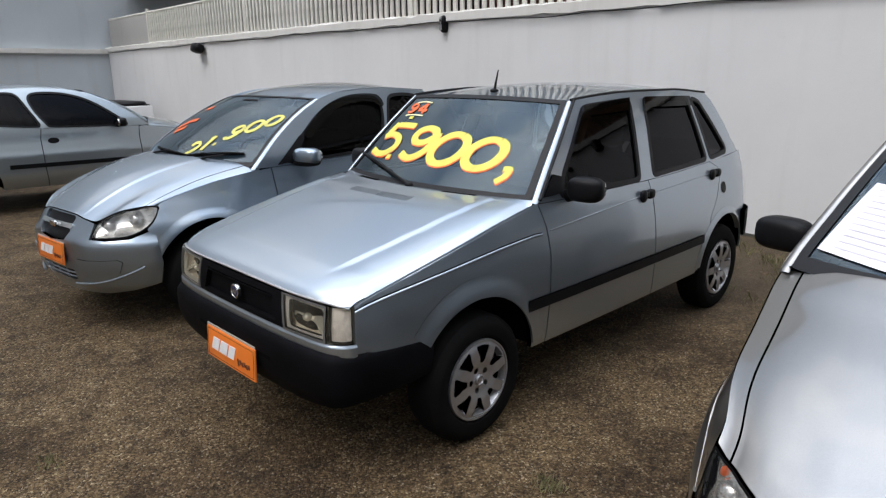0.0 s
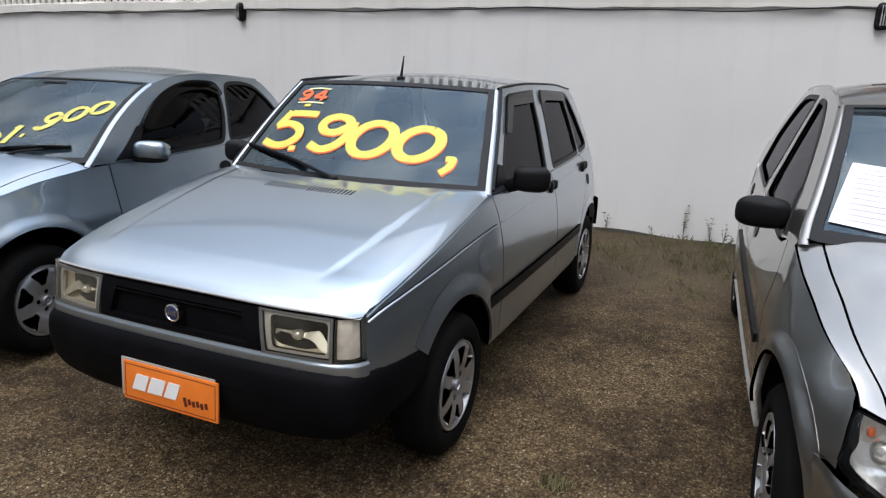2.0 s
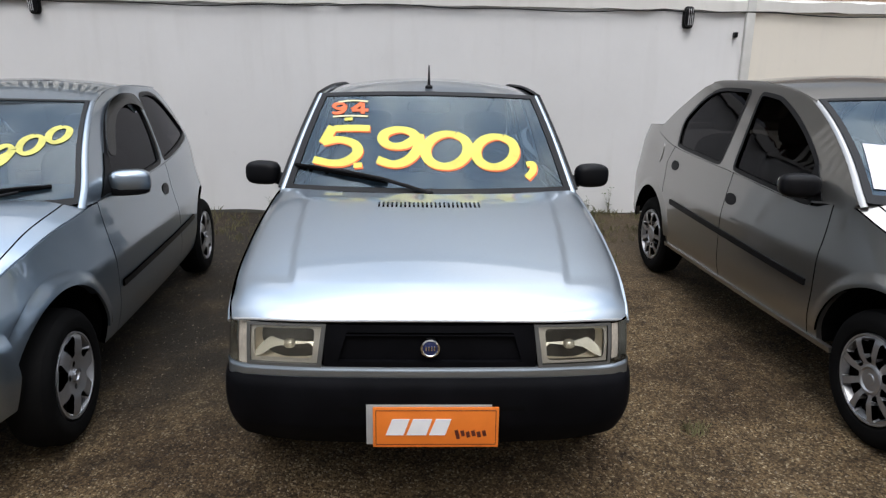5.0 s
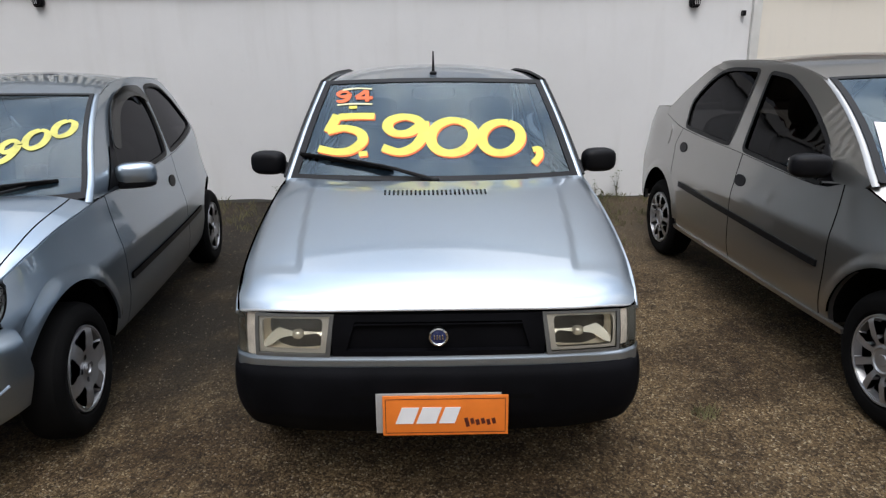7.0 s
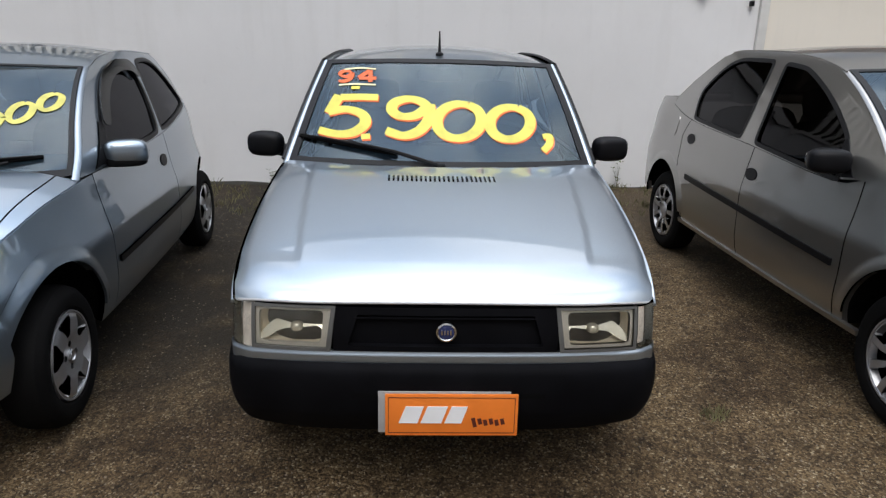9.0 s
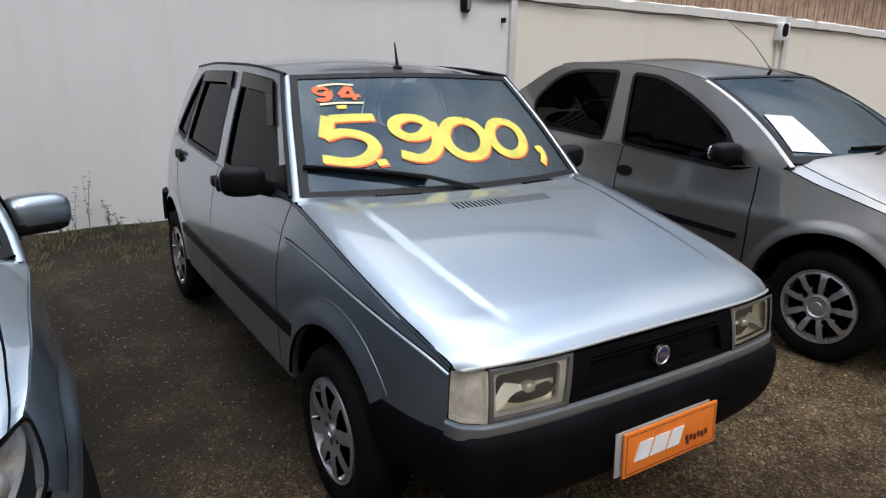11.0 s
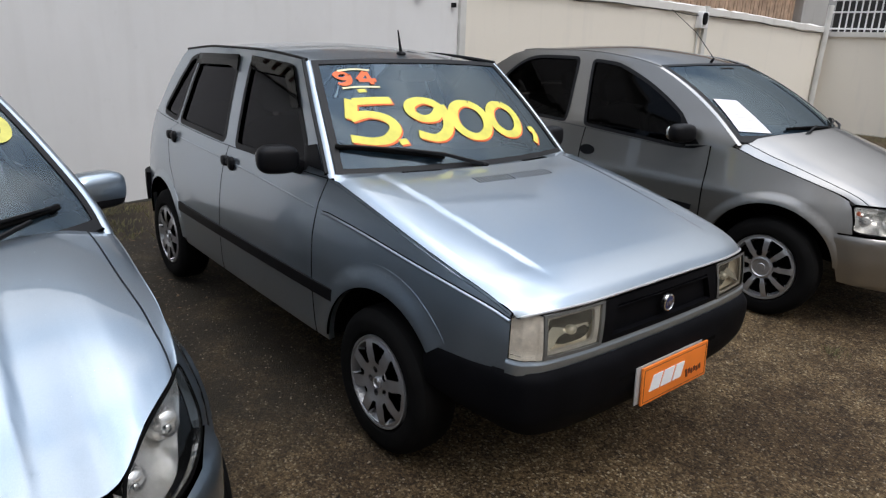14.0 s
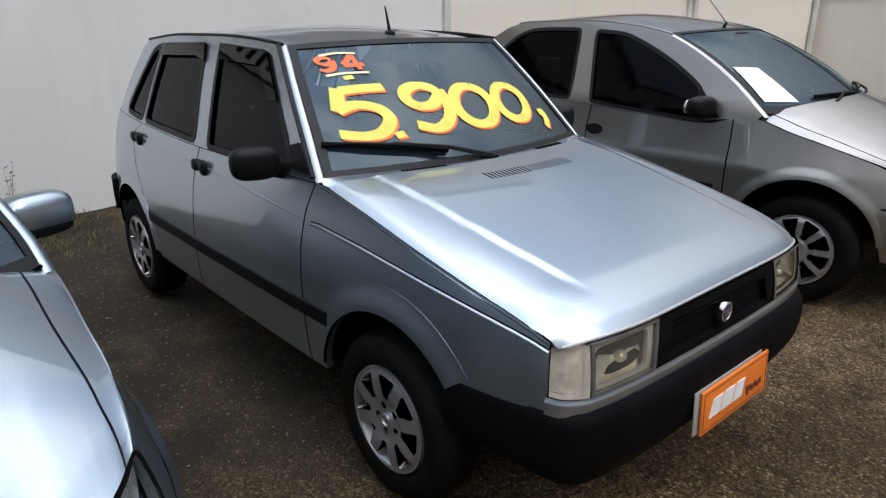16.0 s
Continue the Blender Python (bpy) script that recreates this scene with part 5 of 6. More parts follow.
CELTA_HULL = Hull(
    [(0.072, 0), (0.082, 0.20), (0.122, 0.36), (0.185, 0.48), (0.29, 0.60), (0.40, 0.675), (0.55, 0.730), (0.80, 0.772), (1.4, 0.797), (2.4, 0.797), (3.0, 0.770), (3.38, 0.71), (3.58, 0.57), (3.66, 0.3), (3.68, 0)],
    [(0.18, 0.07), (0.28, 0.025), (0.42, 0.0), (0.60, 0.0), (0.70, 0.020), (0.78, 0.036), (0.88, 0.047), (0.95, 0.058), (1.1, 0.115), (1.3, 0.205), (1.42, 0.27)],
    [(0.18, 0.06), (0.30, 0.015), (0.42, 0.0), (0.52, 0.0), (0.62, 0.045), (0.72, 0.10), (0.80, 0.17)],
    [(0.2, 0.02), (0.5, 0.0), (0.9, 0.05), (1.4, 0.40)], (1.15, 0.57, 0.12))


def two_door(paint, moulding, cap):
    return dict(
        hull=CELTA_HULL, paint=paint, axles=(0.745, 3.185), wheel_y=0.762, tyre_r=0.284, rim_r=0.183, arch_r=0.345, arch_z=0.29, sill=0.25, arch_a1=150,
        wheel=dict(holes=6, r0=0.50, r1=0.91, w0=9.0, w1=19.0, bolts=4, bolt_r=0.26, boss=0.14),
        shut_a=[(1.24, 0.890), (1.255, 0.75), (1.255, 0.5), (1.24, 0.25)], shut_b=[(2.365, 0.955), (2.388, 0.80), (2.388, 0.5), (2.37, 0.25)],
        belt=[(1.0, 0.895), (1.25, 0.893), (2.3, 0.918), (3.1, 0.990), (3.4, 1.03)],
        hood_edge=[(0.42, 0.736), (0.55, 0.782), (0.80, 0.842), (1.15, 0.893)], hood_x=(0.445, 1.15), hood_lead=lambda u: 0.26 * (1 - abs(u) ** 2.0), hood_rear_bow=0.24,
        hood_crown=ridged_crown(0.075, 5), hood_k=[(0, 0.95), (0.35, 0.915), (0.7, 0.895), (1, 0.89)], hood_cell=(0.02, 0.03),
        hood_nose=[(0, 0.686), (CELTA_HULL.sy(0.21), 0.682), CELTA_HULL.near(0.23, 0.29, 0.664), CELTA_HULL.near(0.235, 0.39, 0.658), CELTA_HULL.near(0.305, 0.485, 0.712), CELTA_HULL.near(0.4, 0.585, 0.739), CELTA_HULL.near(0.45, 0.635, 0.744)], cowl_mat=BLACK,
        pillar=((1.12, 0.900), (1.81, 1.322)), pillar_bulge=0.035, pillar_w=(0.031, 0.026), screen_bow=(0.24, 0.09), seal=(0.042, 0.021, 0.018),
        gutter=[(1.65, 1.27), (1.83, 1.325), (2.05, 1.368), (2.4, 1.386), (3.02, 1.356)], roof_x=(1.83, 3.02), roof_bow=0.08, roof_crown=0.042, gutter_r=0.004, gutter_mat=paint,
        tail_x=3.5, tail_glass_x=3.36, tail_glass_z=1.0, tail_line=[(3.47, 0.98), (3.56, 0.80), (3.58, 0.55), (3.54, 0.36)], quarter_x=3.36, c_line=[(3.32, 1.09), (3.21, 1.225), (3.09, 1.33)],
        wing_front=0.455, wing_low=[(0.412, 0.577), (0.381, 0.597), (0.383, 0.616), (0.430, 0.670), (0.455, 0.722), (0.452, 0.738)],
        windows=[([(1.375, 0.930), (1.54, 1.060), (1.73, 1.200), (1.92, 1.282), (2.14, 1.322), (2.34, 1.320), (2.405, 1.300), (2.425, 1.245), (2.385, 1.120), (2.285, 0.960), (2.255, 0.942), (1.78, 0.925), (1.41, 0.920)], True),
                 ([(2.365, 0.960), (2.445, 1.110), (2.515, 1.260), (2.555, 1.312), (2.62, 1.326), (2.80, 1.326), (2.95, 1.296), (3.09, 1.180), (3.175, 1.070), (3.180, 1.040), (3.150, 1.022), (2.75, 0.978), (2.40, 0.948)], True)],
        rubber=0.018, handles=[(2.255, 0.778, "oval")], mouldings=[(1.29, 2.75, 0.466, 0.482, moulding)], dash_x=1.45, driver=1, seat_x=2.05, glass=DUSTY_SCREEN)


CELTA = two_door(PAINT_CELTA, 0.030, None)
celta, celta_glass, celta_screen, celta_len, celta_hood, celta_roof = build_car("two_door_car", "pale silver-blue rounded two-door hatchback with price on windscreen", pose(1.961, 5.716, 0.012, 0, 0, 6.26), CELTA)


def proud(H, out):
    """Bumper skin: stands out from the hull below the lamps, with a rounded shoulder, and dies into the wheel arch."""
    def fn(a, z):
        side = ease(abs(a), 0.25, 0.42) * (1 - 0.75 * ease(abs(a), 0.78, 0.95))
        return H.at(a, z, 1, out * side * (1 - ease(z, 0.505, 0.580)) * ease(z, 0.18, 0.27))
    return fn


def celta_face(car, H, paint):
    """Nose of the rounded hatchback: bumper, grille, lamps, board."""
    fn = H.skin(1)
    up = [(H.sx(0.42), 0.570), (H.sx(0.388), 0.594), (0.665, 0.554), H.near(0.23, 0.48, 0.546), H.near(0.15, 0.395, 0.552), H.near(0.225, 0.375, 0.64), H.near(0.22, 0.3, 0.656), (H.sy(0.21), 0.676), (0.0, 0.681)]
    lowp = [(0, 0.195), (H.sy(0.45), 0.20), (H.sx(0.28), 0.225), (H.sx(0.42), 0.27), (H.sx(0.44), 0.40)]
    half = lowp + up
    line = half + [(-s, z) for s, z in half[-2:0:-1]]
    g1 = [(0.0, 0.515), (0.18, 0.53), (0.225, 0.585), (0.205, 0.60), (0.0, 0.598), (-0.205, 0.60), (-0.225, 0.585), (-0.18, 0.53)]
    g2 = [(0.0, 0.622), (0.215, 0.628), (0.232, 0.655), (0.21, 0.672), (0.0, 0.674), (-0.21, 0.672), (-0.232, 0.655), (-0.215, 0.628)]
    g3 = rect(-0.24, 0.24, 0.275, 0.345, 0.02)
    nose = sheet("front_bumper", proud(H, 0.026), line, paint, car, "painted front bumper and nose", holes=[g1, g2, g3], cell=(0.04, 0.03), rim=0.02, outward=(-1, 0, 0.2))
    for gg, name in ((g1, "lower_grille"), (g2, "upper_grille"), (g3, "air_intake")):
        sheet(name, H.skin(1, -0.02), grow(gg, 0.01), BLACK, nose, "black grille mesh", cell=(0.05, 0.03), rim=0.0, outward=(-1, 0, 0))
    for z in (0.295, 0.322):
        part("grille_bar", tube([H.at(s, z, 1, -0.006) for s in np.linspace(-0.235, 0.235, 14)], 0.006, 6), paint, nose)
    for s in (-0.12, 0.0, 0.12):
        part("grille_post", tube([H.at(s, 0.278, 1, -0.008), H.at(s, 0.342, 1, -0.008)], 0.005, 6), paint, nose)
    bar = sheet("chrome_bar", fn, rect(-0.235, 0.235, 0.598, 0.624, 0.01), CHROME, nose, "silver grille bar", cell=(0.05, 0.03), rim=0.02, lift=0.008, outward=(-1, 0, 0))
    part("nose_badge", blob(H.at(0, 0.611, 1, 0.016), (0.010, 0.045, 0.020), 0.5, 16, 8), CHROME, bar, "plain silver badge")
    for g in (1, -1):
        f2 = H.skin(g)
        o = smooth_line([H.near(0.155, 0.41, 0.562), H.near(0.235, 0.405, 0.652), H.near(0.305, 0.49, 0.705), H.near(0.395, 0.585, 0.732), H.near(0.445, 0.63, 0.738), H.near(0.472, 0.64, 0.722), H.near(0.45, 0.645, 0.668), H.near(0.395, 0.632, 0.612), H.near(0.325, 0.555, 0.566), H.near(0.23, 0.483, 0.556)], 4, True)
        lo = lamp(car, H, o, g, 0.06, "teardrop clear headlamp", clear=True, bulbs=[(H.sx(0.315), 0.655, 0.040), (H.sy(0.49), 0.622, 0.034)])
        sheet("lamp_surround", f2, grow(o, 0.002), SHADE, lo, "black lamp edge", holes=[grow(o, -0.004)], cell=(0.05, 0.05), rim=0.006, lift=0.001, outward=(-1, g * 0.5, 0.2))
        rec = [(H.sy(0.30), 0.335), (H.sy(0.55), 0.345), (H.sx(0.26), 0.42), (H.sx(0.24), 0.435), (H.sy(0.52), 0.43), (H.sy(0.30), 0.425)]
        sheet("fog_lamp_recess", lambda a, z, g=g: tuple(np.array(proud(H, 0.026)(a, z)) * (1, g, 1)), rec, paint, nose, "fog lamp panel in the bumper", cell=(0.05, 0.05), rim=0.008, lift=0.006, outward=(-1, g * 0.4, 0))
        part("bumper_fin", tube([H.at(s, 0.262 + 0.13 * max(0, (s - 0.25) / 0.5) ** 2, g, 0.024) for s in np.linspace(0.25, 0.74, 12)], 0.009, 8), paint, nose)
    return nose


celta_face(celta, CELTA_HULL, PAINT_CELTA)
promo_plate(celta, pose(0.066, 0.0, 0.442, 0, 4, 0), 0.40, 0.135)


def arch_lip(car, H, ax, az, ar, paint, out=0.012, wide=0.065, last=172):
    """Flare that swells out of the wing towards the wheel arch."""
    for g in (1, -1):
        def swell(a, z, g=g):
            d = math.hypot(np.interp(abs(a), H.s, H.x) - ax, z - az)
            return H.at(a, z, g, 0.0008 + out * (1 - ease(d, ar + 0.004, ar + wide)))
        o = arc(ax, az, ar + wide, 8, last, 26) + arc(ax, az, ar - 0.002, last, 8, 26)
        sheet("arch_flare", swell, H.conv(o), paint, car, cell=(0.03, 0.02), rim=0.012, outward=(0, g, 0.1))


for ax in UNO["axles"]:
    arch_lip(uno, UNO_HULL, ax, 0.28, 0.345, PAINT_UNO, 0.010, 0.090 if ax < 2 else 0.045, 143 if ax < 2 else 172)
for ax in CELTA["axles"][:1]:
    arch_lip(celta, CELTA_HULL, ax, 0.29, 0.345, PAINT_CELTA)
for g in (1, -1):
    mirror(celta, (1.49, g * 0.818, 0.948), (0.062, 0.100, 0.062), g, PAINT_CELTA, BLACK, yaw=-14)
    tri = [(1.29, 0.905), (1.42, 0.915), (1.57, 1.065), (1.53, 1.085)]
    sheet("mirror_base", CELTA_HULL.skin(g), CELTA_HULL.conv(tri), BLACK, celta, cell=(0.1, 0.1), rim=0.01, lift=0.006, outward=(0, g, 0))
    vis = [(1.57, 1.09), (1.74, 1.220), (1.93, 1.300), (2.14, 1.340), (2.36, 1.338), (2.425, 1.315), (2.445, 1.255), (2.405, 1.240), (2.32, 1.276), (2.15, 1.280), (1.95, 1.242), (1.78, 1.163), (1.63, 1.06)]
    sheet("wind_deflector", CELTA_HULL.skin(g), CELTA_HULL.conv(smooth_line(vis, 4, True)), VISOR, celta, "smoked plastic wind deflector", cell=(0.1, 0.06), rim=0.006, lift=0.018, outward=(0, g, 0.3))
drops = bmesh.new()
drop_rng = np.random.default_rng(21)
for _ in range(260):
    u, t = drop_rng.uniform(-0.75, 0.75), drop_rng.uniform(0.06, 0.9)
    q = celta_hood(u, t)
    r = drop_rng.uniform(0.0012, 0.0034)
    blob_bm(drops, (q[0], q[1], q[2] + 0.0005), (r, r * drop_rng.uniform(0.8, 1.2), r * 0.4), 1.0, 8, 4)
tagged(part("rain_drops", drops, WATER, celta, "scattered rain drops on the bonnet"), kind="stuff")
wiper(celta, celta_screen, (0.30, 0.0), (0.02, 0.085), (0.30, 0.10), (-0.28, 0.06))
wiper(celta, celta_screen, (-0.30, 0.01), (-0.50, 0.075), (-0.22, 0.07), (-0.60, 0.11))
t2 = [("2", -0.110, 0.055, 0.105, 0.145, -0.02), ("1", -0.215, 0.125, 0.062, 0.145, -0.02), (".", -0.278, 0.178, 0.06, 0.15, 0), ("9", -0.318, 0.245, 0.092, 0.145, -0.02), ("0", -0.402, 0.325, 0.092, 0.140, -0.02), ("0", -0.490, 0.400, 0.088, 0.135, -0.02)]
lettering(celta, celta_screen, t2, 0.034, DULL_YELLOW, 0.0040, "painted_figure", "yellow brushed figure")
for k, pts in enumerate(([(0.48, 0.30), (0.36, 0.40), (0.26, 0.42)], [(0.42, 0.26), (0.30, 0.33)], [(0.44, 0.56), (0.36, 0.60)])):
    part("painted_bar", stroke(celta_screen, pts, 0.05, lift=0.004), AMBER, celta, "orange-red brushed bar")

# ---- the far silver car, nose to the wall ----
FAR = two_door(PAINT_FAR, 0.05, None)
far, far_glass, far_screen, far_len, far_hood, far_roof = build_car("far_car", "light silver two-door hatchback parked by the side wall", pose(5.40, 10.83, 0.0, 0, 0, 181.0), FAR)
celta_face(far, CELTA_HULL, PAINT_FAR)
for g in (1, -1):
    mirror(far, (1.48, g * 0.85, 0.955), (0.055, 0.09, 0.055), g, BLACK, yaw=-14)

# ---- the grey saloon ----
LOGAN_HULL = Hull(
    [(0.14, 0), (0.155, 0.22), (0.20, 0.40), (0.29, 0.54), (0.41, 0.648), (0.55, 0.722), (0.85, 0.805), (1.5, 0.835), (2.9, 0.838), (3.5, 0.82), (3.98, 0.77), (4.17, 0.6), (4.25, 0.3), (4.26, 0)],
    [(0.18, 0.07), (0.28, 0.025), (0.42, 0.0), (0.66, 0.0), (0.76, 0.018), (0.85, 0.034), (0.95, 0.050), (1.1, 0.105), (1.3, 0.185), (1.44, 0.245), (1.5, 0.28)],
    [(0.18, 0.06), (0.30, 0.015), (0.42, 0.0), (0.52, 0.0), (0.60, 0.06), (0.70, 0.16), (0.80, 0.25)],
    [(0.2, 0.02), (0.5, 0.0), (0.9, 0.03), (1.1, 0.08), (1.4, 0.4)], (1.25, 0.57, 0.12))
LOGAN = dict(
    hull=LOGAN_HULL, paint=PAINT_LOGAN, axles=(0.925, 3.465), wheel_y=0.80, tyre_r=0.295, rim_r=0.195, arch_r=0.360, arch_z=0.295, sill=0.27, arch_a1=134,
    wheel=dict(holes=9, r0=0.38, r1=0.90, w0=10.5, w1=14.0, bolts=0, bolt_r=0.2, boss=0.33),
    shut_a=[(1.350, 0.945), (1.345, 0.80), (1.347, 0.5), (1.362, 0.27)], shut_b=[(2.285, 0.96), (2.30, 0.8), (2.29, 0.5), (2.27, 0.27)], shut_c=[(3.20, 1.03), (3.27, 0.86), (3.22, 0.66)],
    belt=[(1.1, 0.935), (1.36, 0.928), (1.5, 0.885), (2.3, 0.928), (3.2, 0.975), (3.7, 1.05)],
    hood_edge=[(0.53, 0.706), (0.60, 0.746), (0.70, 0.782), (0.90, 0.840), (1.05, 0.882), (1.15, 0.918), (1.22, 0.942)], hood_x=(0.55, 1.22), hood_lead=lambda u: 0.26 * (1 - abs(u) ** 2.2), hood_rear_bow=0.20,
    hood_crown=wedge_crown(0.070, 5, 0.13), hood_k=[(0, 0.925), (0.35, 0.915), (0.7, 0.91), (1, 0.91)],
    hood_nose=[(0, 0.678), (LOGAN_HULL.sy(0.25), 0.676), LOGAN_HULL.near(0.345, 0.36, 0.668), LOGAN_HULL.near(0.37, 0.42, 0.678), LOGAN_HULL.near(0.455, 0.52, 0.697), LOGAN_HULL.near(0.505, 0.59, 0.703), LOGAN_HULL.near(0.55, 0.66, 0.708)], cowl_mat=BLACK,
    pillar=((1.20, 0.955), (1.88, 1.365)), pillar_bulge=0.03, pillar_w=(0.030, 0.025), screen_bow=(0.20, 0.08), seal=(0.05, 0.027, 0.028),
    gutter=[(1.7, 1.30), (1.87, 1.365), (2.15, 1.415), (2.5, 1.440), (2.95, 1.435), (3.10, 1.42)], roof_x=(1.87, 3.08), roof_bow=0.07, roof_crown=0.040, gutter_r=0.005, gutter_mat=PAINT_LOGAN,
    tail_x=4.1, tail_glass_x=3.62, tail_glass_z=1.12, boot=[(3.62, 1.10), (3.85, 1.085), (4.08, 1.06), (4.19, 1.0)], tail_line=[(3.645, 1.094), (3.85, 1.088), (4.03, 1.074), (4.125, 1.02), (4.15, 0.70), (4.10, 0.40)],
    quarter_x=3.62, c_line=[(3.64, 1.09), (3.48, 1.22), (3.30, 1.33), (3.18, 1.395)], wing_front=0.56, wing_low=[(0.660, 0.551), (0.516, 0.548), (0.526, 0.62), (0.542, 0.690), (0.552, 0.705)],
    windows=[([(1.520, 0.905), (1.575, 1.055), (1.60, 1.085), (1.75, 1.180), (1.94, 1.275), (2.14, 1.350), (2.20, 1.362), (2.35, 1.374), (2.375, 1.372), (2.383, 1.355), (2.297, 0.975), (2.290, 0.960), (2.270, 0.951), (1.545, 0.902)], True),
             ([(2.470, 0.972), (2.520, 1.355), (2.530, 1.380), (2.555, 1.386), (2.92, 1.384), (3.05, 1.340), (3.15, 1.265), (3.225, 1.180), (3.232, 1.150), (3.220, 1.100), (3.165, 1.010), (3.145, 0.995), (2.50, 0.960)], True)],
    rubber=0.016, handles=[(2.235, 0.782, "oval"), (3.11, 0.855, "oval")], mouldings=[(1.40, 3.05, 0.524, 0.590, 0.033)], dash_x=1.58, driver=1, seat_x=2.2, rear_rests=True)
logan, logan_glass, logan_screen, logan_len, logan_hood, logan_roof = build_car("saloon_car", "warm grey-silver four-door saloon with a paper on the windscreen", pose(1.88, 0.865, 0.0, 0, 0, 3.3), LOGAN)


def logan_face(car, H, paint):
    fn = H.skin(1)
    up = [(H.sx(0.652), 0.540), (H.sx(0.515), 0.540), H.near(0.4, 0.62, 0.536), H.near(0.3, 0.5, 0.54), H.near(0.24, 0.41, 0.555), H.near(0.33, 0.4, 0.65), (H.sy(0.32), 0.664), (H.sy(0.22), 0.671), (0.0, 0.673)]
    lowp = [(0, 0.20), (H.sy(0.45), 0.205), (H.sx(0.28), 0.225), (H.sx(0.54), 0.27), (H.sx(0.574), 0.40), (H.sx(0.598), 0.46)]
    half = lowp + up
    g1 = [(0.28, 0.575), (0.31, 0.625), (0.28, 0.645), (-0.28, 0.645), (-0.31, 0.625), (-0.28, 0.575)]
    g2 = rect(-0.45, 0.45, 0.28, 0.40, 0.03)
    nose = sheet("front_bumper", proud(H, 0.024), half + [(-s, z) for s, z in half[-2:0:-1]], paint, car, "painted front bumper", holes=[g1, g2], cell=(0.04, 0.03), rim=0.02, outward=(-1, 0, 0.2))
    for gg in (g1, g2):
        sheet("grille", H.skin(1, -0.02), grow(gg, 0.01), BLACK, nose, "black grille", cell=(0.05, 0.03), rim=0.0, outward=(-1, 0, 0))
    part("nose_badge", blob(H.at(0, 0.615, 1, 0.0), (0.012, 0.035, 0.045), 0.8, 14, 10), CHROME, nose, "plain chrome badge")
    for g in (1, -1):
        o = smooth_line([H.near(0.25, 0.42, 0.565), H.near(0.36, 0.415, 0.655), H.near(0.455, 0.52, 0.688), H.near(0.505, 0.59, 0.695), H.near(0.54, 0.65, 0.698), H.near(0.54, 0.692, 0.685), H.near(0.522, 0.7, 0.62), H.near(0.51, 0.7, 0.562), H.near(0.4, 0.62, 0.546), H.near(0.31, 0.51, 0.55)], 4, True)
        lo = lamp(car, H, o, g, 0.06, "large rounded clear headlamp", clear=True, bulbs=[(H.sx(0.34), 0.618, 0.040), (H.sx(0.46), 0.622, 0.036)])
        sheet("lamp_surround", H.skin(g), grow(o, 0.002), SHADE, lo, "black lamp edge", holes=[grow(o, -0.004)], cell=(0.05, 0.05), rim=0.006, lift=0.001, outward=(-1, g * 0.5, 0.2))
        part("turn_signal_bulb", blob(H.at(H.sx(0.50), 0.655, g, -0.03), (0.010, 0.008, 0.012), 0.9, 14, 10), AMBER, lo, "amber turn signal bulb")
    return nose


logan_face(logan, LOGAN_HULL, PAINT_LOGAN)
for ax in LOGAN["axles"]:
    arch_lip(logan, LOGAN_HULL, ax, 0.295, 0.36, PAINT_LOGAN)
for g in (1, -1):
    mirror(logan, (1.505, g * 0.866, 0.988), (0.055, 0.092, 0.056), g, BLACK, yaw=-14)
    sheet("mirror_base", LOGAN_HULL.skin(g), LOGAN_HULL.conv([(1.425, 0.925), (1.535, 0.908), (1.590, 1.062), (1.575, 1.078)]), BLACK, logan, cell=(0.1, 0.1), rim=0.01, lift=0.006, outward=(0, g, 0))
    sheet("sill_strip", LOGAN_HULL.skin(g), LOGAN_HULL.conv([(1.18, 0.275), (3.12, 0.275), (3.12, 0.300), (1.18, 0.300)]), PAINT_LOGAN, logan, "painted sill", cell=(0.2, 0.05), rim=0.02, lift=0.012, outward=(0, g, 0))
sheet("fuel_flap", LOGAN_HULL.skin(1), LOGAN_HULL.conv(rect(3.40, 3.54, 0.84, 0.98, 0.04)), PAINT_LOGAN, logan, "painted fuel flap", cell=(0.1, 0.1), rim=0.005, lift=0.003, outward=(0, 1, 0))
wiper(logan, logan_screen, (0.32, 0.0), (0.05, 0.075), (0.34, 0.085), (-0.26, 0.045))
wiper(logan, logan_screen, (-0.28, 0.005), (-0.50, 0.065), (-0.20, 0.06), (-0.62, 0.09))
q = logan_roof(0.0, 0.03)
ant = part("aerial", tube([(q[0], 0.0, q[2] - 0.005), (q[0] - 0.02, 0, q[2] + 0.03)], 0.012, 10, 0.007), BLACK, logan, "roof aerial with a thin whip")
part("aerial_whip", tube([(q[0] - 0.018, 0, q[2] + 0.028), (q[0] + 0.14, 0, q[2] + 0.20), (q[0] + 0.36, 0, q[2] + 0.36)], 0.003, 6, 0.0015), BLACK, ant)
sheet_ob = sheet("price_sheet", logan_screen, [(0.695, 0.085), (0.490, 0.062), (0.462, 0.350), (0.615, 0.375)], PAPER, logan, "white printed sheet on the windscreen", cell=(0.1, 0.1), rim=0.002, lift=0.006, outward=(-1, 0, 1))
for i in range(11):
    v = 0.345 - i * 0.024
    y0 = 0.600 + 0.06 * (0.37 - v) / 0.3
    part("print_line", stroke(logan_screen, [(y0, v), (0.495, v - 0.012)], 0.007, lift=0.0075), INK, sheet_ob)

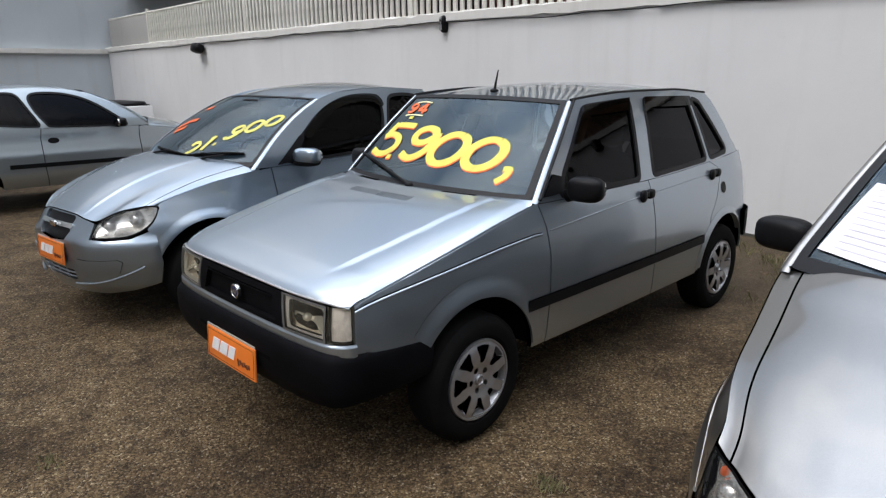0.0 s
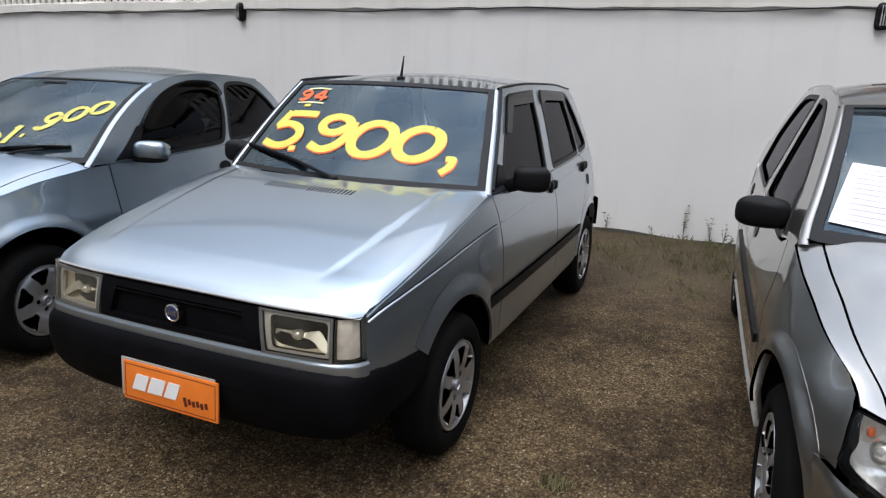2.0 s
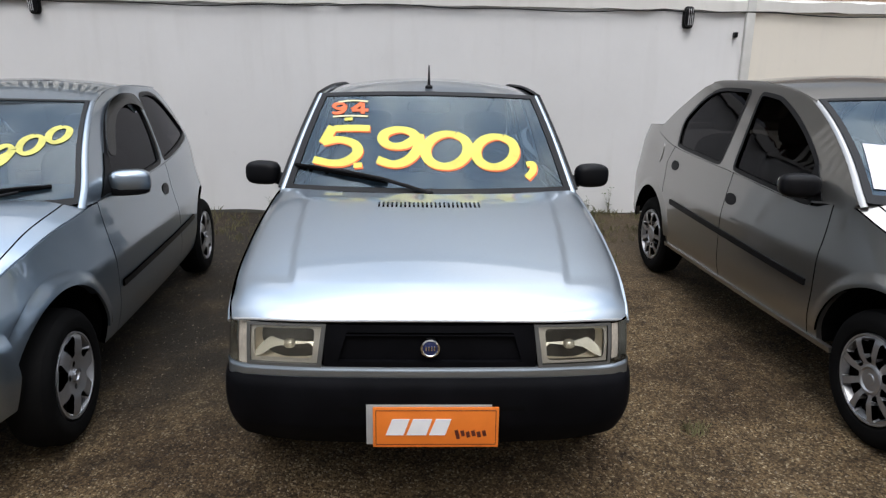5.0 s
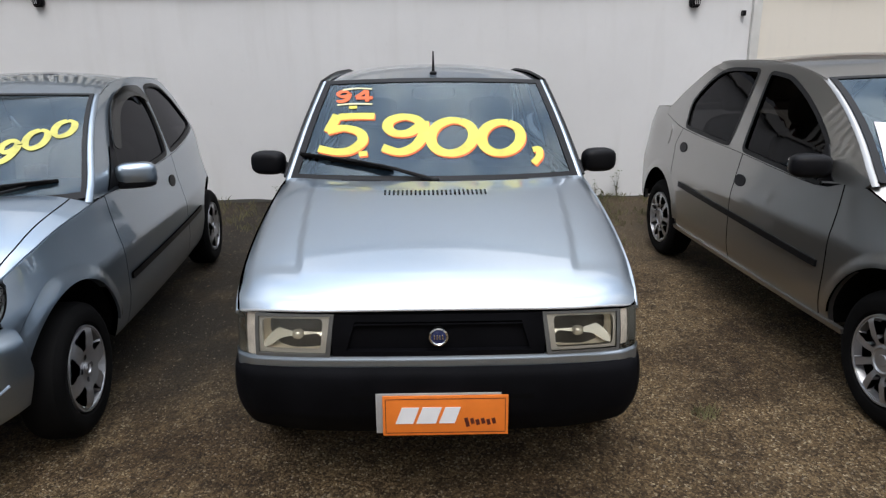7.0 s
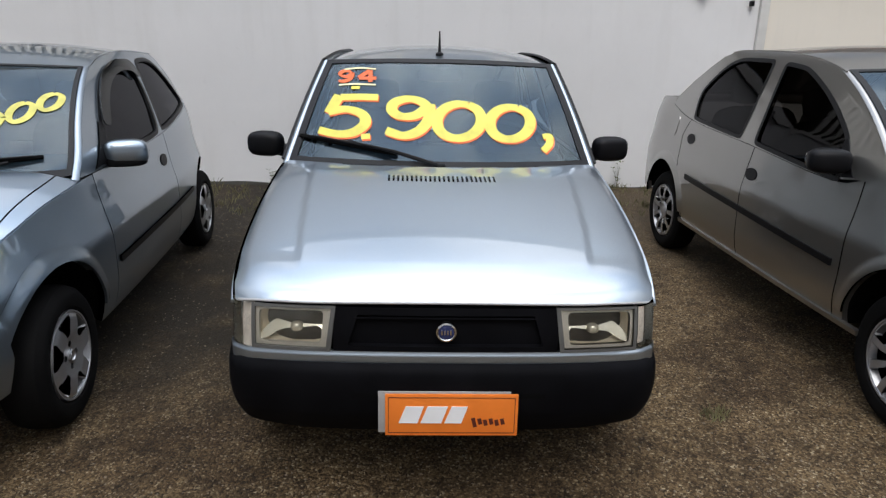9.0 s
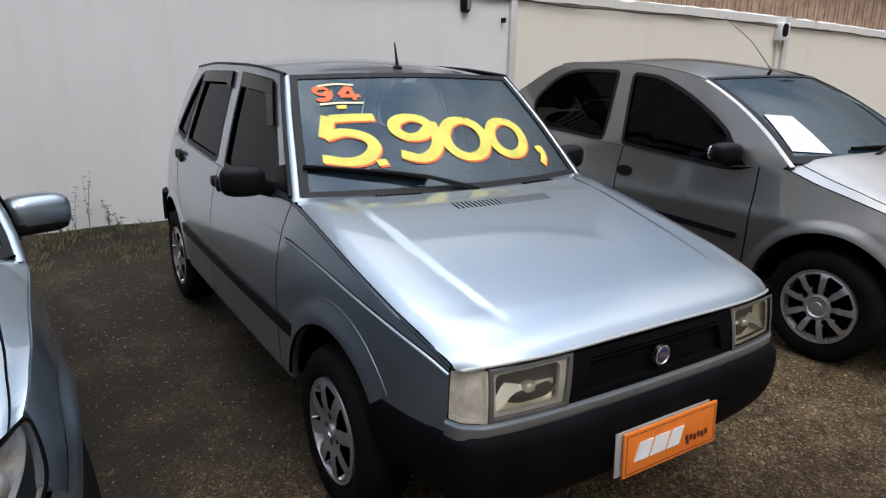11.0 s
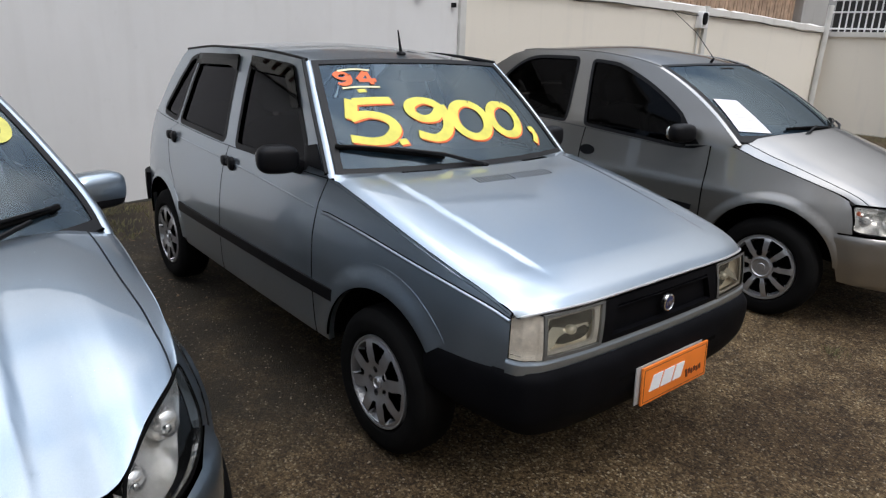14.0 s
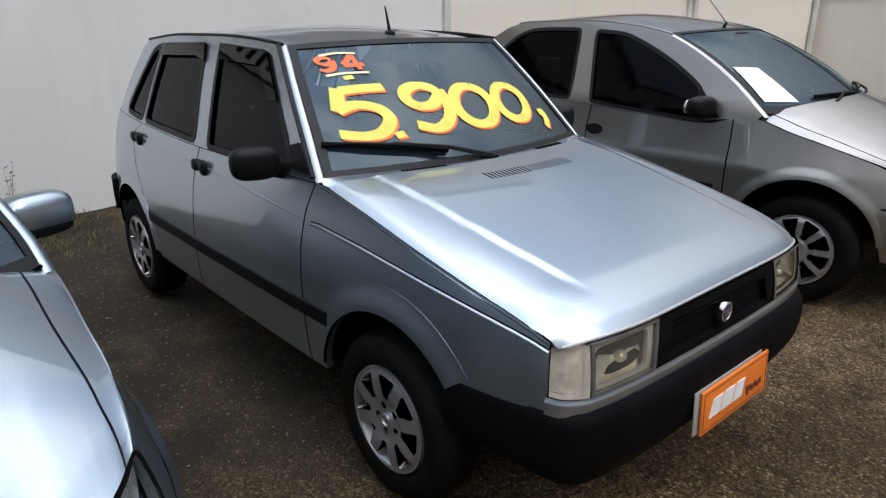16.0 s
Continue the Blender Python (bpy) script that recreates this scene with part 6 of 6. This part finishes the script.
# ---- the yard: walls, coping, fence, posts ----
def slab(name, x0, x1, y0, y1, z0, tops, mat, label, category, axis="y"):
    """A wall whose top follows (position, height) pairs."""
    bm = bmesh.new()
    rows = []
    for p, z in tops:
        if axis == "y":
            rows.append([bm.verts.new(q) for q in ((x0, p, z0), (x0, p, z), (x1, p, z), (x1, p, z0))])
        else:
            rows.append([bm.verts.new(q) for q in ((p, y0, z0), (p, y0, z), (p, y1, z), (p, y1, z0))])
    for a, b in zip(rows, rows[1:]):
        for k in range(4):
            bm.faces.new((a[k], a[(k + 1) % 4], b[(k + 1) % 4], b[k]))
    bm.faces.new(rows[0])
    bm.faces.new(rows[-1][::-1])
    bmesh.ops.recalc_face_normals(bm, faces=bm.faces[:])
    me = bpy.data.meshes.new(name)
    bm.to_mesh(me)
    bm.free()
    finish(me, mat, 30)
    return tagged(new(name, me), label, category, "", "structure")


WX = 7.15
top_z = pchip([(-8.7, 1.80), (-3.7, 1.98), (0.5, 2.06), (5.6, 2.12), (10.0, 2.14), (20.5, 2.10)])
ys = np.linspace(-8.7, 20.3, 40)
slab("wall_back", WX, WX + 0.2, 0, 0, -0.3, [(y, top_z(y)) for y in ys], WALL, "cream white plastered yard wall with faint stains", "wall")
rng = np.random.default_rng(4)
cb = bmesh.new()
rows = []
for y in np.linspace(-8.7, 20.3, 160):
    z = top_z(y)
    j = rng.normal(0, 0.006, 4)
    rows.append([cb.verts.new(q) for q in ((WX - 0.035 + j[0], y, z - 0.002 + j[1]), (WX - 0.032 + j[0], y, z + 0.095 + j[2]), (WX + 0.10, y, z + 0.125 + j[3]), (WX + 0.24, y, z + 0.10), (WX + 0.24, y, z))])
for a, b in zip(rows, rows[1:]):
    for k in range(5):
        cb.faces.new((a[k], a[(k + 1) % 5], b[(k + 1) % 5], b[k]))
cb.faces.new(rows[0])
cb.faces.new(rows[-1][::-1])
bmesh.ops.recalc_face_normals(cb, faces=cb.faces[:])
me = bpy.data.meshes.new("wall_coping")
cb.to_mesh(me)
cb.free()
finish(me, CAP, 50)
tagged(new("wall_coping", me), "uneven weathered white coping on the yard wall", "coping", "", "structure")

slab("wall_foot_band", WX - 0.006, WX, 0, 0, -0.1, [(y, 0.052 + 0.012 * math.sin(y * 2.3) + 0.008 * math.sin(y * 7.1)) for y in np.linspace(-8.6, 20.0, 300)], WALL_FOOT, "dark band along the foot of the yard wall", "wall base")
slab("wall_left", 0, 0, 20.1, 20.4, -0.3, [(-12, 2.05), (7.4, 2.05)], WALL_SIDE, "pale blue-grey plastered side wall", "wall", "x")
slab("wall_left_upper", 0, 0, 20.18, 20.5, 2.05, [(-12, 8.5), (11.3, 8.5)], WALL_SIDE, "pale grey upper wall of the side building", "wall", "x")
slab("wall_left_ledge", 0, 0, 20.02, 20.25, 2.05, [(-12, 2.16), (7.2, 2.16)], CAP, "thin plaster ledge along the side wall", "ledge", "x")
slab("wall_right", 0, 0, -8.95, -8.7, -0.3, [(-12, 1.74), (7.15, 1.74)], WALL, "cream white plastered side wall", "wall", "x")
slab("wall_right_coping", 0, 0, -9.0, -8.66, 1.74, [(-12, 1.83), (7.2, 1.83)], CAP, "white coping on the side wall", "coping", "x")
# unseen wall, added only to keep sun and sky off the yard's left side
slab("wall_sun_block", -5.8, -5.5, 0, 0, -0.3, [(6.0, 13.0), (20.4, 13.0)], WALL, "unseen tall plain wall added to shade the left of the yard", "wall")
slab("wall_front", -11.2, -11.0, 0, 0, -0.3, [(-9, 2.6), (20.4, 2.6)], WALL, "plain plastered wall that closes the yard", "wall")


def single(name, bm, mat, label, category, group="", kind="", angle=38):
    ob = part(name, bm, mat, None, label, angle)
    return tagged(ob, label, category, group, kind)


for y, w in ((0.47, 0.085), (-4.42, 0.10)):
    single("wall_post", box((WX - 0.022, y, top_z(y) / 2 + 0.06), (0.05, w, top_z(y) + 0.12), 0.008), POST, "greyish white post against the yard wall", "post", "wall posts", "structure")
pipe = thing("downpipe", pose(0, 0, 0), "pale painted downpipe in the wall corner", "pipe")
part("pipe_run", tube([(WX - 0.06, -8.45, 0.0), (WX - 0.06, -8.47, 0.9), (WX - 0.06, -8.55, 2.3)], 0.05, 12), POST, pipe)
for z in (0.55, 1.05, 1.62):
    part("pipe_clip", tube([(WX - 0.06, -8.45 - 0.03 * z, z), (WX - 0.06, -8.45 - 0.03 * z, z + 0.05)], 0.058, 12), POST, pipe)
part("pipe_bracket", box((WX - 0.03, 0.60, 1.84), (0.06, 0.03, 0.05), 0.006), BLACK, new("wall_bracket"), "small rusty wall bracket")
tagged(bpy.data.objects["wall_bracket"], "small dark metal bracket on the yard wall", "bracket")
cable_pts = [(WX - 0.045, y, top_z(y) - 0.02 + 0.012 * math.sin(y * 1.9) + 0.008 * math.sin(y * 5.1)) for y in np.linspace(-8.4, 20.0, 150)]
single("wall_cable", tube(cable_pts, 0.006, 6), BLACK, "black cable clipped along the coping", "cable")


def bulkhead(y, z, big=1.0, label="black bulkhead lamp on the yard wall"):
    e = thing("wall_lamp", pose(WX, y, z), label, "lamp", "wall lamps")
    part("lamp_back", blob((-0.02, 0, 0), (0.03, 0.055 * big, 0.105 * big), 0.5, 16, 10), BLACK, e)
    part("lamp_guard", blob((-0.055, 0, 0.0), (0.035, 0.045 * big, 0.09 * big), 0.7, 16, 10), BLACK, e, "black ribbed lamp cover")
    for k in (-1, 0, 1):
        part("guard_rib", tube([(-0.092, 0.018 * k, -0.075 * big), (-0.098, 0.018 * k, 0), (-0.092, 0.018 * k, 0.075 * big)], 0.005, 6), GREYPLATE, e)


bulkhead(7.45, 2.10)
bulkhead(1.08, 2.00)
spot = thing("floodlight", pose(WX - 0.02, 14.5, 2.02), "small black floodlight hung under the coping", "lamp")
part("lamp_head", blob((-0.10, 0, 0.0), (0.10, 0.16, 0.09), 0.5, 14, 8, pose(0, 0, 0, 0, 25, 0)), BLACK, spot)
part("lamp_arm", tube([(0, 0.1, 0.08), (-0.10, 0.1, 0.0)], 0.02, 6), BLACK, spot)
box_l = thing("meter_box", pose(WX, -4.26, 1.87), "small white box with a black face on the wall post", "lamp")
part("box_case", box((-0.06, 0, 0), (0.12, 0.18, 0.24), 0.02), WHITE, box_l)
part("box_face", blob((-0.125, 0.02, 0.02), (0.02, 0.06, 0.09), 0.6, 14, 8), BLACK, box_l)
part("box_conduit", tube([(-0.03, 0.03, -0.1), (-0.03, 0.03, -1.2)], 0.014, 6), POST, box_l)

# baluster fence on the coping
fence = thing("baluster_fence", pose(WX + 0.10, 0, 0), "cream painted railing of upright slats on the coping", "fence")
slat_me = None
y = 4.0
while y < 17.4:
    z = top_z(y) + 0.11
    if slat_me is None:
        first = part("slat", box((0, 0, 0.33), (0.03, 0.062, 0.66), 0.006), FENCE, fence)
        slat_me = first.data
        first.matrix_basis = pose(0, y, z)
    else:
        o = new("slat", slat_me)
        o.parent = fence
        o.matrix_basis = pose(0, y, z)
    y += 0.125
part("top_rail", tube([(0, yy, top_z(yy) + 0.78) for yy in np.linspace(3.9, 20.0, 30)], 0.028, 8), FENCE, fence)
part("side_panel", box((0.0, 18.8, 2.55), (0.03, 2.6, 0.66), 0.01), CONCRETE, fence, "grey panel at the end of the railing")
for yy in (8.2, 12.8, 17.45):
    part("fence_post", box((0, yy, top_z(yy) + 0.48), (0.07, 0.07, 0.76), 0.008), FENCE, fence)

# neighbour's house behind the railing
house = thing("neighbour_house", pose(0, 0, 0), "grey concrete house behind the yard wall with dark openings", "house")
hb = bmesh.new()
part("brick_wall", box((11.4, 8.2, 2.0), (0.3, 5.0, 6.0), 0.01), BRICK, house, "dull red rendered wall")
for c, s in (((11.4, 21.2, 2.0), (0.3, 3.6, 6.0)), ((11.4, 14.9, 4.4), (0.3, 9.0, 1.2)), ((11.4, 14.9, 0.6), (0.3, 9.0, 3.2)), ((11.4, 16.6, 3.0), (0.3, 0.9, 2.0))):
    box_bm(hb, c, s, 0.01)
part("house_wall", hb, CONCRETE, house, "weathered grey concrete wall")
part("dark_room", box((13.2, 14.9, 2.2), (0.1, 9.4, 6.0)), DARKVOID, house)
part("balcony_slab", box((9.55, 12.6, 3.75), (3.5, 17.4, 0.22), 0.02), CONCRETE, house)
part("deck", box((9.6, 13.0, 2.08), (3.6, 14.0, 0.12), 0.01), CONCRETE, house)
part("upper_wall", box((11.6, 7.5, 7.2), (0.3, 32.0, 4.4), 0.02), CONCRETE, house, "plain grey upper storeys")
part("house_roof", box((13.4, 7.5, 9.48), (4.2, 32.6, 0.16), 0.02), CONCRETE, house)
clad = thing("timber_house", pose(0, 0, -0.2), "brown timber-clad house beyond the wall", "house")
for i in range(108):
    part("board", box((9.3 + 0.008 * (i % 3), -11.6 + i * 0.118, 2.1), (0.03, 0.108, 2.6), 0.004), WOOD, clad)
part("eaves", box((9.6, -5.4, 3.46), (1.4, 13.8, 0.12), 0.02), CONCRETE, clad)
part("corner_pillar", box((9.25, -12.3, 1.9), (0.35, 1.3, 3.4), 0.02), CONCRETE, clad)
grille_r = thing("metal_grille", pose(0, -8.83, 1.83), "white metal grille on the side wall", "fence")
for i in range(70):
    part("bar", box((7.0 - i * 0.115, 0, 0.30), (0.022, 0.022, 0.60)), WHITE, grille_r)
for z in (0.06, 0.36, 0.58):
    part("rail", box((3.0, 0, z), (8.4, 0.03, 0.03)), WHITE, grille_r)
part("dark_sheet", box((3.0, -0.9, 0.5), (9.0, 0.05, 1.4)), DARKVOID, grille_r, "dark sheet behind the grille")

crate = thing("black_box", pose(6.35, 17.0, -0.03, 0, 0, 8), "black box with a white side standing by the wall", "box")
part("box_body", box((0, 0.5, 0.46), (0.7, 1.9, 0.92), 0.03), BLACK, crate)
part("box_lid", blob((0, 0.5, 0.94), (0.36, 0.98, 0.05), 0.4, 18, 8), BLACK, crate)
part("box_side", box((0.0, -0.53, 0.46), (0.66, 0.14, 0.86), 0.03), WHITE, crate)

# ---- ground ----
gb = bmesh.new()
xs = np.concatenate((np.array([-400, -120, -40, -15, -6]), np.arange(-3, 7.6, 0.12), np.array([12, 40, 120, 400])))
yy = np.concatenate((np.array([-400, -120, -40, -15]), np.arange(-9, 14.1, 0.16), np.array([20, 40, 120, 400])))


def ground_z(x, y):
    if x < -5 or x > 9 or y < -12 or y > 18:
        return -0.03
    z = -0.03 + 0.010 * noise.noise((x * 0.9, y * 0.9, 0.3)) + 0.006 * noise.noise((x * 3.1, y * 3.1, 1.7))
    if x > 6.3:
        z += 0.06 * min(1.0, (x - 6.3) / 0.7)
    return z


grid = [[gb.verts.new((x, y, ground_z(x, y))) for y in yy] for x in xs]
for i in range(len(xs) - 1):
    for j in range(len(yy) - 1):
        gb.faces.new((grid[i][j], grid[i + 1][j], grid[i + 1][j + 1], grid[i][j + 1]))
me = bpy.data.meshes.new("ground")
gb.to_mesh(me)
gb.free()
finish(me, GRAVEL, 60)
tagged(new("ground", me), "fine brown-grey gravel yard with damp patches and shade painted between two cars", "ground", "", "structure")

# loose stones
rng = np.random.default_rng(11)
pts, tris = [], []
for k in range(26000):
    x, y = rng.uniform(0.6, 7.0), rng.uniform(-1.5, 8.0)
    if x < 1.6 and not (0.6 < x):
        continue
    r = 0.003 + 0.005 * rng.random() ** 2
    z = ground_z(x, y)
    a = rng.uniform(0, math.pi)
    c, s = math.cos(a), math.sin(a)
    base = len(pts)
    e = rng.uniform(0.6, 1.0, 5)
    for (px, py, pz) in ((1, 0, 0), (0, 1, 0), (-1, 0, 0), (0, -1, 0), (0, 0, 0.75)):
        w = e[len(pts) - base] * r
        pts.append((x + w * (px * c - py * s), y + w * (px * s + py * c), z + w * pz + 0.0005))
    for i in range(4):
        tris.append((base + i, base + (i + 1) % 4, base + 4))
me = bpy.data.meshes.new("loose_gravel")
me.from_pydata(pts, [], tris)
me.materials.append(PEBBLE)
tagged(new("loose_gravel", me), "scattered pale and brown gravel stones", "gravel", "", "stuff")


# weeds and grass tufts
def tuft(bm, x, y, n, h, spread):
    z = ground_z(x, y)
    for _ in range(n):
        a, l = rng.uniform(0, 2 * math.pi), h * rng.uniform(0.5, 1.1)
        bx, by = x + rng.normal(0, spread), y + rng.normal(0, spread)
        d = rng.uniform(0.2, 0.8) * l
        w = 0.0022
        px, py = -math.sin(a) * w, math.cos(a) * w
        p = [(bx - px, by - py, z), (bx + px, by + py, z), (bx + 0.4 * d * math.cos(a) + px * 0.7, by + 0.4 * d * math.sin(a) + py * 0.7, z + 0.65 * l), (bx + d * math.cos(a), by + d * math.sin(a), z + l)]
        v = [bm.verts.new(q) for q in p]
        bm.faces.new((v[0], v[1], v[2]))
        bm.faces.new((v[0], v[2], v[3]))


def stem_plant(x, y, h, n=3):
    e = thing("weed_plant", pose(x, y, ground_z(x, y)), "thin dry green weed by the foot of the wall", "weed", "weeds")
    leaves = bmesh.new()
    for k in range(n):
        a = rng.uniform(0, 2 * math.pi)
        lean = rng.uniform(0.05, 0.25) * h
        line = [(lean * math.cos(a) * t * t, lean * math.sin(a) * t * t, h * t * (0.75 + 0.1 * k)) for t in np.linspace(0, 1, 6)]
        part("stem", tube(line, 0.003, 5, 0.001), MOSS, e)
        for q in line[2:]:
            for _ in range(3):
                b, l = rng.uniform(0, 2 * math.pi), rng.uniform(0.015, 0.04)
                c = Vector(q)
                d1, d2 = Vector((math.cos(b), math.sin(b), 0.3)) * l, Vector((-math.sin(b), math.cos(b), 0)) * l * 0.3
                v = [leaves.verts.new(c), leaves.verts.new(c + d1 * 0.5 + d2), leaves.verts.new(c + d1), leaves.verts.new(c + d1 * 0.5 - d2)]
                leaves.faces.new(v)
    part("leaves", leaves, WEED, e)


for x, y, h in ((7.05, 2.35, 0.34), (7.06, 2.12, 0.26), (7.02, 4.85, 0.40), (7.05, 4.6, 0.25), (7.05, 5.25, 0.18), (7.06, 1.75, 0.30), (7.05, 3.05, 0.2), (6.95, -8.3, 0.28), (7.04, 3.6, 0.16), (6.98, 2.0, 0.22), (6.9, 2.6, 0.16), (6.95, 4.75, 0.55), (6.85, 4.95, 0.30), (6.8, 4.55, 0.22), (6.9, 1.95, 0.14), (7.0, 5.05, 0.2)):
    stem_plant(x, y, h)
grass = bmesh.new()
for _ in range(260):
    tuft(grass, rng.uniform(6.2, 7.1), rng.uniform(0.5, 6.0), int(rng.integers(6, 18)), rng.uniform(0.03, 0.09), 0.04)
for _ in range(60):
    tuft(grass, rng.uniform(5.4, 7.0), rng.uniform(1.9, 3.0), int(rng.integers(6, 16)), rng.uniform(0.03, 0.07), 0.05)
for x, y in ((2.86, 2.36), (2.84, 2.40), (2.2, 1.9), (1.5, 3.9), (4.5, 2.3)):
    tuft(grass, x, y, 26, 0.05, 0.025)
me = bpy.data.meshes.new("grass_tufts")
grass.to_mesh(me)
grass.free()
me.materials.append(MOSS)
tagged(new("grass_tufts", me), "sparse low grass and weeds in the gravel", "grass", "", "stuff")
leaf_litter = bmesh.new()
for _ in range(420):
    x, y = rng.uniform(4.6, 7.1), rng.uniform(1.2, 6.4)
    z, a, l = ground_z(x, y) + 0.004, rng.uniform(0, 6.3), rng.uniform(0.008, 0.022)
    c, d = math.cos(a) * l, math.sin(a) * l
    q = [(x - c, y - d, z), (x + d * 0.4, y - c * 0.4, z + 0.006), (x + c, y + d, z + 0.002), (x - d * 0.4, y + c * 0.4, z + 0.004)]
    leaf_litter.faces.new([leaf_litter.verts.new(p) for p in q])
me = bpy.data.meshes.new("leaf_litter")
leaf_litter.to_mesh(me)
leaf_litter.free()
me.materials.append(LITTER)
tagged(new("leaf_litter", me), "small dry brown leaves strewn on the soil by the wall", "leaves", "", "stuff")
lawn = bmesh.new()
for _ in range(500):
    tuft(lawn, rng.uniform(4.5, 7.1), rng.uniform(-8.6, -4.5), 8, 0.05, 0.06)
me = bpy.data.meshes.new("lawn")
lawn.to_mesh(me)
lawn.free()
me.materials.append(MOSS)
tagged(new("lawn", me), "thin dry grass in the far corner of the yard", "grass", "", "stuff")
